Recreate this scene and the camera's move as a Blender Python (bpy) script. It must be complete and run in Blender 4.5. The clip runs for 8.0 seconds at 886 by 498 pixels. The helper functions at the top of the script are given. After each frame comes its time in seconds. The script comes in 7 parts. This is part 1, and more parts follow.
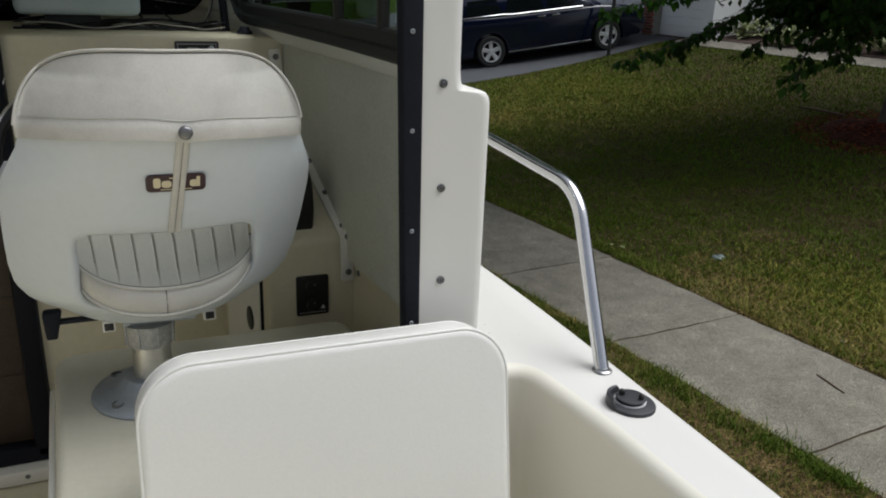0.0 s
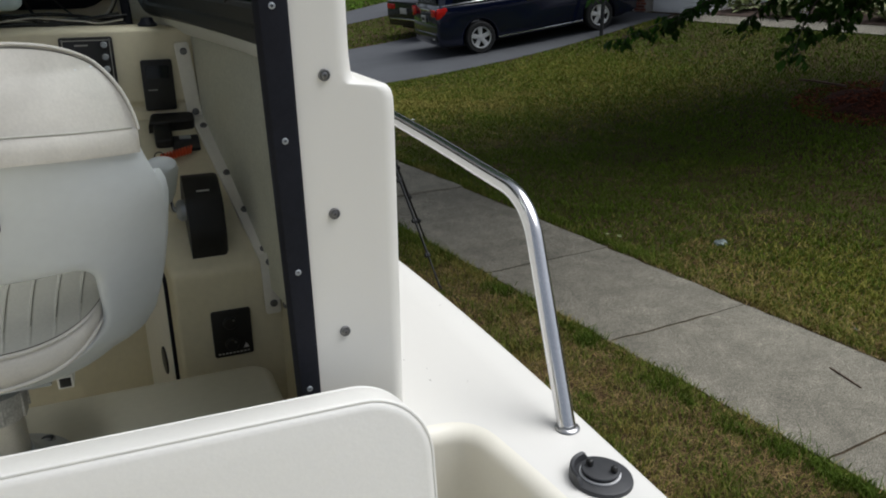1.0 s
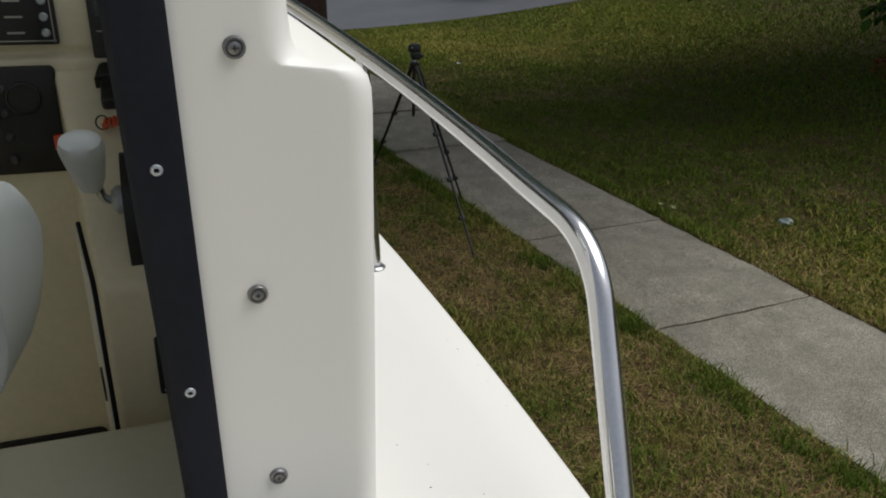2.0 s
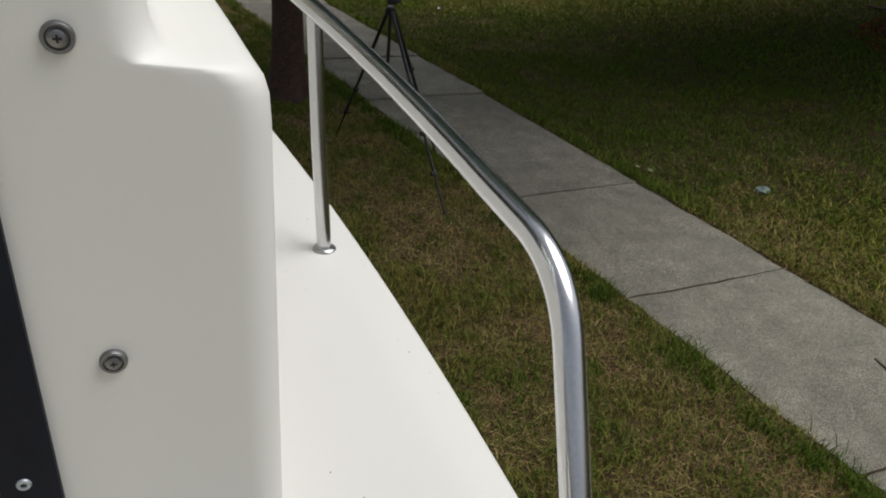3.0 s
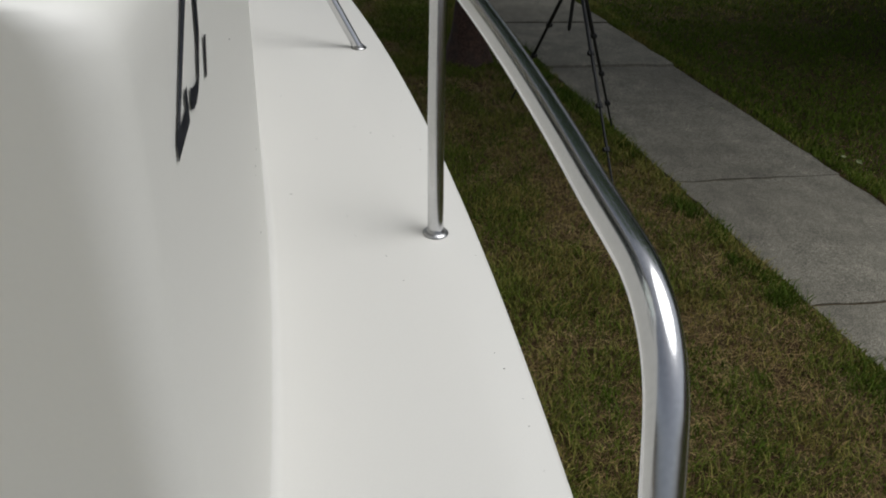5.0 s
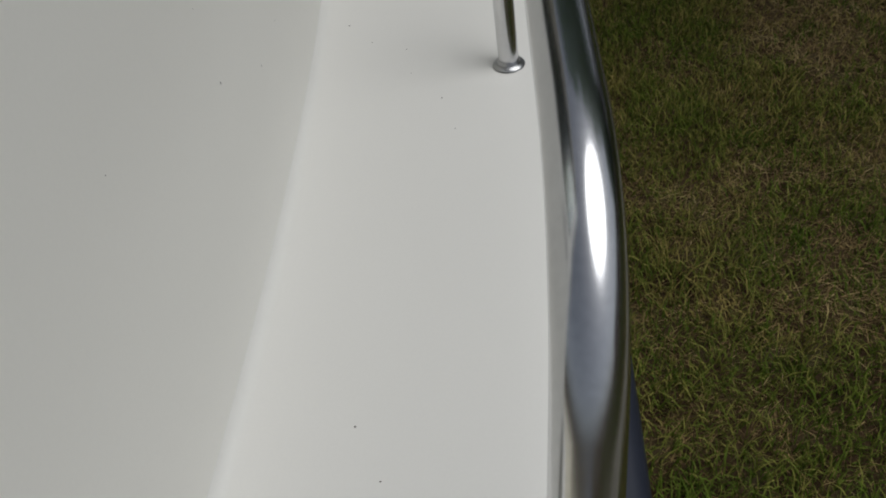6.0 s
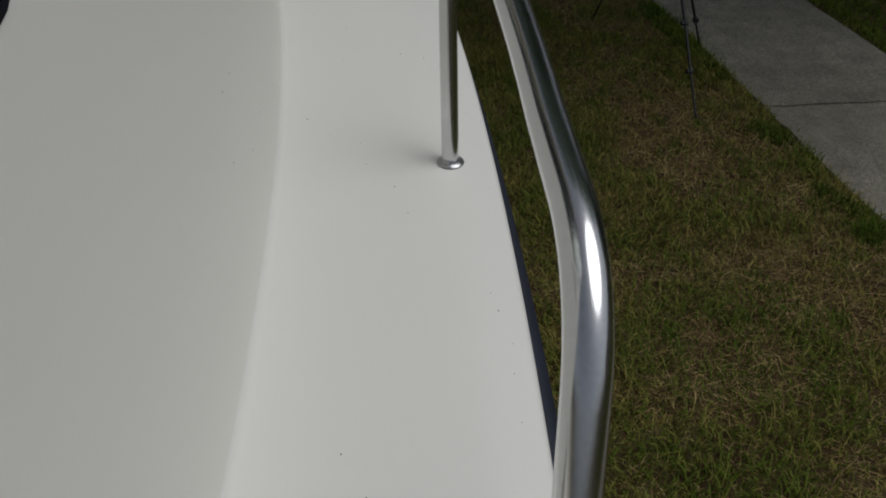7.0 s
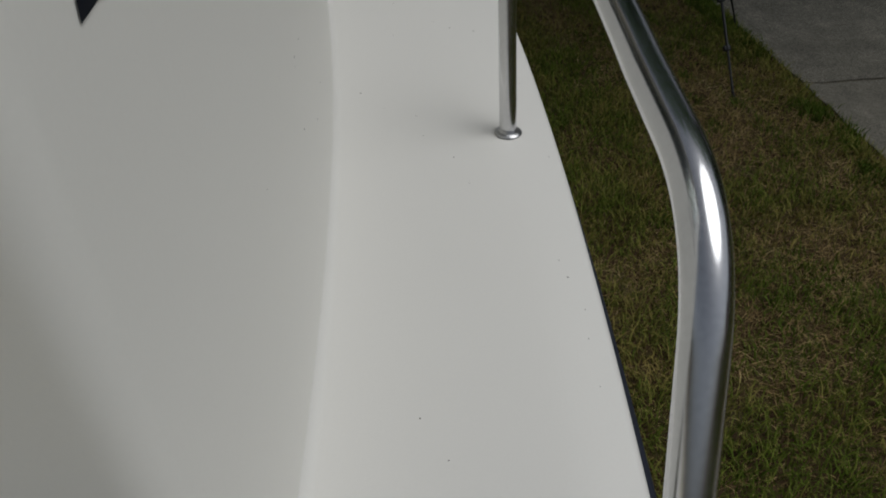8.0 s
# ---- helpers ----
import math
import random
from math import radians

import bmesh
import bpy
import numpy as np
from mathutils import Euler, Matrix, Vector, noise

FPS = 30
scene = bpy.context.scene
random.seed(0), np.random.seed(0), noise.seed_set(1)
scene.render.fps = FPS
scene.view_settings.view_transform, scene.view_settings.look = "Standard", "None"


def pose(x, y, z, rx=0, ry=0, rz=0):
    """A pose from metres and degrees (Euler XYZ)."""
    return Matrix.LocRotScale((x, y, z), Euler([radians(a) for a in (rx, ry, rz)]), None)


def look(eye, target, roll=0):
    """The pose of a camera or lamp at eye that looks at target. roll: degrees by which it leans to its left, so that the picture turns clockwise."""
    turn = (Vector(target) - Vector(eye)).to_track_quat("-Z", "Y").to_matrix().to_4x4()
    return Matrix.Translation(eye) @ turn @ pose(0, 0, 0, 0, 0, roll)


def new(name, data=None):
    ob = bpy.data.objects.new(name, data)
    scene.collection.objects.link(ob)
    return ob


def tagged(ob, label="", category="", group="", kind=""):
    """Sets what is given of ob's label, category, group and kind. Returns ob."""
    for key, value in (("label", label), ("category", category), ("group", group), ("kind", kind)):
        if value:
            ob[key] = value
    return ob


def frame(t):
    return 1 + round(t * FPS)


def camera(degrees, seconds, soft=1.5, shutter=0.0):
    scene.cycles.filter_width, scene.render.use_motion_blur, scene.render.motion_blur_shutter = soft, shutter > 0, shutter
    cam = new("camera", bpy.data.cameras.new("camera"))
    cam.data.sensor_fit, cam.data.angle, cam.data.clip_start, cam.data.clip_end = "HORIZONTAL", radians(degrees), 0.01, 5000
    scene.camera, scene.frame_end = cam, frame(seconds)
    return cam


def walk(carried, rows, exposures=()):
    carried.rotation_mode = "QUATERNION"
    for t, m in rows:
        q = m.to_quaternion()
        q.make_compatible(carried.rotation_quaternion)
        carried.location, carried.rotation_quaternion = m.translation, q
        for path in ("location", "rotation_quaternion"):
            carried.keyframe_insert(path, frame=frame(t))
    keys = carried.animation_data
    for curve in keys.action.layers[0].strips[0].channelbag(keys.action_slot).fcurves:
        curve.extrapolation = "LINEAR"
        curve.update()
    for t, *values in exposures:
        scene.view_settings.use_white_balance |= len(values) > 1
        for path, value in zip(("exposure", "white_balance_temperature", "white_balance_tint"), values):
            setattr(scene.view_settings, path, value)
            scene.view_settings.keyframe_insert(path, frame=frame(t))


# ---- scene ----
cam = camera(59.4, 8.0, soft=1.9)
PATH = [
    (0, (-0.563, -1.328, 2.417), (0.184, 0.403, 1.752), 2.5),
    (0.1, (-0.5646, -1.3274, 2.4122), (0.1899, 0.4009, 1.7483), 2.03),
    (0.2, (-0.5521, -1.3141, 2.4078), (0.2037, 0.4073, 1.7276), 1.78),
    (0.3, (-0.5319, -1.3001, 2.4048), (0.2241, 0.4177, 1.7153), 1.18),
    (0.4, (-0.5074, -1.2802, 2.4011), (0.2469, 0.4387, 1.7123), 0.82),
    (0.5, (-0.473, -1.252, 2.398), (0.283, 0.471, 1.721), 0.6),
    (0.6, (-0.4318, -1.219, 2.3956), (0.334, 0.5059, 1.7348), 0.25),
    (0.7, (-0.386, -1.1823, 2.3895), (0.3901, 0.5455, 1.7486), 0.23),
    (0.8, (-0.3425, -1.1386, 2.3849), (0.4323, 0.5916, 1.7488), 0.16),
    (0.9, (-0.3067, -1.1025, 2.3776), (0.4559, 0.6302, 1.7335), -0.21),
    (1, (-0.275, -1.051, 2.373), (0.458, 0.676, 1.681), -0.2),
    (1.1, (-0.2534, -1.0144, 2.3713), (0.4584, 0.7099, 1.6511), -0.58),
    (1.2, (-0.235, -0.982, 2.37), (0.456, 0.742, 1.628), -0.5),
    (2.3, (-0.008, -0.486, 2.32), (0.606, 1.212, 1.462), 2.6),
    (2.4, (-0.0011, -0.4767, 2.316), (0.6132, 1.2153, 1.4455), 2.76),
    (2.5, (0.009, -0.471, 2.311), (0.625, 1.214, 1.427), 3.3),
    (2.6, (0.0226, -0.4677, 2.3102), (0.643, 1.2082, 1.4131), 3.62),
    (2.7, (0.0344, -0.4557, 2.3134), (0.6609, 1.2093, 1.4009), 4.04),
    (2.8, (0.0406, -0.4454, 2.3261), (0.6889, 1.2049, 1.4022), 4.54),
    (2.9, (0.0404, -0.4356, 2.3347), (0.7022, 1.203, 1.3992), 4.94),
    (3, (0.036, -0.425, 2.336), (0.707, 1.202, 1.386), 5.5),
    (3.1, (0.032, -0.4196, 2.3346), (0.711, 1.1971, 1.373), 5.8),
    (3.2, (0.0254, -0.4184, 2.3327), (0.7119, 1.1889, 1.3608), 6.1),
    (3.3, (0.0175, -0.4229, 2.3324), (0.7066, 1.1779, 1.3516), 6.04),
    (3.4, (0.0057, -0.4262, 2.3353), (0.6931, 1.1695, 1.3448), 6.41),
    (3.5, (-0.002, -0.425, 2.338), (0.68, 1.168, 1.339), 6.2),
    (3.6, (-0.0072, -0.4256, 2.3465), (0.6484, 1.1736, 1.3406), 5.86),
    (3.7, (-0.0082, -0.4213, 2.3538), (0.6005, 1.1974, 1.3502), 5.01),
    (3.8, (-0.0025, -0.4179, 2.3624), (0.5926, 1.2134, 1.371), 4.68),
    (3.9, (0.0, -0.4254, 2.3617), (0.5905, 1.216, 1.3838), 4.58),
    (4, (0.001, -0.443, 2.352), (0.589, 1.207, 1.386), 4.9),
    (4.1, (0.0067, -0.4558, 2.3333), (0.6025, 1.2001, 1.3823), 5.17),
    (4.2, (0.009, -0.455, 2.322), (0.603, 1.213, 1.391), 4.6),
    (5.3, (0.274, -0.182, 2.236), (0.26, 1.464, 1.101), 5.1),
    (5.4, (0.299, -0.1574, 2.215), (0.1993, 1.4556, 1.0421), 5.25),
    (5.5, (0.317, -0.123, 2.21), (0.142, 1.437, 0.971), 2.9),
    (5.6, (0.3347, -0.0985, 2.2059), (0.1079, 1.4195, 0.9257), -0.24),
    (5.7, (0.343, -0.077, 2.199), (0.079, 1.409, 0.887), -3.1),
    (5.8, (0.3557, -0.0732, 2.1923), (0.0312, 1.3766, 0.8545), -5.77),
    (5.9, (0.3763, -0.071, 2.1817), (0.0247, 1.3594, 0.8299), -7.7),
    (6, (0.393, -0.068, 2.173), (0.088, 1.346, 0.792), -10.0),
    (6.1, (0.396, -0.084, 2.17), (0.161, 1.319, 0.764), -7.8),
    (6.2, (0.3808, -0.1078, 2.183), (0.1866, 1.2806, 0.7582), -6.2),
    (6.3, (0.3655, -0.1315, 2.196), (0.1851, 1.2689, 0.782), -4.6),
    (6.4, (0.3502, -0.1553, 2.209), (0.1929, 1.2804, 0.8279), -3.0),
    (6.5, (0.335, -0.179, 2.222), (0.234, 1.28, 0.859), -1.4),
    (6.7, (0.3246, -0.1941, 2.2357), (0.3087, 1.3014, 0.913), -0.14),
    (6.9, (0.3193, -0.2041, 2.2567), (0.3349, 1.3477, 0.9987), 0.13),
    (7, (0.311, -0.211, 2.265), (0.317, 1.371, 1.042), 0.5),
    (7.1, (0.3086, -0.2103, 2.261), (0.2906, 1.3976, 1.0732), 0.18),
    (7.2, (0.2962, -0.212, 2.2548), (0.2614, 1.414, 1.0922), 0.02),
    (7.3, (0.28, -0.213, 2.25), (0.227, 1.415, 1.09), -0.4),
    (7.4, (0.2621, -0.2198, 2.2369), (0.1796, 1.3995, 1.0679), -0.25),
    (7.5, (0.24, -0.228, 2.222), (0.11, 1.368, 1.025), 0.1),
    (7.7, (0.229, -0.233, 2.221), (0.048, 1.308, 0.959), 0.6),
    (7.8, (0.235, -0.229, 2.227), (0.059, 1.313, 0.966), 0.2),
    (7.9, (0.2447, -0.2252, 2.234), (0.1104, 1.3248, 0.9786), -0.85),
    (8, (0.258, -0.222, 2.24), (0.197, 1.341, 0.993), -1.7),
]

EXPOSURES = [(0.0, -0.35, 6150, 10), (0.5, -0.32, 6150, 10), (1.2, -0.27, 6150, 10), (2.3, -0.45, 6300, 10), (4.2, -0.60, 6300, 10), (5.5, -0.96, 6150, 9), (6.5, -1.25, 6150, 9), (8.0, -1.32, 6150, 9)]
walk(cam, [(t, look(eye, aim, roll)) for t, eye, aim, roll in PATH], EXPOSURES)

# ---- world and light: hazy summer day, soft sun beyond the lawn tree ----
SUN_EL, SUN_AZ = 62.0, 100.0          # degrees; azimuth clockwise from +y
world = bpy.data.worlds.new("world")
scene.world = world
world.use_nodes = True
wn = world.node_tree
sky = wn.nodes.new("ShaderNodeTexSky")
sky.sky_type = 'NISHITA'
sky.sun_disc = False
sky.sun_elevation, sky.sun_rotation = radians(SUN_EL), radians(SUN_AZ)
sky.dust_density, sky.air_density, sky.ozone_density = 4.0, 1.0, 1.0
wn.nodes["Background"].inputs[1].default_value = 0.134
haze = wn.nodes.new("ShaderNodeHueSaturation")      # thin high cloud takes the blue out of the sky
haze.inputs["Saturation"].default_value = 0.35
wn.links.new(sky.outputs[0], haze.inputs["Color"])
wn.links.new(haze.outputs[0], wn.nodes["Background"].inputs[0])
sun_data = bpy.data.lights.new("sun", 'SUN')
sun_data.energy, sun_data.angle, sun_data.color = 2.9, radians(48), (1.0, 0.98, 0.94)
sun = new("sun", sun_data)
a, e = radians(SUN_AZ), radians(SUN_EL)
sun_dir = Vector((math.sin(a) * math.cos(e), math.cos(a) * math.cos(e), math.sin(e)))
sun.matrix_world = look(sun_dir * 40, (0, 0, 0))


# ---- materials ----
def mat(name, color, rough=0.5, metal=0.0, var=0.08, scale=6.0, fine=90.0, bump=0.0, dark=None, coat=0.0, spec=0.5, rand=0.0, island=0.0, rough_var=0.0, alpha_col=None, thresh=(0.45, 0.7), con=1.0, grit=None):
    """Principled material with variation at two scales, optional second colour in patches."""
    m = bpy.data.materials.new(name)
    m.use_nodes = True
    nt = m.node_tree
    b = nt.nodes["Principled BSDF"]
    b.inputs["Roughness"].default_value = rough
    b.inputs["Metallic"].default_value = metal
    b.inputs["Coat Weight"].default_value = coat
    b.inputs["Specular IOR Level"].default_value = spec
    tc = nt.nodes.new("ShaderNodeTexCoord")
    n1 = nt.nodes.new("ShaderNodeTexNoise")
    n1.inputs["Scale"].default_value, n1.inputs["Detail"].default_value = scale, 5
    n2 = nt.nodes.new("ShaderNodeTexNoise")
    n2.inputs["Scale"].default_value, n2.inputs["Detail"].default_value = fine, 3
    if grit:
        n2.inputs["Detail"].default_value, n2.inputs["Roughness"].default_value = grit
    nt.links.new(tc.outputs["Object"], n1.inputs["Vector"])
    nt.links.new(tc.outputs["Object"], n2.inputs["Vector"])
    add = nt.nodes.new("ShaderNodeMath")
    add.operation = 'ADD'
    nt.links.new(n1.outputs["Fac"], add.inputs[0])
    nt.links.new(n2.outputs["Fac"], add.inputs[1])
    rng = nt.nodes.new("ShaderNodeMapRange")
    rng.inputs["From Min"].default_value, rng.inputs["From Max"].default_value = 1 - 0.4 / con, 1 + 0.4 / con
    rng.inputs["To Min"].default_value, rng.inputs["To Max"].default_value = 1 - var, 1 + var
    nt.links.new(add.outputs[0], rng.inputs["Value"])
    value = rng.outputs["Result"]
    if rand or island:
        if island:
            src = nt.nodes.new("ShaderNodeNewGeometry").outputs["Random Per Island"]
        else:
            src = nt.nodes.new("ShaderNodeObjectInfo").outputs["Random"]
        r2 = nt.nodes.new("ShaderNodeMapRange")
        k = rand or island
        r2.inputs["To Min"].default_value, r2.inputs["To Max"].default_value = 1 - k, 1 + k
        nt.links.new(src, r2.inputs["Value"])
        mul = nt.nodes.new("ShaderNodeMath")
        mul.operation = 'MULTIPLY'
        nt.links.new(value, mul.inputs[0])
        nt.links.new(r2.outputs["Result"], mul.inputs[1])
        value = mul.outputs[0]
    base = nt.nodes.new("ShaderNodeMix")
    base.data_type = 'RGBA'
    base.inputs["A"].default_value = (*color, 1)
    base.inputs["B"].default_value = (*(dark or color), 1)
    if dark:
        st = nt.nodes.new("ShaderNodeMapRange")
        st.inputs["From Min"].default_value, st.inputs["From Max"].default_value = thresh
        nt.links.new(n1.outputs["Fac"], st.inputs["Value"])
        nt.links.new(st.outputs["Result"], base.inputs["Factor"])
    else:
        base.inputs["Factor"].default_value = 0
    hsv = nt.nodes.new("ShaderNodeHueSaturation")
    nt.links.new(base.outputs["Result"], hsv.inputs["Color"])
    nt.links.new(value, hsv.inputs["Value"])
    nt.links.new(hsv.outputs["Color"], b.inputs["Base Color"])
    if rough_var:
        rr = nt.nodes.new("ShaderNodeMapRange")
        rr.inputs["To Min"].default_value, rr.inputs["To Max"].default_value = max(0, rough - rough_var), rough + rough_var
        nt.links.new(n1.outputs["Fac"], rr.inputs["Value"])
        nt.links.new(rr.outputs["Result"], b.inputs["Roughness"])
    if bump:
        bp = nt.nodes.new("ShaderNodeBump")
        bp.inputs["Strength"].default_value, bp.inputs["Distance"].default_value = bump, 0.004
        nt.links.new(n2.outputs["Fac"], bp.inputs["Height"])
        nt.links.new(bp.outputs["Normal"], b.inputs["Normal"])
    return m


def glass_mat(name, tint, rough=0.02):
    m = bpy.data.materials.new(name)
    m.use_nodes = True
    b = m.node_tree.nodes["Principled BSDF"]
    b.inputs["Base Color"].default_value = (*tint, 1)
    b.inputs["Roughness"].default_value = rough
    b.inputs["Transmission Weight"].default_value = 1.0
    b.inputs["IOR"].default_value = 1.45
    return m


def grass_mat(name, green, dry, dry_share, drift=0.9, jitter=0.28, shade=0.3):
    """Blades: each its own mix of green and straw, in drifts across the lawn."""
    m = bpy.data.materials.new(name)
    m.use_nodes = True
    nt = m.node_tree
    b = nt.nodes["Principled BSDF"]
    b.inputs["Roughness"].default_value = 0.75
    b.inputs["Specular IOR Level"].default_value = 0.15
    tc = nt.nodes.new("ShaderNodeTexCoord")
    n = nt.nodes.new("ShaderNodeTexNoise")
    n.inputs["Scale"].default_value, n.inputs["Detail"].default_value = drift, 6
    n.inputs["Roughness"].default_value = 0.7
    nt.links.new(tc.outputs["Object"], n.inputs["Vector"])
    isl = nt.nodes.new("ShaderNodeNewGeometry")
    mx = nt.nodes.new("ShaderNodeMath")
    mx.operation = 'MULTIPLY_ADD'
    mx.inputs[1].default_value = jitter
    nt.links.new(isl.outputs["Random Per Island"], mx.inputs[0])
    big = nt.nodes.new("ShaderNodeTexNoise")
    big.inputs["Scale"].default_value, big.inputs["Detail"].default_value = 0.28, 2
    nt.links.new(tc.outputs["Object"], big.inputs["Vector"])
    two = nt.nodes.new("ShaderNodeMix")
    two.inputs["Factor"].default_value = 0.4
    nt.links.new(n.outputs["Fac"], two.inputs["A"])
    nt.links.new(big.outputs["Fac"], two.inputs["B"])
    nt.links.new(two.outputs["Result"], mx.inputs[2])
    mr = nt.nodes.new("ShaderNodeMapRange")
    mr.inputs["From Min"].default_value, mr.inputs["From Max"].default_value = 0.74 + 0.5 * jitter - dry_share, 0.92 + 0.5 * jitter - dry_share
    nt.links.new(mx.outputs[0], mr.inputs["Value"])
    mix = nt.nodes.new("ShaderNodeMix")
    mix.data_type = 'RGBA'
    mix.inputs["A"].default_value = (*green, 1)
    mix.inputs["B"].default_value = (*dry, 1)
    nt.links.new(mr.outputs["Result"], mix.inputs["Factor"])
    hsv = nt.nodes.new("ShaderNodeHueSaturation")
    r2 = nt.nodes.new("ShaderNodeMapRange")
    r2.inputs["To Min"].default_value, r2.inputs["To Max"].default_value = 1 - shade, 1 + shade
    nt.links.new(isl.outputs["Random Per Island"], r2.inputs["Value"])
    nt.links.new(r2.outputs["Result"], hsv.inputs["Value"])
    nt.links.new(mix.outputs["Result"], hsv.inputs["Color"])
    nt.links.new(hsv.outputs["Color"], b.inputs["Base Color"])
    return m


def concrete_mat():
    """Weathered cast concrete: broad stains, mottling, and light and dark grit."""
    m = bpy.data.materials.new("sidewalk_concrete")
    m.use_nodes = True
    nt = m.node_tree
    b = nt.nodes["Principled BSDF"]
    b.inputs["Roughness"].default_value = 0.93
    b.inputs["Specular IOR Level"].default_value = 0.2
    geo = nt.nodes.new("ShaderNodeNewGeometry")
    rnd = nt.nodes.new("ShaderNodeObjectInfo")
    total = None
    for scale, detail, lo, hi, amount in ((0.9, 4, 0.3, 0.7, 0.16), (5, 6, 0.32, 0.68, 0.16), (30, 4, 0.35, 0.65, 0.10), (110, 3, 0.36, 0.64, 0.30), (280, 2, 0.36, 0.64, 0.60)):
        n = nt.nodes.new("ShaderNodeTexNoise")
        n.inputs["Scale"].default_value, n.inputs["Detail"].default_value = scale, detail
        nt.links.new(geo.outputs["Position"], n.inputs["Vector"])
        r = nt.nodes.new("ShaderNodeMapRange")
        r.inputs["From Min"].default_value, r.inputs["From Max"].default_value = lo, hi
        r.inputs["To Min"].default_value, r.inputs["To Max"].default_value = 1 - amount, 1 + amount
        nt.links.new(n.outputs["Fac"], r.inputs["Value"])
        if total is None:
            total = r.outputs["Result"]
        else:
            mul = nt.nodes.new("ShaderNodeMath")
            mul.operation = 'MULTIPLY'
            nt.links.new(total, mul.inputs[0])
            nt.links.new(r.outputs["Result"], mul.inputs[1])
            total = mul.outputs[0]
        last = n
    r = nt.nodes.new("ShaderNodeMapRange")
    r.inputs["To Min"].default_value, r.inputs["To Max"].default_value = 0.92, 1.08
    nt.links.new(rnd.outputs["Random"], r.inputs["Value"])
    mul = nt.nodes.new("ShaderNodeMath")
    mul.operation = 'MULTIPLY'
    nt.links.new(total, mul.inputs[0])
    nt.links.new(r.outputs["Result"], mul.inputs[1])
    hsv = nt.nodes.new("ShaderNodeHueSaturation")
    hsv.inputs["Color"].default_value = (0.196, 0.183, 0.147, 1)
    nt.links.new(mul.outputs[0], hsv.inputs["Value"])
    nt.links.new(hsv.outputs["Color"], b.inputs["Base Color"])
    bp = nt.nodes.new("ShaderNodeBump")
    bp.inputs["Strength"].default_value, bp.inputs["Distance"].default_value = 0.8, 0.004
    nt.links.new(last.outputs["Fac"], bp.inputs["Height"])
    nt.links.new(bp.outputs["Normal"], b.inputs["Normal"])
    return m


GELCOAT = mat("cream_gelcoat", (0.80, 0.785, 0.73), 0.46, var=0.012, scale=1.5, fine=300)
# same gelcoat as the cabin, darkened to offset the stronger light on the deck
DECK = mat("dimmed_deck_gelcoat", (0.705, 0.69, 0.65), 0.42, var=0.015, scale=2, fine=300)
LINER = mat("tan_liner", (0.725, 0.67, 0.495), 0.45, var=0.06, scale=4, fine=60)
WALLCLOTH = mat("side_lining", (0.64, 0.645, 0.555), 0.8, var=0.12, con=1.2, scale=3.5, fine=120, bump=0.15, dark=(0.52, 0.53, 0.445), thresh=(0.48, 0.72))
# cream raised in tone to stand in for more daylight inside the cabin
LEDGE = mat("lightened_ledge", (0.82, 0.82, 0.76), 0.5, var=0.06, scale=4, fine=80)
BOXTAN = mat("box_liner", (0.65, 0.62, 0.505), 0.45, var=0.05, scale=4, fine=60)
LINERPALE = mat("pale_cream_liner", (0.78, 0.75, 0.655), 0.4, var=0.02, scale=2, fine=200)
TRIMWHITE = mat("trim_white", (0.82, 0.80, 0.73), 0.4, var=0.05, scale=8)
STEEL = mat("stainless", (0.64, 0.64, 0.645), 0.19, 1.0, var=0.07, scale=14, fine=220, rough_var=0.06)
FLANGESTEEL = mat("dull_stainless", (0.38, 0.38, 0.38), 0.30, 1.0, var=0.10, scale=30, fine=220, rough_var=0.08)
BOLTSTEEL = mat("bolt_steel", (0.24, 0.24, 0.245), 0.46, 1.0, var=0.12, scale=60)
BRUSHED = mat("brushed_aluminium", (0.60, 0.59, 0.56), 0.34, 0.9, var=0.10, scale=40, fine=300, rough_var=0.1)
CASTGREY = mat("cast_grey", (0.47, 0.47, 0.455), 0.55, 0.55, var=0.22, con=1.6, scale=60, fine=260, bump=0.25)
ALU = mat("cast_aluminium", (0.42, 0.45, 0.48), 0.42, 0.45, var=0.12, scale=20, bump=0.15)
RUBBER = mat("black_rubber", (0.010, 0.011, 0.016), 0.62, spec=0.18, var=0.25, scale=12, fine=150, bump=0.1)
NAVYRUB = mat("navy_rubrail", (0.010, 0.013, 0.024), 0.55, var=0.2, scale=10)
BLACK = mat("black_plastic", (0.012, 0.012, 0.012), 0.42, var=0.2, scale=20)
DARKGREY = mat("dark_grey_plastic", (0.03, 0.031, 0.034), 0.5, var=0.2, scale=30)
SHELL = mat("seat_shell", (0.67, 0.71, 0.73), 0.36, var=0.03, scale=4, fine=60)
VINYL = mat("cream_vinyl", (0.62, 0.597, 0.535), 0.56, var=0.06, con=1.3, scale=11, fine=240, bump=0.05, dark=(0.50, 0.48, 0.43), thresh=(0.46, 0.70))
# cream vinyl greyed down: the shell's shade on the cushion is in this colour
PLEAT = mat("shaded_pleat_vinyl", (0.50, 0.495, 0.435), 0.5, var=0.08, scale=8, fine=200, bump=0.1)
CUSHION = mat("white_vinyl", (0.74, 0.73, 0.685), 0.42, var=0.03, scale=3, fine=200, bump=0.05)
ORANGE = mat("orange_cord", (0.65, 0.08, 0.02), 0.5, var=0.1)
BADGE = mat("maroon_badge", (0.035, 0.008, 0.01), 0.35, var=0.1)
BADGEGOLD = mat("badge_gold", (0.72, 0.63, 0.42), 0.4, var=0.05)
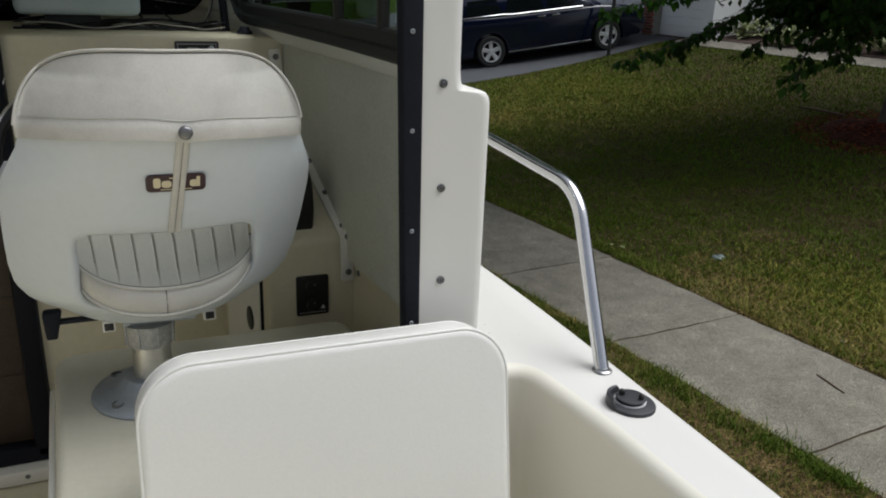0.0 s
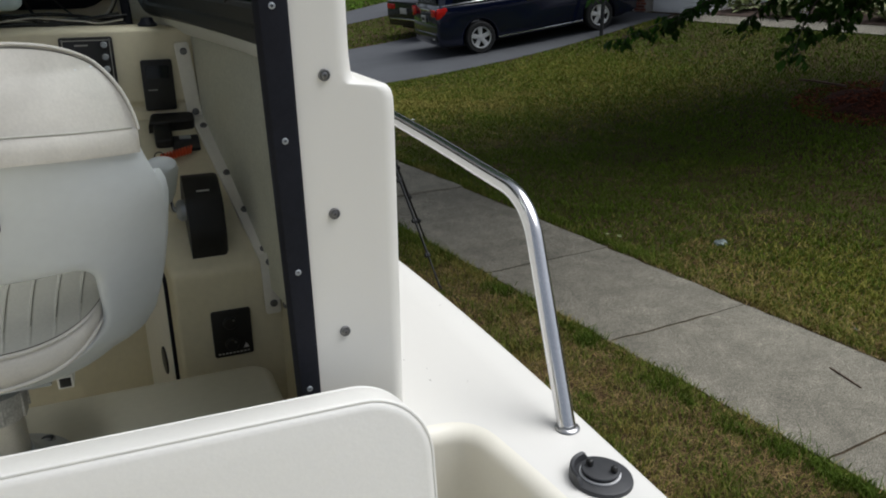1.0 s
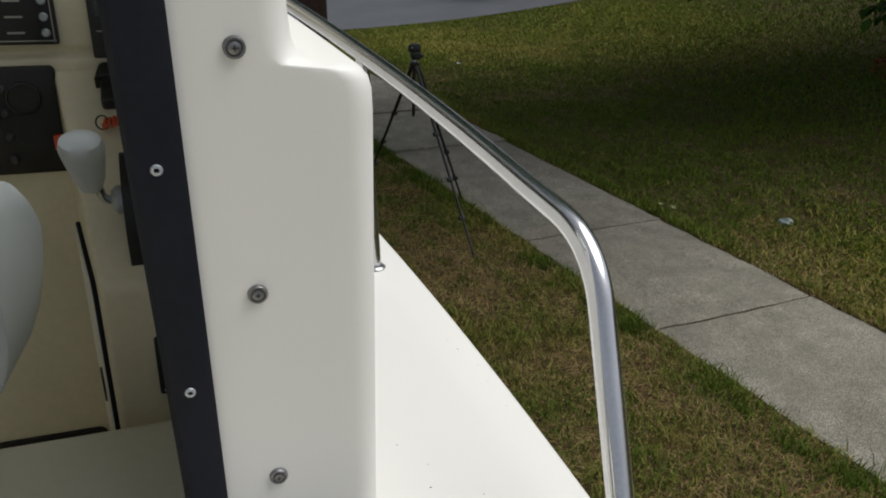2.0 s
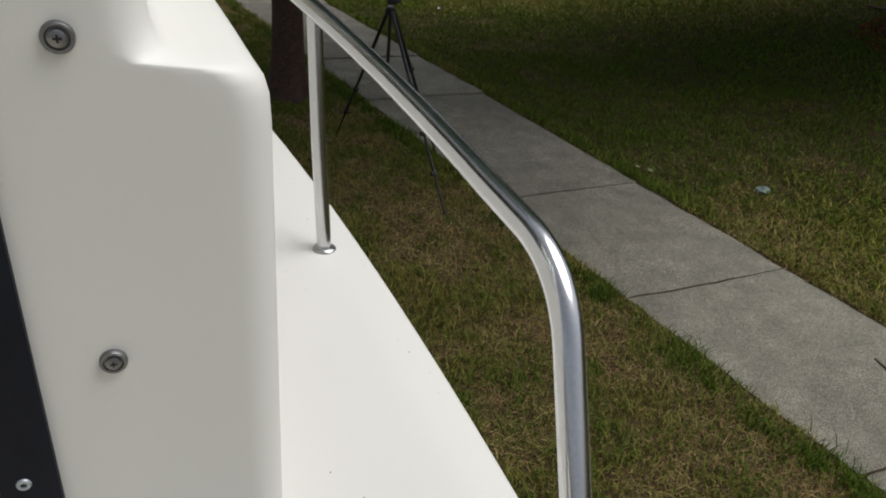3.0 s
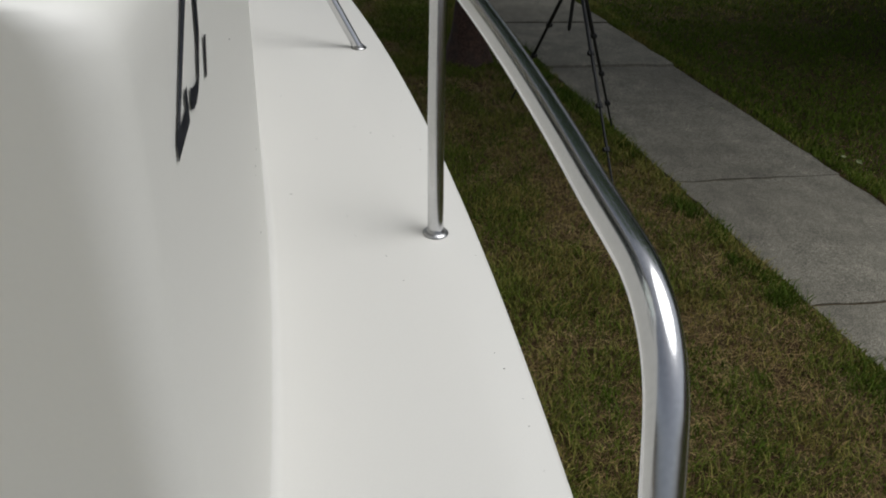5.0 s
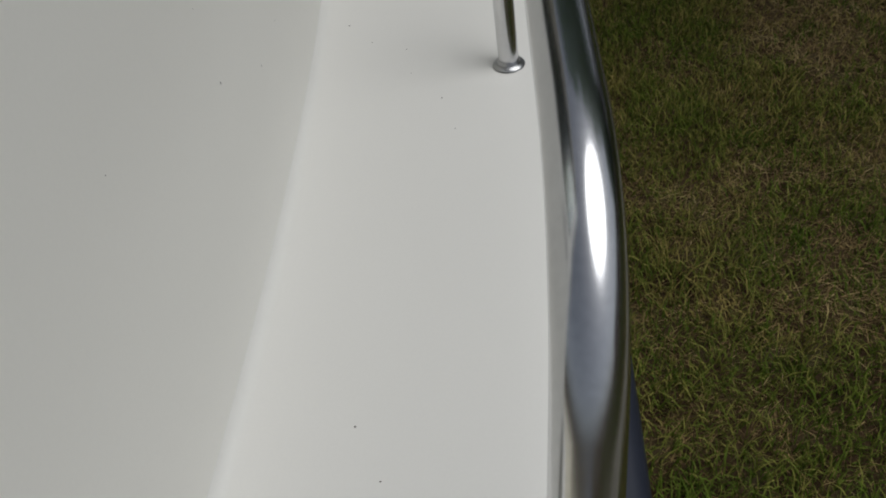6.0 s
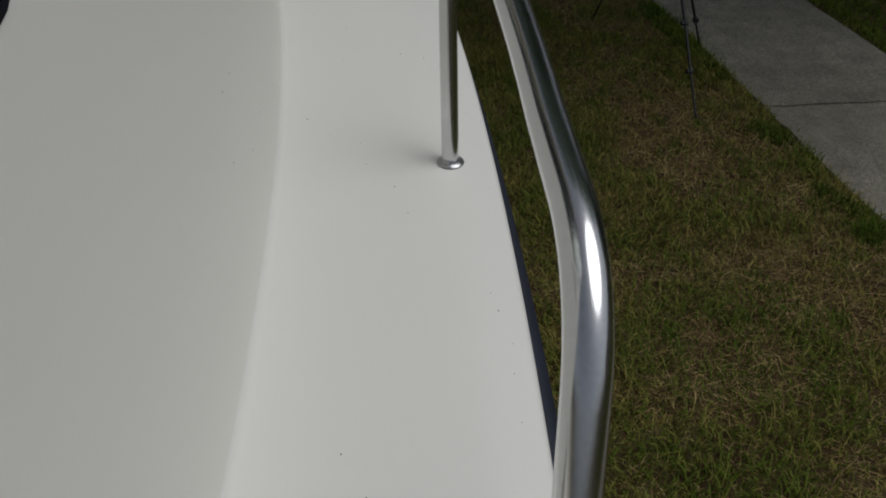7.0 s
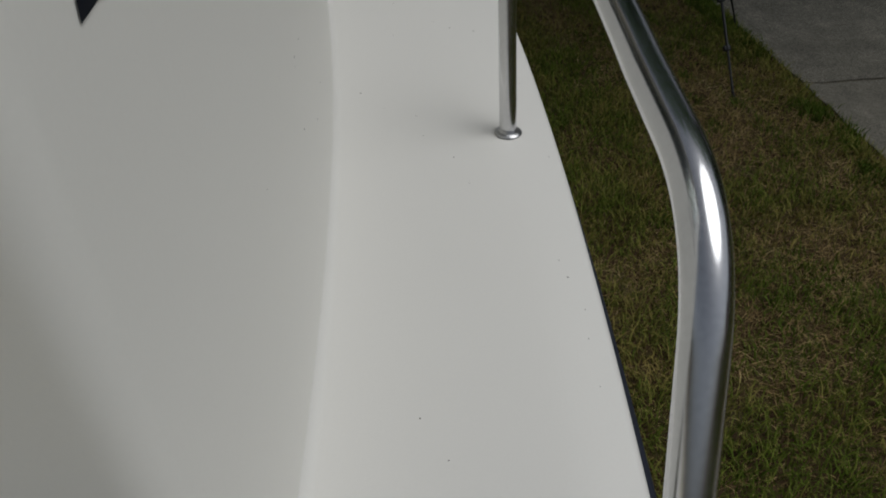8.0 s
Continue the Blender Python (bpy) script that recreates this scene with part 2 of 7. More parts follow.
WHITEPRINT = mat("white_print", (0.6, 0.6, 0.6), 0.5, var=0.05)
BROWN = mat("brown_wood", (0.075, 0.052, 0.036), 0.5, var=0.25, scale=7)
PALEBLUE = mat("pale_housing", (0.50, 0.60, 0.62), 0.45, var=0.04)
PALEWIRE = mat("pale_wire", (0.55, 0.54, 0.48), 0.5, var=0.1)
GREYWIRE = mat("grey_wire", (0.35, 0.34, 0.31), 0.5, var=0.1)
DARKPANE = mat("tinted_pane", (0.012, 0.016, 0.018), 0.06, var=0.05, spec=0.6)
PANE = glass_mat("window_pane", (0.62, 0.72, 0.68))
SMOKEPANE = glass_mat("smoked_pane", (0.16, 0.20, 0.20))
SCUFF = mat("grey_scuff", (0.48, 0.46, 0.415), 0.7, var=0.2)
# dark grey for seam lines: grime and crevice shadow in one colour
SEAMGREY = mat("seam_dirt_shade", (0.13, 0.12, 0.10), 0.8, var=0.3)
SPECK = mat("dirt_speck", (0.08, 0.07, 0.05), 0.8, var=0.2)
CONCRETE = concrete_mat()
ASPHALT = mat("asphalt", (0.062, 0.066, 0.073), 0.85, var=0.25, scale=1.2, fine=70, bump=0.4)
SOIL = mat("lawn_soil", (0.058, 0.036, 0.018), 0.95, spec=0.1, var=0.6, con=2.0, scale=6, fine=90, grit=(9, 0.8), bump=0.9, dark=(0.036, 0.029, 0.014))
MULCH = mat("red_mulch", (0.12, 0.034, 0.018), 0.9, spec=0.1, var=0.6, con=2, scale=9, fine=60, bump=0.8, island=0.7)
BEDSOIL = mat("bed_soil", (0.055, 0.032, 0.022), 0.95, var=0.5, con=2, scale=5, fine=50, bump=0.8)
BARK = mat("tree_bark", (0.09, 0.075, 0.06), 0.9, var=0.35, scale=9, fine=50, bump=0.8)
TRUNKBARK = mat("trunk_bark", (0.085, 0.046, 0.032), 0.9, var=0.45, con=1.6, scale=11, fine=45, bump=1.0, dark=(0.045, 0.028, 0.021), thresh=(0.42, 0.62))
POLEWOOD = mat("pole_wood", (0.085, 0.052, 0.036), 0.9, var=0.35, scale=6, fine=70, bump=0.6)
LEAF = mat("leaf_green", (0.024, 0.054, 0.006), 0.6, spec=0.2, var=0.2, scale=4, island=0.45)
LEAFDARK = mat("hedge_leaf", (0.03, 0.06, 0.014), 0.6, var=0.2, scale=2, island=0.5)
HOSTA = mat("hosta_leaf", (0.32, 0.36, 0.16), 0.5, var=0.2, scale=6, island=0.45)
GRASS = grass_mat("grass_blades", (0.104, 0.154, 0.015), (0.28, 0.222, 0.066), 0.285, 1.7, 0.15, 0.28)
LAWN = grass_mat("lawn_blades", (0.088, 0.140, 0.010), (0.265, 0.22, 0.05), 0.15, 0.9, 0.14, 0.30)
# dry grass, coloured paler to put sunlight on the open lawn
DRYLITLAWN = grass_mat("dry_lit_lawn_blades", (0.22, 0.215, 0.035), (0.35, 0.29, 0.085), 0.25, 1.2, 0.2, 0.2)
TUFT = grass_mat("tuft_blades", (0.075, 0.120, 0.012), (0.16, 0.17, 0.03), 0.12, 2.0, 0.2, 0.2)
STRAW = grass_mat("dry_thatch", (0.27, 0.190, 0.075), (0.42, 0.33, 0.15), 0.2, 3.0)
FARLAWN = grass_mat("far_lawn_blades", (0.10, 0.19, 0.015), (0.2, 0.22, 0.04), 0.05)
TWIGLEAF = mat("bough_leaf", (0.040, 0.092, 0.010), 0.55, spec=0.25, var=0.2, scale=4, rand=0.6)

def thin(m, share, color):
    """Let some light through a leaf."""
    nt = m.node_tree
    tr = nt.nodes.new("ShaderNodeBsdfTranslucent")
    tr.inputs["Color"].default_value = (*color, 1)
    mx = nt.nodes.new("ShaderNodeMixShader")
    mx.inputs[0].default_value = share
    nt.links.new(nt.nodes["Principled BSDF"].outputs[0], mx.inputs[1])
    nt.links.new(tr.outputs[0], mx.inputs[2])
    nt.links.new(mx.outputs[0], nt.nodes["Material Output"].inputs["Surface"])


thin(TWIGLEAF, 0.40, (0.08, 0.24, 0.018))
thin(LEAF, 0.35, (0.06, 0.17, 0.03))
VANBLUE = mat("van_paint", (0.003, 0.006, 0.024), 0.20, 0.0, var=0.05, coat=0.6, spec=0.4)
CARBLACK = mat("sedan_paint", (0.010, 0.011, 0.014), 0.22, 0.0, var=0.05, coat=0.25, spec=0.3)
CHROME = mat("chrome", (0.75, 0.75, 0.76), 0.12, 1.0, var=0.04)
RIM = mat("alloy", (0.78, 0.79, 0.80), 0.35, 0.5, var=0.06)
TYRE = mat("tyre", (0.015, 0.015, 0.015), 0.8, var=0.2)
REDLENS = mat("red_lens", (0.55, 0.015, 0.012), 0.15, var=0.1)
PLATE = mat("plate", (0.5, 0.5, 0.45), 0.5, var=0.1)
SIDING = mat("white_siding", (0.88, 0.89, 0.90), 0.55, var=0.04, scale=2)
BRICK = mat("brick", (0.22, 0.075, 0.05), 0.85, var=0.2, rand=0.3, bump=0.4)
MORTAR = mat("mortar", (0.32, 0.30, 0.27), 0.9, var=0.15)
ROOF = mat("roof_shingle", (0.07, 0.065, 0.06), 0.9, var=0.3, scale=5)
PLASTICBIT = mat("clear_litter", (0.20, 0.24, 0.225), 0.2, var=0.6, con=2, fine=200)


# ---- mesh helpers ----
def mesh_of(name, bm, material, smooth=40):
    me = bpy.data.meshes.new(name)
    bm.normal_update()
    bm.to_mesh(me)
    bm.free()
    me.materials.append(material)
    if smooth:
        me.shade_smooth()
        me.set_sharp_from_angle(angle=radians(smooth))
    return me


def part(name, bm, material, parent=None, label="", smooth=40, m=None):
    ob = new(name, mesh_of(name, bm, material, smooth))
    if m is not None:
        ob.matrix_basis = m
    if parent is not None:
        ob.parent = parent
    if label:
        ob["label"] = label
    return ob


def thing(name, label, category, at=(0, 0, 0), group="", kind=""):
    ob = new(name)
    ob.empty_display_size = 0.05
    ob.location = at
    return tagged(ob, label, category, group, kind)


def box(size, at=(0, 0, 0), bevel=0.0, seg=2, m=None, bm=None):
    bm = bm or bmesh.new()
    made = bmesh.ops.create_cube(bm, size=1)["verts"]
    t = (m or Matrix()) @ Matrix.Translation(at) @ Matrix.Diagonal((*size, 1))
    bmesh.ops.transform(bm, matrix=t, verts=made)
    if bevel:
        es = list({ed for v in made for ed in v.link_edges})
        bmesh.ops.bevel(bm, geom=es, offset=bevel, segments=seg, profile=0.5, affect='EDGES')
    return bm


def cyl(r, depth, at=(0, 0, 0), r2=None, seg=20, m=None, bevel=0.0, bm=None):
    """A cylinder or cone along z, centred on at."""
    bm = bm or bmesh.new()
    made = bmesh.ops.create_cone(bm, cap_ends=True, segments=seg, radius1=r, radius2=r if r2 is None else r2, depth=depth)["verts"]
    if bevel:
        es = list({ed for v in made for ed in v.link_edges if len(ed.link_faces) == 2 and ed.calc_face_angle(0) > 0.9})
        made = list({v for f in bmesh.ops.bevel(bm, geom=es, offset=bevel, segments=2, profile=0.5, affect='EDGES')["faces"] for v in f.verts} | {v for v in made if v.is_valid})
    bmesh.ops.transform(bm, matrix=(m or Matrix()) @ Matrix.Translation(at), verts=made)
    return bm


def grid_faces(bm, rows, closed=False):
    """Quads over rows of points; closed joins each row's end to its start."""
    vs = [[bm.verts.new(p) for p in r] for r in rows]
    n = len(rows[0])
    for i in range(len(vs) - 1):
        for j in range(n if closed else n - 1):
            k = (j + 1) % n
            bm.faces.new((vs[i][j], vs[i][k], vs[i + 1][k], vs[i + 1][j]))
    return vs


def lathe(profile, seg=24, bm=None, m=None):
    """Turn (r, z) pairs about z."""
    bm = bm or bmesh.new()
    rows = [[Vector((r * math.cos(2 * math.pi * j / seg), r * math.sin(2 * math.pi * j / seg), z)) for j in range(seg)] for r, z in profile]
    if m is not None:
        rows = [[m @ p for p in r] for r in rows]
    grid_faces(bm, rows, True)
    bmesh.ops.remove_doubles(bm, verts=bm.verts, dist=1e-5)
    bmesh.ops.recalc_face_normals(bm, faces=bm.faces)
    return bm


def tube(points, r, seg=12, bm=None, caps=True, taper=None):
    """A round bar along points."""
    bm = bm or bmesh.new()
    pts = [Vector(p) for p in points]
    up = Vector((0.31, 0.17, 0.93)).normalized()
    rows = []
    for i, p in enumerate(pts):
        d = (pts[min(i + 1, len(pts) - 1)] - pts[max(i - 1, 0)]).normalized()
        side = d.cross(up).normalized()
        up = side.cross(d).normalized()
        rr = r if taper is None else r + (taper - r) * i / (len(pts) - 1)
        rows.append([p + (side * math.cos(2 * math.pi * j / seg) + up * math.sin(2 * math.pi * j / seg)) * rr for j in range(seg)])
    vs = grid_faces(bm, rows, True)
    if caps:
        bm.faces.new(list(reversed(vs[0])))
        bm.faces.new(vs[-1])
    bmesh.ops.recalc_face_normals(bm, faces=bm.faces)
    return bm


def smooth_path(corners, radius, steps=8):
    """A polyline whose inner corners are rounded."""
    c = [Vector(p) for p in corners]
    out = [c[0]]
    for i in range(1, len(c) - 1):
        a, b = (c[i - 1] - c[i]), (c[i + 1] - c[i])
        ra = min(radius, a.length * 0.48, b.length * 0.48)
        p0, p2 = c[i] + a.normalized() * ra, c[i] + b.normalized() * ra
        for k in range(steps + 1):
            t = k / steps
            out.append(p0 * (1 - t) ** 2 + c[i] * 2 * t * (1 - t) + p2 * t * t)
    out.append(c[-1])
    return out


def round_rect(w, h, r, seg=6):
    pts = []
    for cx, cy, a0 in ((w / 2 - r, h / 2 - r, 0), (-w / 2 + r, h / 2 - r, 90), (-w / 2 + r, -h / 2 + r, 180), (w / 2 - r, -h / 2 + r, 270)):
        for k in range(seg + 1):
            t = radians(a0 + 90 * k / seg)
            pts.append((cx + r * math.cos(t), cy + r * math.sin(t)))
    return pts


def slab(outline, depth, bevel=0.0, seg=2, bm=None, m=None):
    """Outline in xy, thickness along z from 0 to depth."""
    bm = bm or bmesh.new()
    old = set(bm.verts)
    f = bm.faces.new([bm.verts.new((x, y, 0)) for x, y in outline])
    ext = bmesh.ops.extrude_face_region(bm, geom=[f])
    top = [g for g in ext["geom"] if isinstance(g, bmesh.types.BMVert)]
    bmesh.ops.translate(bm, verts=top, vec=(0, 0, depth))
    made = [v for v in bm.verts if v not in old]
    bmesh.ops.recalc_face_normals(bm, faces=list({f for v in made for f in v.link_faces}))
    if bevel:
        es = [ed for v in top for ed in v.link_edges if ed.other_vert(v) in top]
        bmesh.ops.bevel(bm, geom=list(set(es)), offset=bevel, segments=seg, profile=0.5, affect='EDGES')
    if m is not None:
        bmesh.ops.transform(bm, matrix=m, verts=[v for v in bm.verts if v not in old])
    return bm


AFT = Matrix.Rotation(radians(90), 4, 'X')       # xy outline stands upright, its front towards -y


# ---- ground plan: n runs across the sidewalk to the house, t along it ----
ORG, NX, NY = (2.34, 4.10), 0.987, 0.160


def plan(d, s):
    return ORG[0] + d * NX - s * NY, ORG[1] + d * NY + s * NX


def dist_across(x, y):
    return (x - ORG[0]) * NX + (y - ORG[1]) * NY


def rise(d):
    """Height of the lawn above the sidewalk."""
    u = d - 1.3
    if u <= 0:
        return 0.0
    if u < 9.5:
        return 0.0099 * u * u
    return 0.8935 + 0.188 * 4.0 * (1 - math.exp(-(u - 9.5) / 4.0))


def on_ground(d, s):
    x, y = plan(d, s)
    return Vector((x, y, rise(d)))


def strip(name, d0, d1, s0, s1, lift, material, nd=24, ns=24, kind="structure", label="", category=""):
    bm = bmesh.new()
    rows = []
    for i in range(nd + 1):
        d = d0 + (d1 - d0) * i / nd
        rows.append([on_ground(d, s0 + (s1 - s0) * j / ns) + Vector((0, 0, lift)) for j in range(ns + 1)])
    grid_faces(bm, rows)
    bmesh.ops.recalc_face_normals(bm, faces=bm.faces)
    for f in bm.faces:
        if f.normal.z < 0:
            f.normal_flip()
    ob = part(name, bm, material)
    return tagged(ob, label, category, kind=kind)


def build_ground():
    bm = bmesh.new()
    ds = [-900, -300, -80, -20, -8, -3, -1, 0, 1.3, 2, 3, 4, 5, 6, 7, 8, 9, 10, 11, 12, 13, 14, 16, 18, 22, 28, 40, 90, 300, 900]
    ss = [-900, -300, -90, -40, -20, -10, -5, 0, 5, 10, 15, 20, 30, 50, 120, 300, 900]
    vs = grid_faces(bm, [[on_ground(d, s) for s in ss] for d in ds])
    for f in bm.faces:
        f.normal_update()
        if f.normal.z < 0:
            f.normal_flip()
    tagged(part("ground", bm, SOIL), "dry patchy grass lawn rising gently from the sidewalk", "lawn", kind="structure")
    strip("driveway", 1.30, 12.3, 9.4, 14.6, 0.012, ASPHALT, label="dark asphalt driveway sloping up to the garage", category="driveway")
    strip("driveway_apron", -2.2, -0.004, 9.4, 14.6, 0.012, ASPHALT, 6, 12, label="asphalt apron between sidewalk and street", category="driveway")
    strip("side_street", -3.0, 60, 19.5, 22.5, 0.012, ASPHALT, 40, 4, label="narrow grey neighbouring driveway beyond the cars", category="road")
    strip("road", -10.5, -2.4, -60, 120, 0.006, ASPHALT, 4, 20, label="grey asphalt street beside the parked boat", category="road")
    strip("garden_path", 11.7, 12.45, -12, 9.2, 0.02, CONCRETE, 4, 20, label="pale concrete path in front of the house", category="path")
    strip("planting_bed", 12.5, 15.8, -12, 8.6, 0.03, BEDSOIL, 4, 20, label="mulched planting bed along the house", category="bed")


# ---- boat ----
CX = -0.80                      # centre line
DECK_Z = 1.60


def edge_x(y):
    """Outer edge of the side deck."""
    return 0.433 - 0.010 * max(0.0, y - 0.1) - 0.040 * max(0.0, y - 0.1) ** 2


def cabin_x(y):
    """Foot of the cabin side."""
    return 0.104 - 0.0243 * y - 0.0555 * y * y


def rail_at(y):
    u = y - 0.5
    return Vector((0.3800 - 0.0912 * u - 0.1259 * u * u, y, 1.9946 + 0.0905 * u + 0.0417 * u * u))


def both_sides(bm):
    """Add the port half."""
    geo = bmesh.ops.duplicate(bm, geom=bm.verts[:] + bm.edges[:] + bm.faces[:])["geom"]
    vs = [g for g in geo if isinstance(g, bmesh.types.BMVert)]
    for v in vs:
        v.co.x = 2 * CX - v.co.x
    bmesh.ops.reverse_faces(bm, faces=[g for g in geo if isinstance(g, bmesh.types.BMFace)])
    return bm


def mirrored(ob):
    """The same part for the port side."""
    bm = bmesh.new()
    bm.from_mesh(ob.data)
    for v in bm.verts:
        v.co.x = 2 * CX - v.co.x
    bmesh.ops.reverse_faces(bm, faces=bm.faces)
    return bm


def frange(a, b, n):
    return [a + (b - a) * i / (n - 1) for i in range(n)]


def build_boat():
    boat = thing("boat", "cream fibreglass cabin boat with stainless rails parked beside a lawn", "boat", (CX, 0, 0))
    inv = Matrix.Translation((-CX, 0, 0))

    def bpart(name, bm, material, label="", smooth=40, parent=None):
        ob = part(name, bm, material, parent or boat, label, smooth)
        if parent is None:
            ob.matrix_parent_inverse = inv
        return ob

    # hull: topsides, chine, bottom
    bm = bmesh.new()
    rows = []
    for y in frange(-2.6, 5.2, 40):
        hb = edge_x(y) - CX
        k = max(0.0, (y - 1.5) / 3.9)
        rows.append([(CX + hb - 0.004, y, 1.585), (CX + hb - 0.006, y, 1.50), (CX + hb * (0.97 - 0.1 * k), y, 1.15),
                     (CX + hb * (0.9 - 0.3 * k), y, 0.72 + 0.35 * k * k), (CX + hb * 0.8 * (1 - 0.5 * k), y, 0.62 + 0.4 * k * k),
                     (CX + hb * 0.4 * (1 - 0.5 * k), y, 0.28 + 0.5 * k * k), (CX, y, 0.0 + 0.75 * k ** 3)])
    grid_faces(bm, rows)
    vs = [bm.verts.new(p) for p in rows[0]] + [bm.verts.new((CX, -2.6, 1.585))]
    bm.faces.new(vs)
    both_sides(bm)
    bmesh.ops.remove_doubles(bm, verts=bm.verts, dist=1e-4)
    bmesh.ops.recalc_face_normals(bm, faces=bm.faces)
    bpart("hull", bm, GELCOAT, smooth=30)

    # rub rail along the sheer
    bm = bmesh.new()
    rows = []
    for y in frange(-2.6, 5.0, 90):
        x = edge_x(y)
        rows.append([(x - 0.014, y, 1.500), (x + 0.022, y, 1.496), (x + 0.035, y, 1.488), (x + 0.041, y, 1.470), (x + 0.037, y, 1.448), (x + 0.020, y, 1.436), (x - 0.016, y, 1.433)])
    grid_faces(bm, rows)
    both_sides(bm)
    bmesh.ops.recalc_face_normals(bm, faces=bm.faces)
    bpart("rub_rail", bm, NAVYRUB, "dark navy rubber rub rail")

    # side deck: forward of the bulkhead with a coved foot, aft with the rolled cockpit edge
    def rim(x, y):
        return [(x - 0.002, y, 1.575), (x, y, 1.590), (x - 0.003, y, 1.5965), (x - 0.010, y, DECK_Z)]
    bm = bmesh.new()
    rows = []
    for y in [0.055 + 0.02 * i for i in range(10)] + frange(0.27, 4.6, 110):
        xo, xi = edge_x(y), cabin_x(y)
        r = 0.0155
        row = rim(xo, y) + [(xo + (xi + r - xo) * t, y, DECK_Z) for t in (0.25, 0.5, 0.75, 0.9)]
        row += [(xi + 0.0010 + r - r * math.sin(q), y, DECK_Z + r - r * math.cos(q)) for q in [radians(9 * i) for i in range(11)]]
        rows.append(row)
    grid_faces(bm, rows)
    inner = smooth_path([(0.09, 0.055, 0), (0.250, 0.050, 0), (0.290, -0.22, 0), (0.310, -0.60, 0), (0.316, -2.55, 0)], 0.13, 14)
    n = len(inner)
    rows = []
    well = []
    for i, p in enumerate(inner):
        d = (inner[min(i + 1, n - 1)] - inner[max(i - 1, 0)]).normalized()
        nrm = Vector((d.y, -d.x, 0))            # towards the cockpit well
        yq = 0.055 if i == 0 else (p.y if p.y < -0.2 else 0.055 + (-0.2 - 0.055) * (i / 26.0) if i < 26 else p.y)
        xo = edge_x(yq)
        out = Vector((xo - 0.010, yq, DECK_Z))
        rows.append([Vector(q) for q in rim(xo, yq)] + [out.lerp(Vector((p.x, p.y, DECK_Z)), t) for t in (0.25, 0.5, 0.75, 1.0)])
        row = []
        r = 0.029
        for q in [radians(10 * k) for k in range(10)]:
            o = p + nrm * (r * math.sin(q))
            row.append(Vector((o.x, o.y, DECK_Z - r + r * math.cos(q))))
        o = p + nrm * r
        for z, w in ((1.45, 0.004), (1.25, 0.012), (0.98, 0.02)):
            row.append(Vector((o.x, o.y, z)) + nrm * w)
        well.append(row)
    grid_faces(bm, rows)
    both_sides(bm)
    bmesh.ops.remove_doubles(bm, verts=bm.verts, dist=1e-4)
    bmesh.ops.recalc_face_normals(bm, faces=bm.faces)
    for f in bm.faces:
        if f.normal.z < -0.5:
            f.normal_flip()
    bpart("side_deck", bm, DECK, "smooth off-white moulded side deck", smooth=50)

    for sgn in (1, -1):
        bm = bmesh.new()
        grid_faces(bm, [[Vector((p.x if sgn > 0 else 2 * CX - p.x, p.y, p.z)) for p in r] for r in well])
        bmesh.ops.recalc_face_normals(bm, faces=bm.faces)
        bpart("cockpit_coaming", bm, LINERPALE, "cream rolled inner side of the cockpit", smooth=60)

    # cabin side and bulkhead in one moulding, with the shoulder
    def plan_path(cx, z):
        lean = -0.025 * (z - 2.0)
        r = 0.025
        pts = [(-0.060 + lean + (cx - r + 0.060 - lean) * t, 0.0) for t in (0, 0.3, 0.6, 0.85, 1.0)]
        pts += [(cx - r + r * math.sin(q), r - r * math.cos(q)) for q in [radians(10 * k) for k in range(1, 10)]]
        pts += [(cx - cabin_x(0) + cabin_x(y), y) for y in frange(0.06, 4.0, 60)]
        return [Vector((x, y, z)) for x, y in pts]
    levels = [(0.95, 0.106), (1.60, 0.106), (1.9, 0.1045), (2.175, 0.1028), (2.192, 0.1018), (2.202, 0.0990), (2.209, 0.0930), (2.2125, 0.0850), (2.2145, 0.068),
              (2.216, 0.052), (2.221, 0.044), (2.232, 0.040), (2.25, 0.0382), (2.268, 0.0375), (2.5, 0.035), (2.85, 0.031)]
    bm = bmesh.new()
    grid_faces(bm, [plan_path(cx, z) for z, cx in levels])
    bmesh.ops.delete(bm, geom=[f for f in bm.faces if f.calc_center_median().z > 2.268 and f.calc_center_median().y > 0.065], context='FACES')
    both_sides(bm)
    bmesh.ops.recalc_face_normals(bm, faces=bm.faces)
    bpart("cabin_side", bm, GELCOAT, "cream gelcoat cabin side and aft bulkhead", smooth=50)

    # corner post above the shoulder
    bm = bmesh.new()
    rows = []
    for z in (2.266, 2.5, 2.85):
        r, cx = 0.025, 0.0345 - 0.012 * (z - 2.268)
        off = 0.003
        lean = -0.025 * (z - 2.0)
        ring = [(-0.060 + lean, off)] + [(cx - r + r * math.sin(q), off + r - r * math.cos(q)) for q in [radians(10 * k) for k in range(10)]] + [(cx - 0.001, 0.07), (-0.060 + lean, 0.07)]
        rows.append([Vector((x, y, z)) for x, y in ring])
    grid_faces(bm, rows, True)
    bmesh.ops.recalc_face_normals(bm, faces=bm.faces)
    post = bpart("corner_post", bm, GELCOAT, smooth=50)
    port = bpart("corner_post", mirrored(post), GELCOAT, smooth=50)

    # inner flange of the bulkhead
    bm = bmesh.new()
    rows = []
    for z in (0.96, 2.85):
        lean = -0.025 * (z - 2.0)
        rows.append([Vector((x, y, z)) for x, y in ((-0.066 + lean * 0.8, 0.003), (-0.058 + lean, 0.003), (-0.058 + lean, 0.045), (-0.066 + lean * 0.8, 0.045))])
    grid_faces(bm, rows, True)
    bmesh.ops.recalc_face_normals(bm, faces=bm.faces)
    post = bpart("bulkhead_flange", bm, LINER)
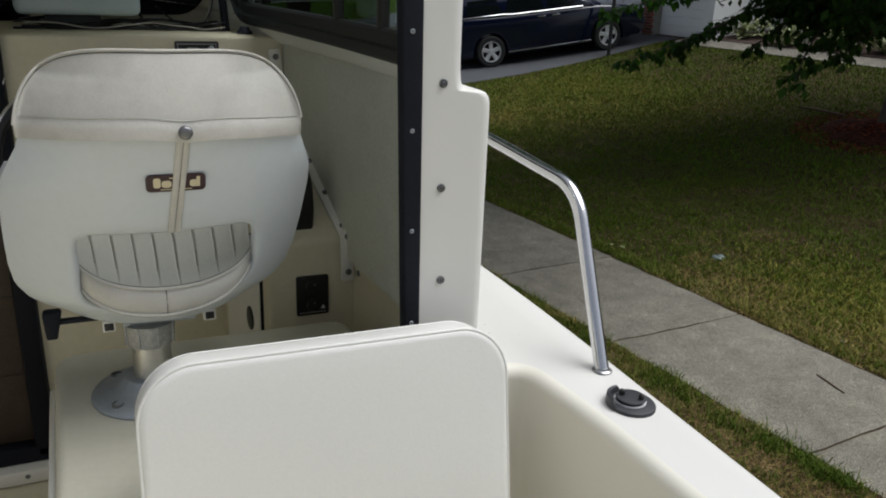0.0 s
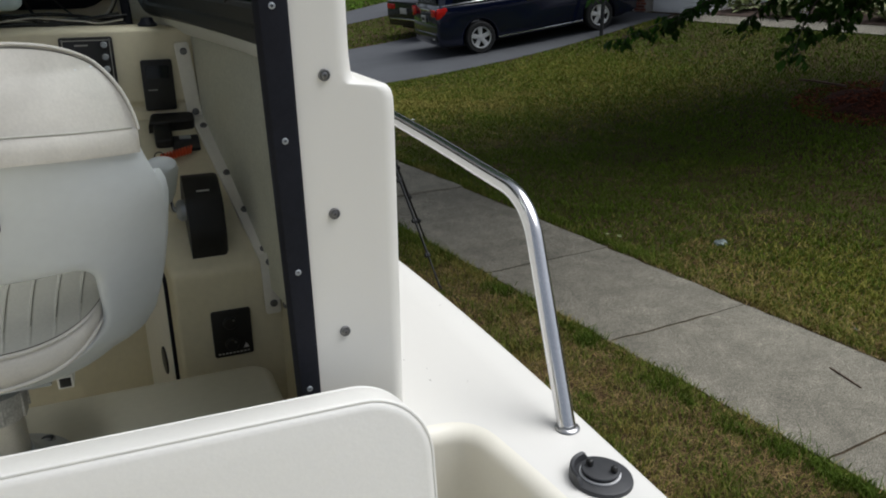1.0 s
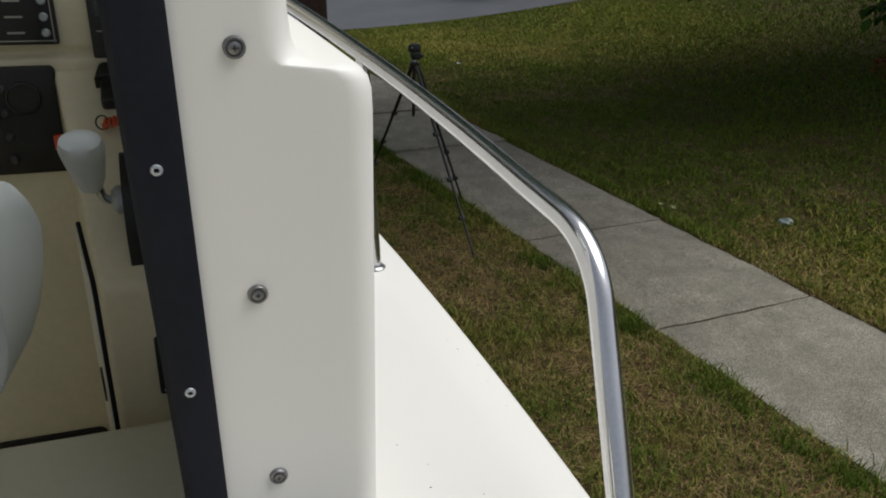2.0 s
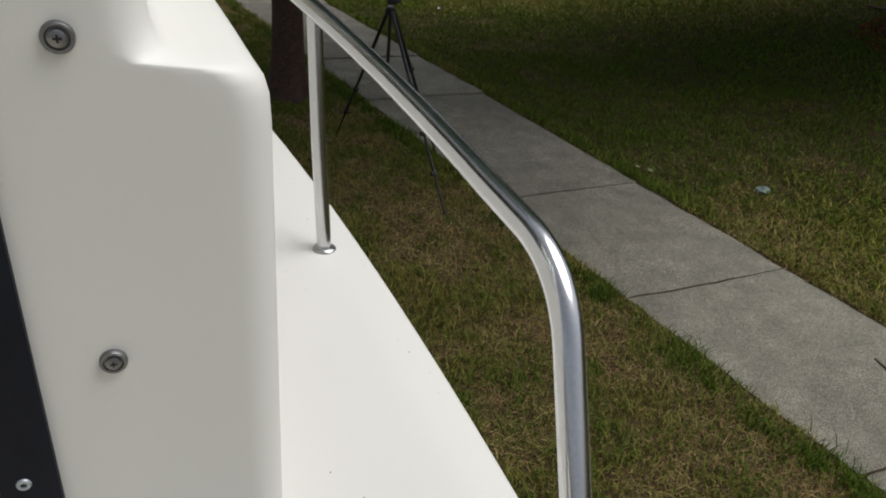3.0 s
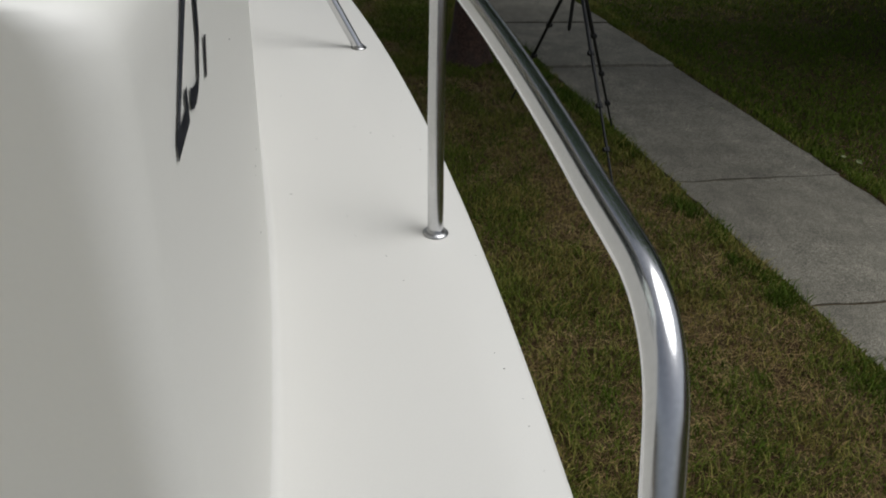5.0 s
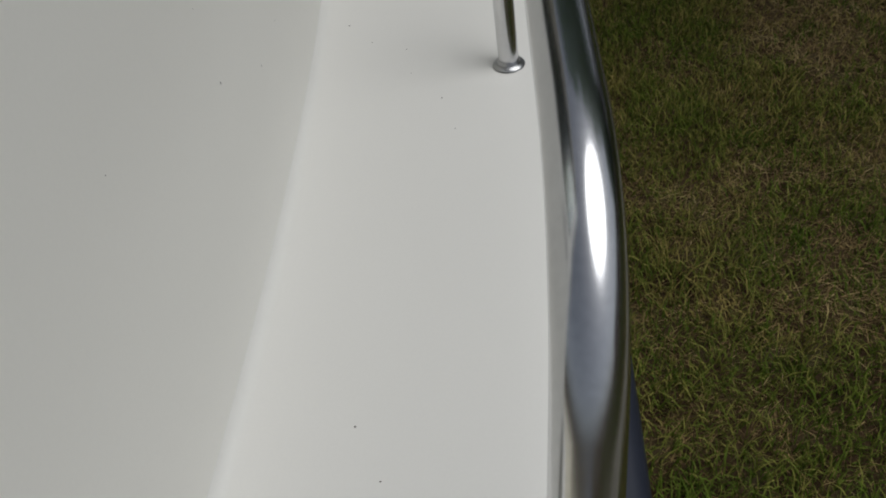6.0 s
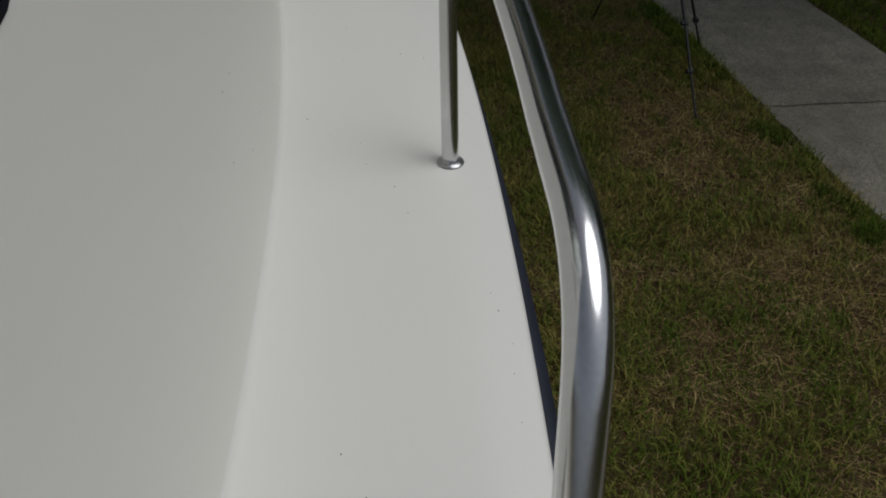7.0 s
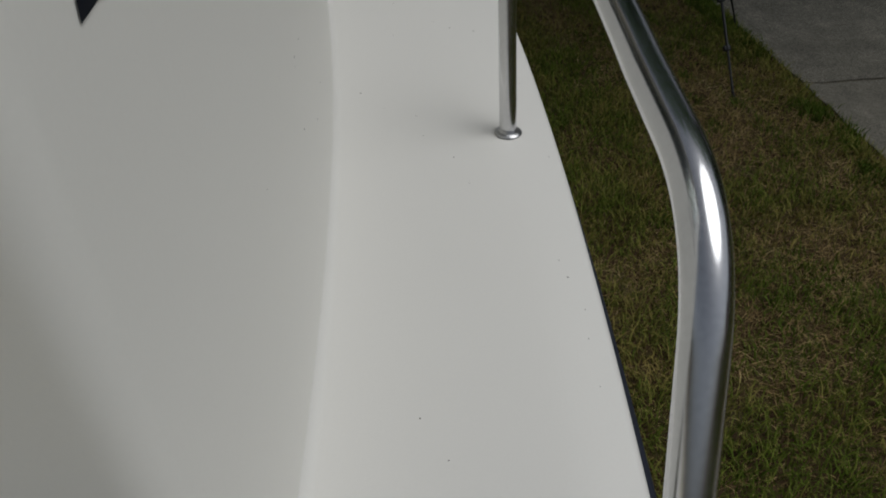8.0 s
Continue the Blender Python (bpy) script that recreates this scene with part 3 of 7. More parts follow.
    port = bpart("bulkhead_flange", mirrored(post), LINER, smooth=50)

    # side lining, ledge band
    bm = bmesh.new()
    rows = []
    for y in frange(0.03, 2.2, 40):
        rows.append([Vector((cabin_x(y) - 0.034 - 0.022 * (z - 1.6), y, z)) for z in (1.625, 1.7, 1.9, 2.204)])
    grid_faces(bm, rows)
    for y0, y1 in zip(frange(0.03, 2.2, 40), frange(0.03, 2.2, 40)[1:]):
        bm.faces.new([bm.verts.new((cabin_x(y) - dx, y, 1.625)) for y, dx in ((y0, 0.033), (y1, 0.033), (y1, 0.008), (y0, 0.008))])
    both_sides(bm)
    bmesh.ops.recalc_face_normals(bm, faces=bm.faces)
    bpart("side_lining", bm, WALLCLOTH, "grey-green lining of the cabin side")
    bm = bmesh.new()
    grid_faces(bm, [[Vector((cabin_x(y) - 0.010, y, z)) for z in (0.80, 1.2, 1.622)] for y in frange(0.03, 1.3, 24)])
    bmesh.ops.recalc_face_normals(bm, faces=bm.faces)
    low = bpart("lower_side", bm, LINER, "tan hull side below the lining")
    m = Matrix.Translation((0.049, 0.700, 1.588)) @ Matrix.Rotation(radians(-90), 4, 'Z') @ AFT
    bpart("bolt", lathe([(0.0095, 0.0), (0.0095, 0.0015), (0.0065, 0.0055), (0.002, 0.006), (0, 0.005)], 14, m=m), BOLTSTEEL)
    bpart("lower_side", mirrored(low), LINER, "tan hull side below the lining")
    bm = bmesh.new()
    rows = []
    for y in frange(0.05, 2.2, 40):
        o = cabin_x(y) - cabin_x(0)
        rows.append([Vector((o + x, y, z)) for x, z in ((0.075, 2.200), (0.045, 2.193), (0.038, 2.198), (0.012, 2.220), (0.004, 2.235), (0.002, 2.262), (0.03, 2.265))])
    grid_faces(bm, rows)
    both_sides(bm)
    bmesh.ops.recalc_face_normals(bm, faces=bm.faces)
    bpart("window_ledge", bm, LEDGE, "cream ledge under the side window")

    # black rubber edge trim with its screws, one a side
    for sgn in (1, -1):
        bm = bmesh.new()
        rows = []
        for z in frange(1.60, 2.85, 12):
            lean = -0.020 * (z - 1.95)
            l, r = -0.0790 - 0.033 * (z - 1.95), -0.0415 + lean * 0.9
            ring = [(l, 0.012), (l, -0.004), (l + 0.005, -0.010), (r - 0.006, -0.010), (r, -0.006), (r, 0.0)]
            rows.append([Vector((x if sgn > 0 else 2 * CX - x, y, z)) for x, y in ring])
        grid_faces(bm, rows)
        bmesh.ops.recalc_face_normals(bm, faces=bm.faces)
        trim = bpart("edge_trim", bm, RUBBER, "black rubber edge trim with small screws")
        for z in (1.760, 1.953, 2.146, 2.322, 2.503):
            x = -0.0605 - 0.0245 * (z - 1.95)
            x = x if sgn > 0 else 2 * CX - x
            bm = lathe([(0.0, 0.0002), (0.0019, 0.0002), (0.0020, 0.0018), (0.0040, 0.0014), (0.0047, 0.0)], 16, m=Matrix.Translation((x, -0.0098, z)) @ AFT)
            bpart("screw", bm, ALU, parent=trim)

    # large pan-head bolts with washers
    for z, x in ((2.23, -0.004), (2.032, 0.0), (1.842, 0.007), (1.66, 0.012), (2.44, -0.008)):
        m = Matrix.Translation((x, 0.0, z)) @ AFT
        k7 = Matrix.Diagonal((0.76, 0.76, 0.9, 1))
        bm = lathe([(0.0108, -0.001), (0.0108, 0.0030), (0.0098, 0.0044), (0.0080, 0.0044), (0.0070, 0.0030), (0.0062, 0.0030), (0.0058, 0.0050), (0.0035, 0.0058), (0.0, 0.0058)], 24, m=m @ k7)
        bolt = bpart("bolt", bm, BOLTSTEEL, "pan-head stainless bolt on a washer")
        bm = box((0.0042, 0.0011, 0.001), (0, 0, 0.0050), 0, m=m)
        box((0.0011, 0.0042, 0.001), (0, 0, 0.0049), 0, m=m, bm=bm)
        bpart("cross_slot", bm, BLACK, parent=bolt)

    # cockpit sole, port and front closures, roof
    bpart("cockpit_sole", box((2.2, 2.5, 0.05), (CX, -1.35, 0.955), 0.0), LINER)
    bpart("cabin_sole", box((1.86, 1.9, 0.05), (CX, 0.84, 0.775), 0.0), LINER)
    bpart("cabin_roof", box((1.72, 2.12, 0.05), (CX, 1.18, 2.87), 0.02), GELCOAT)
    # trunk cabin top and foredeck closing the bow
    bm = bmesh.new()
    rows = []
    for y in frange(1.70, 3.72, 22):
        hb = cabin_x(y) - cabin_x(0) + 0.040 - CX
        rows.append([Vector((CX + hb * u, y, 2.262 + 0.05 * (1 - u * u))) for u in frange(-1, 1, 17)])
    vs = grid_faces(bm, rows)
    bmesh.ops.recalc_face_normals(bm, faces=bm.faces)
    for f in bm.faces:
        if f.normal.z < 0:
            f.normal_flip()
    bpart("cabin_top", bm, GELCOAT, "cream top of the forward cabin", smooth=60)
    bm = bmesh.new()
    rows = []
    for y in frange(3.3, 5.2, 24):
        hb = max(0.02, edge_x(y) - CX)
        rows.append([Vector((CX + hb * u, y, 1.594)) for u in frange(-1, 1, 9)])
    grid_faces(bm, rows)
    bmesh.ops.recalc_face_normals(bm, faces=bm.faces)
    for f in bm.faces:
        if f.normal.z < 0:
            f.normal_flip()
    bpart("foredeck", bm, DECK, "off-white moulded foredeck")
    # windscreen: sill, frame, dark panes
    bpart("windscreen_sill", box((1.5, 0.5, 0.03), (CX + 0.05, 1.475, 2.197), 0.006), LINER)
    for x0, x1 in ((-1.385, -0.83), (-0.77, -0.215)):
        c, w, h = Vector(((x0 + x1) / 2, 2.50)), x1 - x0, 0.52
        stand = Matrix.Translation((c.x, 1.775, c.y)) @ AFT
        inner = [Vector(p) for p in round_rect(w - 0.11, h - 0.11, 0.055, 8)]
        mid = [Vector(p) for p in round_rect(w, h, 0.11, 8)]
        wall = [Vector(p) for p in ((x0 - c.x - 0.115, -0.33), (x1 - c.x + 0.115 if x1 > -0.5 else 0.03, -0.33), (x1 - c.x + 0.115 if x1 > -0.5 else 0.03, 0.37), (x0 - c.x - (0.115 if x0 < -1 else 0.03), 0.37))]
        if x0 > -1:
            wall[0].x = x0 - c.x - 0.03
        angles = [2 * math.pi * k / 72 for k in range(72)] + [math.atan2(p.y, p.x) % (2 * math.pi) for p in wall]
        angles.sort()
        zero = Vector((0, 0))
        bm = bmesh.new()
        grid_faces(bm, [[stand @ Vector((*ray_to(ring, zero, q), z)) for q in angles] for ring, z in ((mid, -0.02), (mid, 0.0), (wall, 0.0), (wall, -0.02))], True)
        bmesh.ops.recalc_face_normals(bm, faces=bm.faces)
        bpart("windscreen_surround", bm, LINER, "tan moulded surround of the windscreen")
        bm = bmesh.new()
        mids = [p * 0.93 for p in mid]
        grid_faces(bm, [[stand @ Vector((*ray_to(ring, zero, q), z)) for q in angles] for ring, z in ((mid, 0.0), (mid, 0.014), (mids, 0.019), (inner, 0.012), (inner, -0.004))], True)
        bmesh.ops.recalc_face_normals(bm, faces=bm.faces)
        frame_part = bpart("windscreen_frame", bm, RUBBER, "black rubber windscreen frame with rounded corners")
        p = bpart("pane", slab(round_rect(w - 0.09, h - 0.09, 0.06, 6), 0.005, m=stand), PANE, parent=frame_part)
        p.visible_shadow = False
    for sgn in (1, -1):
        x = -0.11 if sgn > 0 else 2 * CX + 0.11
        bm = tube([(x, 1.66, 2.17), (x - 0.02 * sgn, 1.70, 2.45), (x - 0.05 * sgn, 1.74, 2.86)], 0.045)
        bpart("windscreen_pillar", bm, LINER)

    # side window: frame, mullion, panes
    for sgn in (1, -1):
        def fx(y, dx):
            x = cabin_x(y) - cabin_x(0) + 0.012 + dx
            return x if sgn > 0 else 2 * CX - x
        # one band round the opening, its front corners rounded
        line = smooth_path([(0, 0.05, 2.271), (0, 1.475, 2.271), (0, 1.475, 2.79), (0, 0.05, 2.79)], 0.13, 10)
        line = even_path(line, 0.05)
        bm = bmesh.new()
        rows = []
        for i, p in enumerate(line):
            d = (line[min(i + 1, len(line) - 1)] - line[max(i - 1, 0)]).normalized()
            out = Vector((0, d.z, -d.y))
            rows.append([Vector((fx((p + out * o).y, dx), (p + out * o).y, (p + out * o).z)) for o, dx in ((0.033, 0.015), (0.033, -0.020), (0.026, -0.026), (0.006, -0.024), (0.0, -0.017), (-0.026, -0.017), (-0.033, -0.010), (-0.033, 0.015))])
        grid_faces(bm, rows, True)
        bmesh.ops.recalc_face_normals(bm, faces=bm.faces)
        win = bpart("side_window", bm, BLACK, "black-framed sliding side window")
        for y in (0.345, 0.63):
            bpart("mullion", box((0.026, 0.030, 0.47), (fx(y, -0.002), y, 2.53), 0.005), BLACK, parent=win)
        for y0, y1, glass in ((0.06, 0.332, PANE), (0.358, 0.617, SMOKEPANE), (0.643, 1.45, SMOKEPANE)):
            bm = bmesh.new()
            grid_faces(bm, [[Vector((fx(y, 0.002), y, z)) for z in (2.296, 2.765)] for y in frange(y0, y1, 7)])
            ext = bmesh.ops.extrude_face_region(bm, geom=bm.faces[:])
            bmesh.ops.translate(bm, verts=[g for g in ext["geom"] if isinstance(g, bmesh.types.BMVert)], vec=(0.004, 0, 0))
            bmesh.ops.recalc_face_normals(bm, faces=bm.faces)
            p = bpart("pane", bm, glass, parent=win)
            p.visible_shadow = False
        # cabin wall between the window and the windscreen
        bm = bmesh.new()
        corner = [(1.30, 2.200), (1.32, 2.250), (1.40, 2.266), (1.455, 2.305), (1.480, 2.37), (1.480, 2.86), (1.78, 2.86), (1.78, 2.200)]
        bm.faces.new([bm.verts.new((fx(y, 0.006), y, z)) for y, z in corner])
        bmesh.ops.triangulate(bm, faces=bm.faces[:])
        bmesh.ops.solidify(bm, geom=bm.faces[:], thickness=0.008)
        bpart("window_pillar", bm, LEDGE, "pale cabin wall ahead of the side window", smooth=0)

    # helm: upright dash across, and a starboard box with a sloping shelf
    prof = smooth_path([(1.21, 0.79, 0), (1.21, 1.995, 0), (1.225, 2.008, 0), (1.21, 2.022, 0), (1.21, 2.210, 0), (1.72, 2.210, 0), (1.72, 0.79, 0)], 0.008, 4)
    bm = slab([(p.x, p.y) for p in prof], 0.76)
    bmesh.ops.transform(bm, matrix=Matrix(((0, 0, 1, -0.86), (1, 0, 0, 0), (0, 1, 0, 0), (0, 0, 0, 1))), verts=bm.verts)
    for v in bm.verts:
        if v.co.x > -0.3:
            v.co.x = cabin_x(v.co.y) - 0.024 - 0.022 * (v.co.z - 1.6)
    bmesh.ops.recalc_face_normals(bm, faces=bm.faces)
    bpart("dash", bm, LINER, "tan moulded dash", smooth=35)
    prof = smooth_path([(0.745, 0.79, 0), (0.745, 1.687, 0), (1.205, 1.972, 0), (1.216, 1.972, 0), (1.216, 0.79, 0)], 0.02, 5)
    bm = slab([(p.x, p.y) for p in prof], 0.3)
    bmesh.ops.transform(bm, matrix=Matrix(((0, 0, 1, -0.3), (1, 0, 0, 0), (0, 1, 0, 0), (0, 0, 0, 1))), verts=bm.verts)
    for v in bm.verts:
        if v.co.x > -0.1:
            v.co.x = cabin_x(v.co.y) - 0.0085 - 0.022 * max(0.0, v.co.z - 1.6)
        else:
            v.co.x = -0.204 - 0.152 * (v.co.y - 0.745)
    bmesh.ops.recalc_face_normals(bm, faces=bm.faces)
    edges = [e for e in bm.edges if all(v.co.x < -0.18 for v in e.verts) and len(e.link_faces) == 2 and e.calc_face_angle(0) > 0.9]
    bmesh.ops.bevel(bm, geom=edges, offset=0.012, segments=3, profile=0.5, affect='EDGES')
    bpart("helm_console", bm, LINER, "tan moulded helm console with a sloping shelf", smooth=35)
    # cover strip where the console meets the side, with its bolts
    legs = [((1.207, 2.16), (1.205, 1.985), -0.073, -0.058), ((1.19, 1.962), (0.748, 1.690), -0.050, 0.030), ((0.742, 1.700), (0.738, 1.572), 0.030, 0.032)]
    for (y0, z0), (y1, z1), x0, x1 in legs:
        a, b = Vector((x0, y0, z0)), Vector((x1, y1, z1))
        d = (b - a).normalized()
        across = Vector((1, 0, 0))
        nrm = across.cross(d).normalized()
        if nrm.y > 0:
            nrm = -nrm
        across = d.cross(nrm)
        m = Matrix((across, d, nrm)).transposed().to_4x4()
        m.translation = (a + b) / 2 + nrm * 0.004 + Vector((-0.008, 0, 0))
        bm = slab(round_rect(0.038, (b - a).length + 0.03, 0.008), 0.007, 0.002, m=m)
        cover = bpart("cover_strip", bm, TRIMWHITE, "white cover strip bolted along the console edge")
        spots = {0.17: (0.05, 0.98), 0.52: (0.06, 0.42, 0.68, 0.94), 0.12: (0.05, 0.90)}
        for t in min(spots.items(), key=lambda q: abs(q[0] - (b - a).length))[1]:
            p = a.lerp(b, t) + nrm * 0.011 + Vector((-0.006, 0, 0))
            mm = m.copy()
            mm.translation = p
            bpart("bolt", lathe([(0.0095, 0.0), (0.0095, 0.0015), (0.0065, 0.0055), (0.002, 0.006), (0, 0.005)], 14, m=mm), BOLTSTEEL, parent=cover)
    # access hatch on the inboard side of the console, with its pull
    side = Matrix.Rotation(math.atan2(0.152, 1.0), 4, 'Z') @ Matrix.Rotation(radians(-90), 4, 'Z') @ AFT
    ctr = Vector((-0.204 - 0.152 * 0.223, 0.968, 1.36))
    bpart("hatch_seal", slab(round_rect(0.345, 0.625, 0.03), 0.009, 0.002, m=Matrix.Translation(ctr) @ side), RUBBER)
    hatch = bpart("access_hatch", slab(round_rect(0.34, 0.62, 0.03), 0.012, 0.004, m=Matrix.Translation(ctr) @ side), TRIMWHITE, "white access hatch with a black finger pull")
    bpart("finger_pull", slab([(0.030 * math.cos(q), 0.038 * math.sin(q)) for q in [2 * math.pi * k / 20 for k in range(20)]], 0.004, 0.002, m=Matrix.Translation((-0.2375, 0.885, 1.405)) @ side), BLACK, parent=hatch)
    for z in (1.60, 1.33):
        bpart("screw", lathe([(0.005, 0), (0.004, 0.003), (0, 0.003)], 12, m=Matrix.Translation((-0.2225, 0.81, z)) @ side), BOLTSTEEL, parent=hatch)
    bm = slab(round_rect(0.56, 0.05, 0.02), 0.008, 0.002, m=Matrix.Translation((-0.57, 1.209, 1.052)) @ AFT)
    bpart("toe_slot", bm, BLACK, "black slot trim low on the dash")

    # dark companionway frame and door beside the console
    bm = box((0.060, 0.06, 1.4), (-0.872, 1.19, 1.57), 0.012)
    box((0.82, 0.06, 0.06), (-1.26, 1.19, 0.885), 0.012, bm=bm)
    box((0.060, 0.06, 1.4), (-1.66, 1.19, 1.57), 0.012, bm=bm)
    bpart("door_frame", bm, RUBBER, "black rubber-edged companionway frame")
    bm = box((0.76, 0.02, 1.34), (-1.265, 1.225, 1.58), 0.003)
    for z in (1.15, 1.42):
        box((0.76, 0.006, 0.012), (-1.265, 1.213, z), 0.002, bm=bm)
    bpart("cabin_door", bm, BROWN, "brown wooden cabin door")
    sill = bpart("door_sill", box((0.84, 0.10, 0.05), (-1.27, 1.17, 0.83), 0.008), TRIMWHITE, "white door sill with screws")
    for x in (-0.93, -1.15):
        bpart("screw", lathe([(0.008, 0), (0.006, 0.004), (0, 0.004)], 12, m=Matrix.Translation((x, 1.119, 0.835)) @ AFT), BOLTSTEEL, parent=sill)

    # seat box
    bm = slab(round_rect(0.735, 0.72, 0.055, 8), 0.71, 0.022, 4, m=Matrix.Translation((-0.387, 0.245, 0.79)))
    for v in bm.verts:
        if v.co.x < -0.4:
            v.co.x += 0.045 * (0.6 - v.co.y)
    bpart("box_side_panel", box((0.014, 0.66, 0.62), bevel=0.004, m=Matrix.Translation((-0.747, 0.205, 1.13)) @ Matrix.Rotation(math.atan(0.045), 4, "Z")), TRIMWHITE, "white side panel of the seat box")
    bpart("seat_box", bm, BOXTAN, "tan moulded box under the helm seat", smooth=50)

    # dirt specks on deck and cabin side, one small mark each
    rng = random.Random(5)
    for i in range(46):
        y = rng.uniform(0.15, 1.6)
        if i % 3:
            lo, hi = cabin_x(y) + 0.05, edge_x(y) - 0.02
            p, m = Vector((rng.uniform(lo, hi), y, DECK_Z + 0.0004)), Matrix()
        else:
            z = rng.uniform(1.68, 2.1)
            p, m = Vector((cabin_x(y) + 0.002 - 0.0055 * (z - 1.6), y, z)), Matrix.Rotation(radians(90), 4, 'Y')
        r = rng.choice((0.0006, 0.0008, 0.0011))
        bm = bmesh.new()
        bmesh.ops.create_icosphere(bm, subdivisions=1, radius=r, matrix=Matrix.Translation(p) @ m @ Matrix.Diagonal((rng.uniform(0.8, 2.0), 1, 0.4, 1)))
        bpart("dirt_speck", bm, SPECK)
    return boat


def build_handrail():
    rail = thing("handrail", "polished stainless steel handrail on the side deck", "handrail", (0.386, -0.052, DECK_Z))
    inv = Matrix.Translation((-0.386, 0.052, -DECK_Z))
    knee = Vector((0.405, 0.150, 1.966))
    pts = smooth_path([Vector((0.386, -0.052, DECK_Z)), knee, rail_at(0.32)], 0.125, 14)
    pts = pts[:-1] + [rail_at(y) for y in frange(0.32, 3.0, 50)] + [Vector((-0.45, 3.2, 2.1)), Vector((-0.62, 3.35, 1.85))]
    ob = part("rail_tube", tube(pts, 0.0163, 28), STEEL, rail)
    ob.matrix_parent_inverse = inv

    def flange(x, y, tilt=(0, 0)):
        m = Matrix.Translation((x, y, DECK_Z)) @ Matrix.Rotation(tilt[0], 4, 'X')
        f = part("base_flange", lathe([(0.0, 0.0), (0.0215, 0.0), (0.0225, 0.002), (0.021, 0.0042), (0.016, 0.006), (0.0135, 0.011), (0.0, 0.011)], 28, m=m), FLANGESTEEL, rail)
        f.matrix_parent_inverse = inv
    flange(0.386, -0.052)
    for y, x in ((0.880, 0.326), (1.902, 0.206), (2.8, 0.0)):
        top = rail_at(y + 0.064)
        s = part("stanchion", tube([(x, y, DECK_Z), (x * 0.5 + top.x * 0.5, y + 0.032, 1.8), (top.x + 0.002, y + 0.064, top.z)], 0.0138, 20), STEEL, rail)
        s.matrix_parent_inverse = inv
        flange(x, y)


def build_rod_holder():
    h = thing("deck_fill", "black plastic deck fitting with a twist cap", "deck fitting", (0.360, -0.196, DECK_Z))
    el = [(0.040 * math.cos(q), 0.043 * math.sin(q)) for q in [2 * math.pi * k / 32 for k in range(32)]]
    part("flange", slab(el, 0.007, 0.003), DARKGREY, h)
    part("cap", lathe([(0.0, 0.0165), (0.021, 0.0165), (0.0245, 0.0158), (0.0255, 0.0145), (0.0245, 0.0130), (0.0225, 0.0120), (0.0225, 0.0065)], 28, m=Matrix.Translation((0.001, 0.002, 0))), DARKGREY, h)
    part("ring", lathe([(0.0235, 0.0065), (0.0235, 0.0085), (0.0250, 0.0092), (0.0272, 0.0085), (0.0272, 0.0065)], 32, m=Matrix.Translation((0.001, 0.003, 0))), WHITEPRINT, h, "pale sealing ring")
    for x, y, s in ((-0.007, 0.012, 1.0), (0.008, -0.017, 0.9)):
        part("lug", box((0.008 * s, 0.010 * s, 0.011), (x, y + 0.003, 0.0205), 0.003, 3), BLACK, h)
    bm = bmesh.new()
    rows = []
    for q in frange(radians(70), radians(185), 18):
        k = min(1.0, 4 * math.sin(math.pi * (q - radians(70)) / radians(115)))
        rows.append([Vector((rr * math.cos(q), rr * 1.06 * math.sin(q), zz)) for rr, zz in ((0.0405, 0.004), (0.0400, 0.004 + 0.013 * k), (0.0375, 0.004 + 0.015 * k), (0.0345, 0.004 + 0.013 * k), (0.033, 0.005))])
    grid_faces(bm, rows)
    bmesh.ops.recalc_face_normals(bm, faces=bm.faces)
    part("rim_guard", bm, DARKGREY, h, "raised crescent at the back of the fitting")
    h.rotation_euler = (0, 0, radians(12))
    h.scale = (1.22, 1.22, 1.15)


# ---- helm seat ----
# outline of the seat back: height above the floor of the world, half width
BACK = ((1.703, 0.05), (1.709, 0.10), (1.718, 0.14), (1.733, 0.175), (1.755, 0.208), (1.79, 0.236), (1.83, 0.258), (1.88, 0.267), (1.94, 0.270), (2.02, 0.270), (2.06, 0.266), (2.09, 0.253), (2.115, 0.241), (2.135, 0.234), (2.19, 0.221),
        (2.215, 0.212), (2.238, 0.198), (2.254, 0.178), (2.265, 0.150), (2.272, 0.11), (2.276, 0.06), (2.277, 0.0))


def curve_at(table, q):
    for (q0, w0), (q1, w1) in zip(table, table[1:]):
        if q <= q1:
            return w0 + (w1 - w0) * max(0.0, (q - q0) / (q1 - q0))
    return table[-1][1]


def seat_mid(z):
    return -0.482 - 0.030 * min(1.0, max(0.0, (2.12 - z) / 0.3))


def seat_skin(x, z, out=0.0):
    """A point of the reclined back at x, z of the world; out lifts it off the shell."""
    h = max(curve_at(BACK, z), 0.19)
    u = min(1.0, abs(x - seat_mid(z)) / h)
    lean = 0.45 * (2.15 - z) if z < 2.15 else 0.9 * (z - 2.15) ** 1.6
    if z < 1.80:
        lean += 3.0 * (1.80 - z) ** 1.6
    y = lean + 0.10 * u ** 2.4
    return Vector((x, y - out * (1 - 0.4 * u), z - out * 0.35 * (1 - 0.4 * u)))


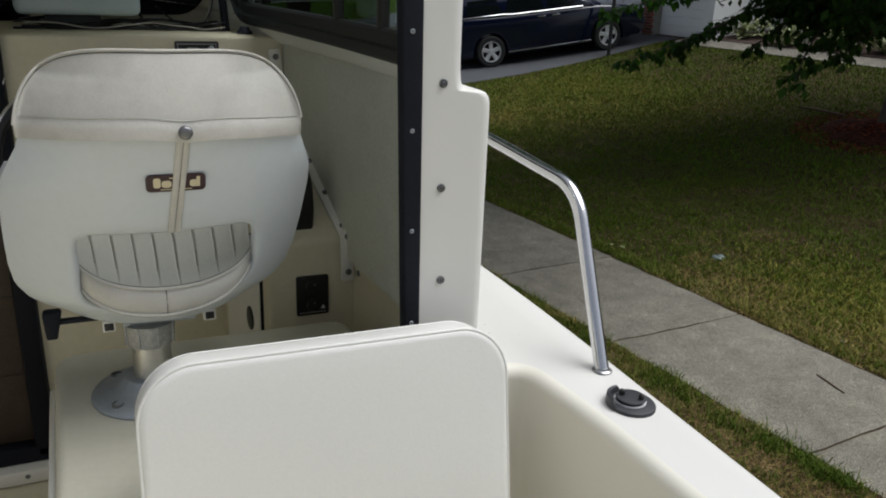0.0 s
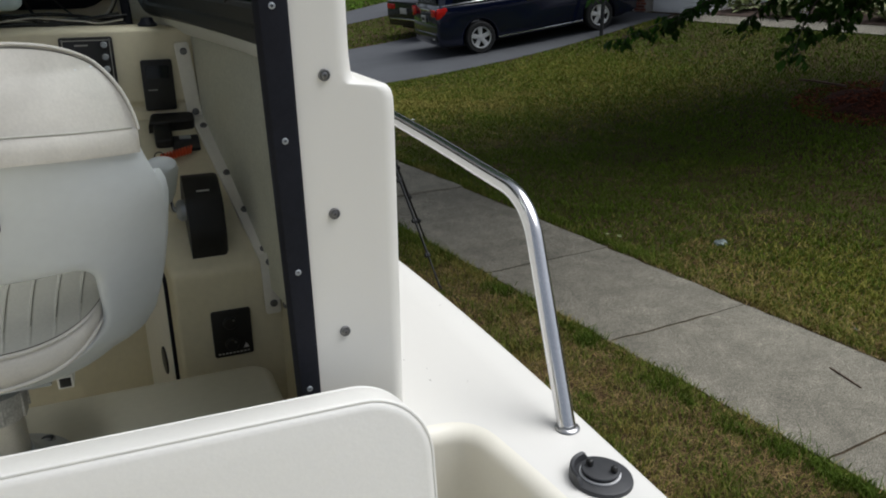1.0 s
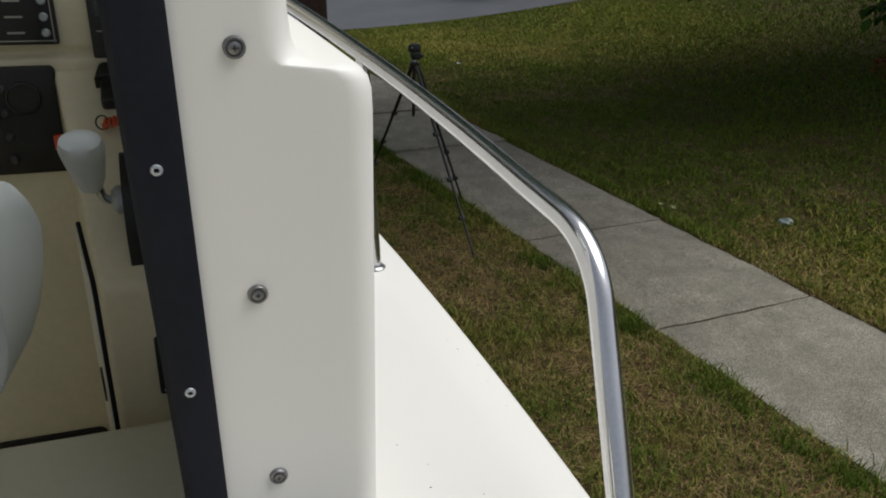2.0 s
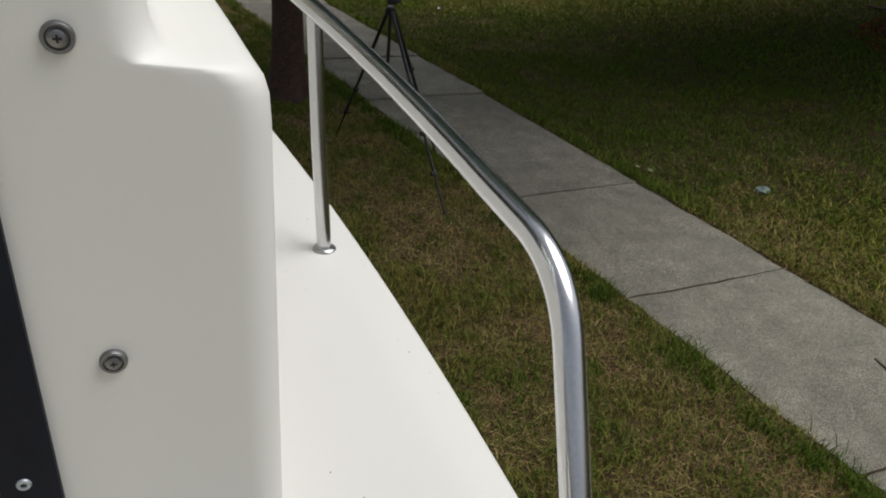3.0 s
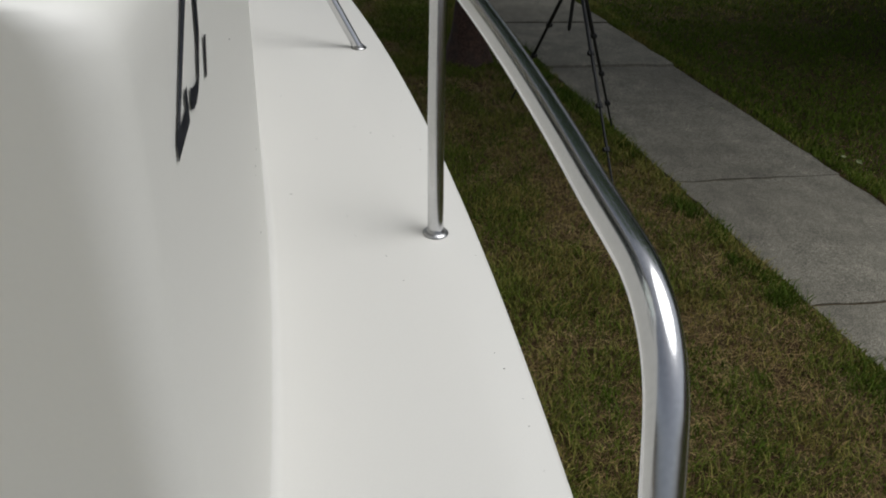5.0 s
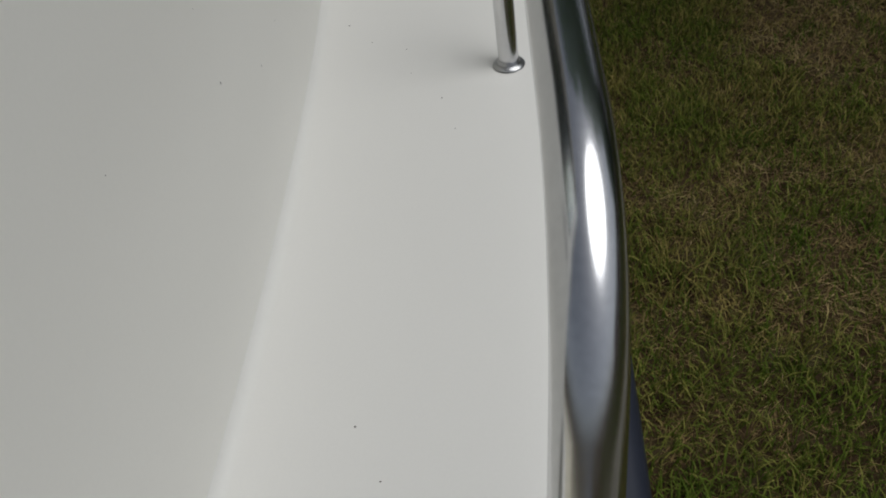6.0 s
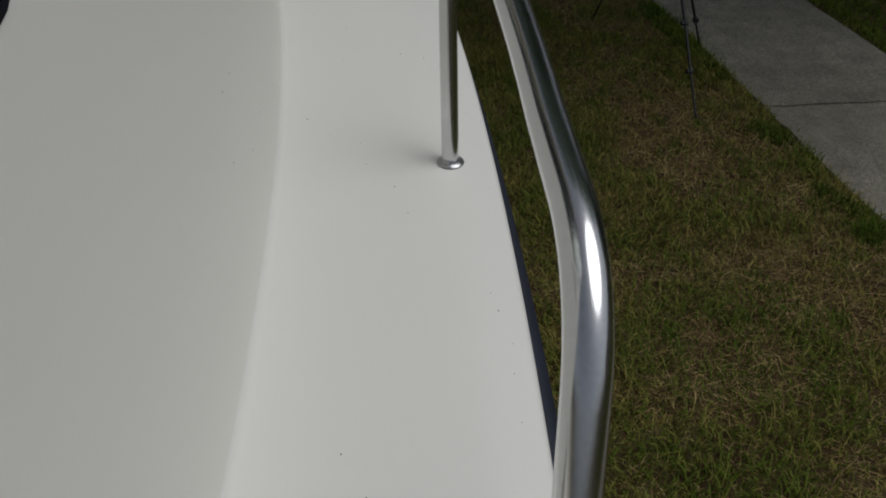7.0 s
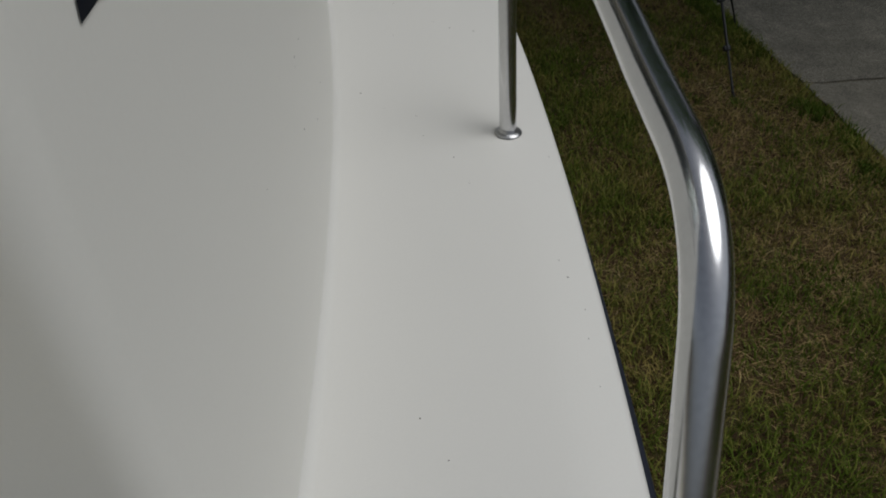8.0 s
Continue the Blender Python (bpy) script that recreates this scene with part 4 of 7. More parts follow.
def ray_to(poly, c, q):
    """Where the ray at angle q from c meets a closed outline."""
    d = Vector((math.cos(q), math.sin(q)))
    best = None
    for p0, p1 in zip(poly, poly[1:] + poly[:1]):
        e = p1 - p0
        den = d.x * e.y - d.y * e.x
        if abs(den) < 1e-9:
            continue
        w = p0 - c
        s = (w.x * e.y - w.y * e.x) / den
        t = (w.x * d.y - w.y * d.x) / den
        if s > 0 and -1e-6 <= t <= 1 + 1e-6 and (best is None or s > best):
            best = s
    return c + d * best


def build_helm_seat():
    at = Vector((-0.545, 0.345, 1.50))
    seat = thing("helm_seat", "white plastic helm seat with cream vinyl cover on metal pedestal", "seat", at)
    inv = Matrix.Translation(-at)

    def sp(name, bm, material, parent=None, label="", smooth=60):
        ob = part(name, bm, material, parent or seat, label, smooth)
        if parent is None:
            ob.matrix_parent_inverse = inv
        return ob
    # pedestal
    part("base_plate", lathe([(0.0, 0.0), (0.122, 0.0), (0.125, 0.006), (0.120, 0.013), (0.095, 0.020), (0.070, 0.032), (0.054, 0.05), (0, 0.05)], 40), ALU, seat, "round cast base plate with bolt holes")
    for k in range(4):
        q = radians(45 + 90 * k)
        part("bolt", lathe([(0.013, 0.010), (0.013, 0.0215), (0.0105, 0.0225), (0.0095, 0.018), (0, 0.018)], 14, m=Matrix.Translation((0.098 * math.cos(q), 0.098 * math.sin(q), 0))), BOLTSTEEL, seat)
    part("post", cyl(0.041, 0.13, (0.009, 0, 0.10), seg=32), BRUSHED, seat, "brushed metal post")
    part("collar", lathe([(0.041, 0.127), (0.0485, 0.127), (0.050, 0.131), (0.053, 0.168), (0.053, 0.178), (0, 0.178)], 32, m=Matrix.Translation((0.009, 0, 0))), CASTGREY, seat, "rough cast collar")
    for k in range(8):
        q = radians(45 * k)
        part("collar_rib", box((0.009, 0.006, 0.046), (0.0505, 0, 0.153), 0.002, m=Matrix.Translation((0.009, 0, 0)) @ Matrix.Rotation(q + 0.3, 4, 'Z')), CASTGREY, seat)
    part("swivel_plate", box((0.15, 0.15, 0.012), (0.03, 0.05, 0.183), 0.003), ALU, seat)
    for x in (-0.070, 0.1315):
        br = part("slide_bracket", box((0.025, 0.14, 0.024), (x, 0.0, 0.202), 0.002), TRIMWHITE, seat)
        part("slot", box((0.018, 0.004, 0.016), (x, -0.0705, 0.202), 0.001), BLACK, br)
    knob = box((0.036, 0.030, 0.062), (-0.174, -0.045, 0.212), 0.007)
    for v in knob.verts:
        if v.co.z < 0.2:
            v.co.x = -0.178 + (v.co.x + 0.174) * 0.62
    part("slide_knob", knob, RUBBER, seat, "tapered black slide knob")
    part("slide_lever", box((0.16, 0.014, 0.010), (-0.100, -0.045, 0.216), 0.002), RUBBER, seat)

    # shell: one moulding between the cut-out and the outer outline
    outer = [Vector((seat_mid(z) + w, z)) for z, w in BACK] + [Vector((seat_mid(z) - w, z)) for z, w in reversed(BACK)]
    hc = Vector((-0.496, 1.865))
    hw = 0.156
    rawhole = [(-hw, 1.957, 0), (0.0, 1.955, 0), (hw * 1.05, 1.957, 0), (hw * 1.06, 1.832, 0), (hw * 0.62, 1.772, 0), (0.0, 1.746, 0), (-hw * 0.62, 1.766, 0), (-hw * 1.02, 1.80, 0)]
    rawhole = [(0.05, 1.956, 0)] + rawhole[2:] + rawhole[:1] + [(0.03, 1.956, 0)]
    hole = [Vector((hc.x + p.x, p.y)) for p in smooth_path(rawhole, 0.035, 6)]
    angles = sorted({round(2 * math.pi * k / 120, 5) for k in range(120)})
    rows = []
    for s in (0.0, 0.03, 0.08, 0.16, 0.26, 0.36, 0.46, 0.56, 0.66, 0.75, 0.83, 0.90, 0.95, 0.98, 1.0):
        row = []
        for q in angles:
            a, b = ray_to(hole, hc, q), ray_to(outer, hc, q)
            p = a.lerp(b, s)
            o = seat_skin(p.x, p.y)
            if s < 0.1:
                o.y += 0.010 * (1 - s / 0.1) ** 2        # rolled lip of the cut-out
            row.append(o)
        rows.append(row)
    bm = bmesh.new()
    grid_faces(bm, rows, True)
    ext = bmesh.ops.extrude_face_region(bm, geom=bm.faces[:])
    for g in ext["geom"]:
        if isinstance(g, bmesh.types.BMVert):
            g.co.y += 0.020
            g.co.x = hc.x + (g.co.x - hc.x) * 0.982
    bmesh.ops.recalc_face_normals(bm, faces=bm.faces)
    sp("shell", bm, SHELL, label="white moulded plastic bucket shell")
    # side wings sweeping forward into arms
    for sgn in (1, -1):
        bm = bmesh.new()
        rows = []
        for e in frange(0, 1, 12):
            zt = 2.085 - 0.13 * e * e
            row = []
            for k in frange(0, 1, 20):
                z = 1.722 + (zt - 1.722) * k
                p = seat_skin(seat_mid(z) + sgn * curve_at(BACK, z), z)
                roll = 0.018 * max(0, (k - 0.86) / 0.14) ** 2
                row.append(p + Vector((sgn * (0.016 * math.sin(math.pi * 0.8 * e) - roll * e), 0.004 + 0.24 * e, 0.012 * e * (1 - k))))
            rows.append(row)
        grid_faces(bm, rows)
        bmesh.ops.recalc_face_normals(bm, faces=bm.faces)
        ext = bmesh.ops.extrude_face_region(bm, geom=bm.faces[:])
        for g in ext["geom"]:
            if isinstance(g, bmesh.types.BMVert):
                g.co.x -= sgn * 0.018
        bmesh.ops.recalc_face_normals(bm, faces=bm.faces)
        sp("wing", bm, SHELL)
    # pan under the cushion
    bm = bmesh.new()
    pan = []
    for y in frange(0.27, 0.56, 8):
        pan.append([Vector((-0.50 + 0.10 * u, y, 1.722 + 0.02 * u * u)) for u in frange(-1, 1, 13)])
    grid_faces(bm, pan)
    ext = bmesh.ops.extrude_face_region(bm, geom=bm.faces[:])
    bmesh.ops.translate(bm, verts=[g for g in ext["geom"] if isinstance(g, bmesh.types.BMVert)], vec=(0, 0, -0.018))
    bmesh.ops.recalc_face_normals(bm, faces=bm.faces)
    sp("seat_pan", bm, SHELL)

    # vinyl cover over the top of the back
    def top_of(dx):
        """Height of the outline at dx from the middle."""
        t = min(1.0, dx / 0.236)
        return 2.130 + 0.147 * math.sqrt(max(0.0, 1 - t ** 4))

    def hem(dx, z):
        return z + 0.010 - 0.006 * math.exp(-((dx - 0.02) / 0.04) ** 2) - 0.018 * (abs(dx) / 0.235) ** 1.6 - 0.006 * dx / 0.235
    cols = [0.2350 * math.sin(radians(q)) for q in frange(-90, 90, 91)]
    rows = []
    for s in frange(0, 1, 26):
        rows.append([seat_skin(-0.482 + dx, hem(dx, 2.142) + (max(top_of(abs(dx)) + 0.009, 2.143) - hem(dx, 2.142)) * s, 0.008) for dx in cols])
    last = rows[-1]
    rows.append([p + Vector((0, 0.010, 0.001)) for p in last])
    rows.append([p + Vector((0, 0.035, -0.006)) for p in last])
    rows.append([p + Vector((0, 0.065, -0.03)) for p in last])
    rows.append([Vector((p.x * 0.96 - 0.482 * 0.04, p.y + 0.085, 2.05)) for p in last])
    bm = bmesh.new()
    grid_faces(bm, rows)
    bmesh.ops.recalc_face_normals(bm, faces=bm.faces)
    cov = sp("back_cover", bm, VINYL, label="worn cream vinyl cover with grey scuffs")
    bm = bmesh.new()
    grid_faces(bm, [[seat_skin(-0.482 + dx * 1.001, hem(dx, 2.140) + 0.036 * t, o) for dx in cols] for t, o in ((0, 0.006), (0.04, 0.0125), (0.5, 0.0135), (0.96, 0.0115), (1.0, 0.009))])
    bmesh.ops.recalc_face_normals(bm, faces=bm.faces)
    sp("hem_band", bm, VINYL, cov)
    edge = [seat_skin(-0.482 + dx * 1.004, top_of(abs(dx)) + 0.0095, 0.009) for dx in cols[1:-1]]
    sp("piping", tube(edge, 0.0027, 8), VINYL, cov)
    # dark line below the piping paints the crease's shadow and dirt
    crease = [seat_skin(-0.482 + dx * 0.992, top_of(abs(dx) * 0.992) + 0.0055, 0.0086) for dx in cols[2:-2]]
    sp("crease", tube(crease, 0.0008, 6), SEAMGREY, cov)
    sp("seam", tube([seat_skin(-0.482 + dx, hem(dx, 2.177), 0.0125) for dx in frange(-0.228, 0.228, 50)], 0.0010, 6), PLEAT, cov)
    # flat folded strap: two pads either side of a stitched seam
    heights = [2.142 - 0.0165 * k for k in range(12)]
    mids = [-0.4650 - 0.114 * (2.124 - z) for z in heights]
    bm = bmesh.new()
    across = ((-0.0108, -0.001), (-0.0104, 0.0035), (-0.0080, 0.0050), (-0.0040, 0.0052), (-0.0010, 0.0042), (0.0003, 0.0024), (0.0014, 0.0040), (0.0045, 0.0048), (0.0085, 0.0044), (0.0102, 0.0030), (0.0106, -0.001))
    grid_faces(bm, [[seat_skin(x + dx * 1.08, z, o) for dx, o in across] for x, z in zip(mids, heights)])
    bmesh.ops.recalc_face_normals(bm, faces=bm.faces)
    strap = sp("strap", bm, VINYL, cov, "folded vinyl strap with a centre seam")
    sp("stitching", tube([seat_skin(x + 0.0003, z, 0.0026) for x, z in zip(mids, heights)], 0.0007, 6), SEAMGREY, strap)
    sn = seat_skin(-0.460, 2.163, 0.016)
    sp("snap", lathe([(0.0115, -0.004), (0.0115, 0.0), (0.011, 0.003), (0.007, 0.005), (0, 0.0055)], 20, m=Matrix.Translation(sn) @ AFT), BOLTSTEEL, cov)

    # a few fine scratches on the cover
    srng = random.Random(17)
    for k in range(11):
        cx, cz = srng.gauss(-0.56, 0.05), srng.gauss(2.215, 0.016)
        dx, dz = srng.gauss(0, 0.003), srng.gauss(0, 0.007)
        sp("scuff", tube([seat_skin(cx + dx * t, cz + dz * t, 0.0078) for t in (0, 0.5, 1.0)], 0.0004, 5), SCUFF, cov)

    # badge with plain pale shapes
    bc = seat_skin(-0.4775, 2.063, 0.001)
    m = Matrix.Translation(bc) @ Matrix.Rotation(math.atan(0.45), 4, 'X') @ AFT
    badge = sp("badge", slab(round_rect(0.098, 0.036, 0.009), 0.0025, 0.001, m=m), BADGE, label="dark maroon badge with a pale mark")
    m = m @ Matrix.Translation((0, 0, 0.0026))
    bm = bmesh.new()
    for x, w, h in ((-0.0310, 0.012, 0.021), (-0.0155, 0.016, 0.015), (0.0295, 0.014, 0.015), (0.0365, 0.006, 0.022)):
        slab([(x + p, -0.0085 + h / 2 + q) for p, q in round_rect(w, h, min(w, h) * 0.35, 4)], 0.0006, m=m, bm=bm)
    slab([(p, 0.0115 + q) for p, q in round_rect(0.022, 0.002, 0.0008, 2)], 0.0006, m=m, bm=bm)
    slab([(p, -0.0125 + q) for p, q in round_rect(0.052, 0.0016, 0.0006, 2)], 0.0006, m=m, bm=bm)
    sp("badge_mark", bm, BADGEGOLD, badge)

    # seat cushion with pleats, seen through the opening
    cw = 0.163

    def lip(u):
        return Vector((-0.4945 + u * cw, 0.150 + 0.050 * abs(u) ** 7, 1.825 + 0.051 * abs(u) ** 2.2))

    def foot(u):
        a = abs(u + 0.055)
        p = lip(u)
        return Vector((p.x, p.y + 0.003, 1.768 + 0.016 * a + 0.055 * a ** 3))
    bm = bmesh.new()
    rows = []
    for t in frange(0, 1, 24):
        row = []
        for u in frange(-1, 1, 253):
            ph = (u * 4.5) % 1.0
            groove = math.exp(-((ph - 0.5) / 0.045) ** 2)
            p = lip(u)
            k = min(1.0, t * 2.2)
            z = p.z * (1 - k) + (1.862 + 0.03 * u * u) * k + 0.018 * math.sin(math.pi * min(1, t * 1.6)) - 0.007 * groove * min(1, t * 6)
            row.append(Vector((p.x + 0.02 * u * k, p.y + 0.40 * t, z)))
        rows.append(row)
    grid_faces(bm, rows)
    bmesh.ops.recalc_face_normals(bm, faces=bm.faces)
    cu = sp("seat_cushion", bm, PLEAT, label="cream pleated vinyl seat cushion")
    # dark tubes deepen the shade in the pleat grooves
    for k in range(-4, 5):
        i = round(126 + 126 * (k + 0.5) / 4.5)
        if 0 < i < 252:
            sp("pleat_seam", tube([r[i] + Vector((0, 0, 0.0006)) for r in rows[3:18]], 0.0008, 5), SEAMGREY, cu)
    bm = bmesh.new()
    rows = []
    for u in frange(-1, 1, 81):
        seam = 0.003 * math.exp(-((u + 0.055) / 0.012) ** 2)
        a, b = lip(u), foot(u)
        rows.append([a.lerp(b, f) + Vector((0, -o + seam, 0)) for f, o in ((0.0, -0.003), (0.06, 0.001), (0.25, 0.005), (0.5, 0.0065), (0.75, 0.005), (0.94, 0.001), (1.0, -0.003))] + [b + Vector((0, 0.03, -0.012))])
    grid_faces(bm, rows)
    bmesh.ops.recalc_face_normals(bm, faces=bm.faces)
    sp("cushion_boxing", bm, VINYL, cu)
    # seam drawn dark, its shade line included in the colour
    sp("boxing_seam", tube([lip(-0.055).lerp(foot(-0.055), f) + Vector((0, -0.0035 * math.sin(math.pi * f), 0)) for f in frange(0.06, 0.94, 7)], 0.0009, 5), SEAMGREY, cu)
    for edge_at, low in ((lip, -1), (foot, 1)):
        sp("piping", tube([edge_at(u) + Vector((0, -0.0022, 0)) for u in frange(-1, 1, 81)], 0.0034, 8), VINYL, cu)
        # dark line beside each piping for the shadow and dirt there
        sp("seam", tube([edge_at(u) + Vector((0, -0.0005, -low * 0.0038)) for u in frange(-1, 1, 81)], 0.0009, 5), SEAMGREY, cu)
    return seat


def build_bench_back():
    """The aft-facing backrest in front of the seat box."""
    w, h, d = 0.669, 0.628, 0.078
    b = thing("cockpit_seat", "white vinyl padded cockpit seat back with piping", "seat", (-0.2515, -0.195, 1.172))
    m = Matrix.Translation((0, 0.0, h / 2)) @ AFT
    bm = slab(round_rect(w, h, 0.10, 12), d, 0.016, 4, m=m)
    bmesh.ops.bevel(bm, geom=[e for e in bm.edges if all(abs(v.co.y) < 1e-5 for v in e.verts)], offset=0.014, segments=3, profile=0.5, affect='EDGES')
    part("pad", bm, CUSHION, b, smooth=60)
    for y in (-d + 0.006, -0.006):
        ring = [(x, y, z + h / 2) for x, z in round_rect(w - 0.005, h - 0.005, 0.0975, 12)]
        part("piping", tube(ring + [ring[0]], 0.0026, 8, caps=False), CUSHION, b)
    for x in (-0.335, 0.335):
        part("hinge_arm", tube([(x, -0.03, 0.30), (x, -0.03, -0.24)], 0.011, 12), STEEL, b)
    b.rotation_euler = (radians(-12), radians(0.7), 0)


# ---- helm fittings ----
def panel_on(y, x, z, w, h, name, label, category, depth=0.008):
    t = thing(name, label, category, (x, y, z))
    part("plate", slab(round_rect(w, h, 0.006), depth, 0.002, m=AFT), BLACK, t)
    return t


def build_helm_fittings():
    t = panel_on(1.206, -0.315, 2.112, 0.128, 0.168, "switch_panel", "black switch panel with a column of round switches", "switch panel")
    for k in range(5):
        z = 0.064 - 0.031 * k
        part("switch", lathe([(0.0085, 0.0), (0.0085, 0.005), (0.006, 0.009), (0, 0.009)], 14, m=Matrix.Translation((0.042, -0.008, z)) @ AFT), ALU, t)
        part("label_bar", box((0.032, 0.001, 0.004), (-0.012, -0.0085, z)), GREYWIRE, t)
    for x in (-0.056, 0.056):
        for z in (-0.076, 0.076):
            part("screw", lathe([(0.0035, 0), (0.003, 0.002), (0, 0.002)], 10, m=Matrix.Translation((x, -0.008, z)) @ AFT), BOLTSTEEL, t)
    part("bezel", tube([(x, -0.009, z) for x, z in round_rect(0.112, 0.152, 0.004)] + [(0.056, -0.009, 0.072)], 0.0012, 6), GREYWIRE, t)
    t = panel_on(1.206, -0.151, 2.065, 0.080, 0.134, "gauge_panel", "small black instrument panel", "panel")
    part("label_bar", box((0.024, 0.001, 0.003), (-0.016, -0.0085, -0.012)), GREYWIRE, t)
    part("window", slab(round_rect(0.058, 0.034, 0.004), 0.002, m=Matrix.Translation((0, -0.007, 0.035)) @ AFT), DARKPANE, t)
    # socket panel low on the console
    t = panel_on(0.744, -0.079, 1.519, 0.094, 0.122, "socket_panel", "black socket panel with two caps and a caution line", "socket panel")
    for z in (0.03, -0.028):
        cap = part("socket_cap", lathe([(0.017, 0.0), (0.017, 0.006), (0.014, 0.009), (0, 0.009)], 20, m=Matrix.Translation((-0.004, -0.008, z)) @ AFT), BLACK, t)
        part("screw", lathe([(0.003, 0.009), (0.003, 0.0105), (0, 0.0105)], 10, m=Matrix.Translation((0.004, -0.008, z + 0.008)) @ AFT), BOLTSTEEL, cap)
    for k in range(9):
        part("label_bar", box((0.0055, 0.001, 0.0032), (-0.036 + 0.0088 * k, -0.0085, -0.052)), WHITEPRINT, t)
    bm = slab([(-0.007, -0.006), (0.007, -0.006), (0, 0.007)], 0.001, m=Matrix.Translation((0.030, -0.008, -0.037)) @ AFT)
    part("warning_mark", bm, WHITEPRINT, t)

    # throttle control on the sloping shelf
    slope = math.atan2(1.972 - 1.687, 1.21 - 0.745)
    t = thing("throttle_control", "black throttle control box with a metal lever", "throttle", (-0.105, 0.87, 1.764))
    t.rotation_euler = (slope, 0, 0)
    prof = [(-0.105, 0.0), (0.075, 0.0), (0.085, 0.03), (0.075, 0.105), (0.05, 0.125), (-0.03, 0.115), (-0.085, 0.06)]
    bm = slab([(p.x, p.y) for p in smooth_path([Vector((*q, 0)) for q in prof + [prof[0]]], 0.02, 4)][:-1], 0.085, 0.01, 3)
    bmesh.ops.transform(bm, matrix=Matrix(((0, 0, 1, -0.0425), (1, 0, 0, 0), (0, 1, 0, 0), (0, 0, 0, 1))), verts=bm.verts)
    part("housing", bm, BLACK, t, smooth=35)
    part("label_bar", box((0.03, 0.002, 0.004), (0.0, 0.0, 0.1215)), WHITEPRINT, t)
    lev = part("lever", tube(smooth_path([(-0.045, 0.0, 0.06), (-0.075, -0.01, 0.075), (-0.085, -0.02, 0.19)], 0.02), 0.008, 12), CHROME, t)
    part("grip", lathe([(0.0, -0.05), (0.016, -0.047), (0.024, -0.02), (0.031, 0.03), (0.034, 0.055), (0.030, 0.072), (0.018, 0.080), (0, 0.082)], 20, m=Matrix.Translation((-0.088, -0.02, 0.17)) @ Matrix.Diagonal((1.05, 0.8, 1, 1))), SHELL, lev, "pale plastic grip")
    part("hub", lathe([(0.026, 0.0), (0.026, 0.012), (0.018, 0.02), (0, 0.02)], 20, m=Matrix.Translation((-0.0425, 0.0, 0.06)) @ Matrix.Rotation(radians(-90), 4, 'Y')), ALU, t)

    # instrument cluster on the shelf beside the handset
    t = thing("instrument_cluster", "black instrument cluster with small round knobs on the console shelf", "instruments", (-0.405, 1.2095, 1.872))
    t.rotation_euler = (radians(90), 0, 0)
    part("plate", slab(round_rect(0.27, 0.226, 0.012), 0.014, 0.004), BLACK, t)
    for i in range(3):
        for j in range(4):
            part("knob", lathe([(0.009, 0.014), (0.009, 0.019), (0.006, 0.022), (0, 0.022)], 14, m=Matrix.Translation((-0.08 + 0.055 * i, -0.08 + 0.05 * j, 0))), DARKGREY, t)
    part("gauge", lathe([(0.034, 0.014), (0.034, 0.020), (0.030, 0.022), (0.029, 0.018), (0, 0.018)], 24, m=Matrix.Translation((0.07, 0.05, 0))), BLACK, t)
    part("stop_tab", box((0.018, 0.034, 0.016), (0.122, -0.045, 0.02), 0.004), ORANGE, t)

    # handset in its clip with an orange coiled lanyard
    t = thing("radio_handset", "black radio handset hung in a clip", "handset", (-0.128, 1.135, 1.928))
    t.rotation_euler = (slope, 0, 0)
    prof = smooth_path([Vector(q) for q in ((-0.065, 0.030, 0), (0.055, 0.035, 0), (0.055, 0.072, 0), (-0.055, 0.075, 0), (-0.065, 0.030, 0))], 0.014, 4)
    part("body", slab([(p.x, p.y) for p in prof][:-1], 0.035, 0.008, 3), BLACK, t)
    part("neck", box((0.045, 0.07, 0.030), (-0.032, 0.0, 0.015), 0.008, 3), BLACK, t)
    part("clip_plate", box((0.070, 0.055, 0.012), (0.022, -0.025, 0.006), 0.004), DARKGREY, t)
    part("clip_tab", box((0.03, 0.012, 0.004), (0.022, -0.01, 0.014), 0.001), ALU, t)
    t = thing("coiled_lanyard", "orange coiled kill-switch lanyard", "cord", (-0.146, 1.070, 1.896))
    pts = []
    for k in range(150):
        s = k / 149
        q = 2 * math.pi * 11 * s
        pts.append((0.05 - 0.085 * s, 0.009 * math.cos(q) - 0.03 * s, 0.016 + 0.009 * math.sin(q) - 0.012 * s))
    part("coil", tube(pts, 0.0028, 6), ORANGE, t)
    part("hook", tube([(-0.035 + 0.012 * math.cos(q), -0.03, 0.008 + 0.014 * math.sin(q)) for q in frange(0.3, 5.6, 16)], 0.0016, 6), BLACK, t)

    # steering wheel, part of its rim seen past the seat
    t = thing("steering_wheel", "steel steering wheel with a dark rim on the console", "steering wheel", (-0.655, 0.95, 1.88))
    t.rotation_euler = (radians(-115), 0, 0)
    part("rim", lathe([(0.185 + 0.012 * math.cos(q), 0.012 * math.sin(q)) for q in frange(0, 2 * math.pi, 11)], 48, m=Matrix.Translation((0, 0, -0.16)) @ Matrix.Rotation(radians(180), 4, 'X')), BLACK, t)
    part("rim_band", lathe([(0.196 + 0.005 * math.cos(q), 0.005 * math.sin(q)) for q in frange(0, 2 * math.pi, 9)], 48, m=Matrix.Translation((0, 0, -0.168))), CHROME, t)
    for k in range(5):
        q = radians(90 + 72 * k)
        part("spoke", tube([(0.03 * math.cos(q), 0.03 * math.sin(q), -0.11), (0.18 * math.cos(q), 0.18 * math.sin(q), -0.16)], 0.006, 10), CHROME, t)
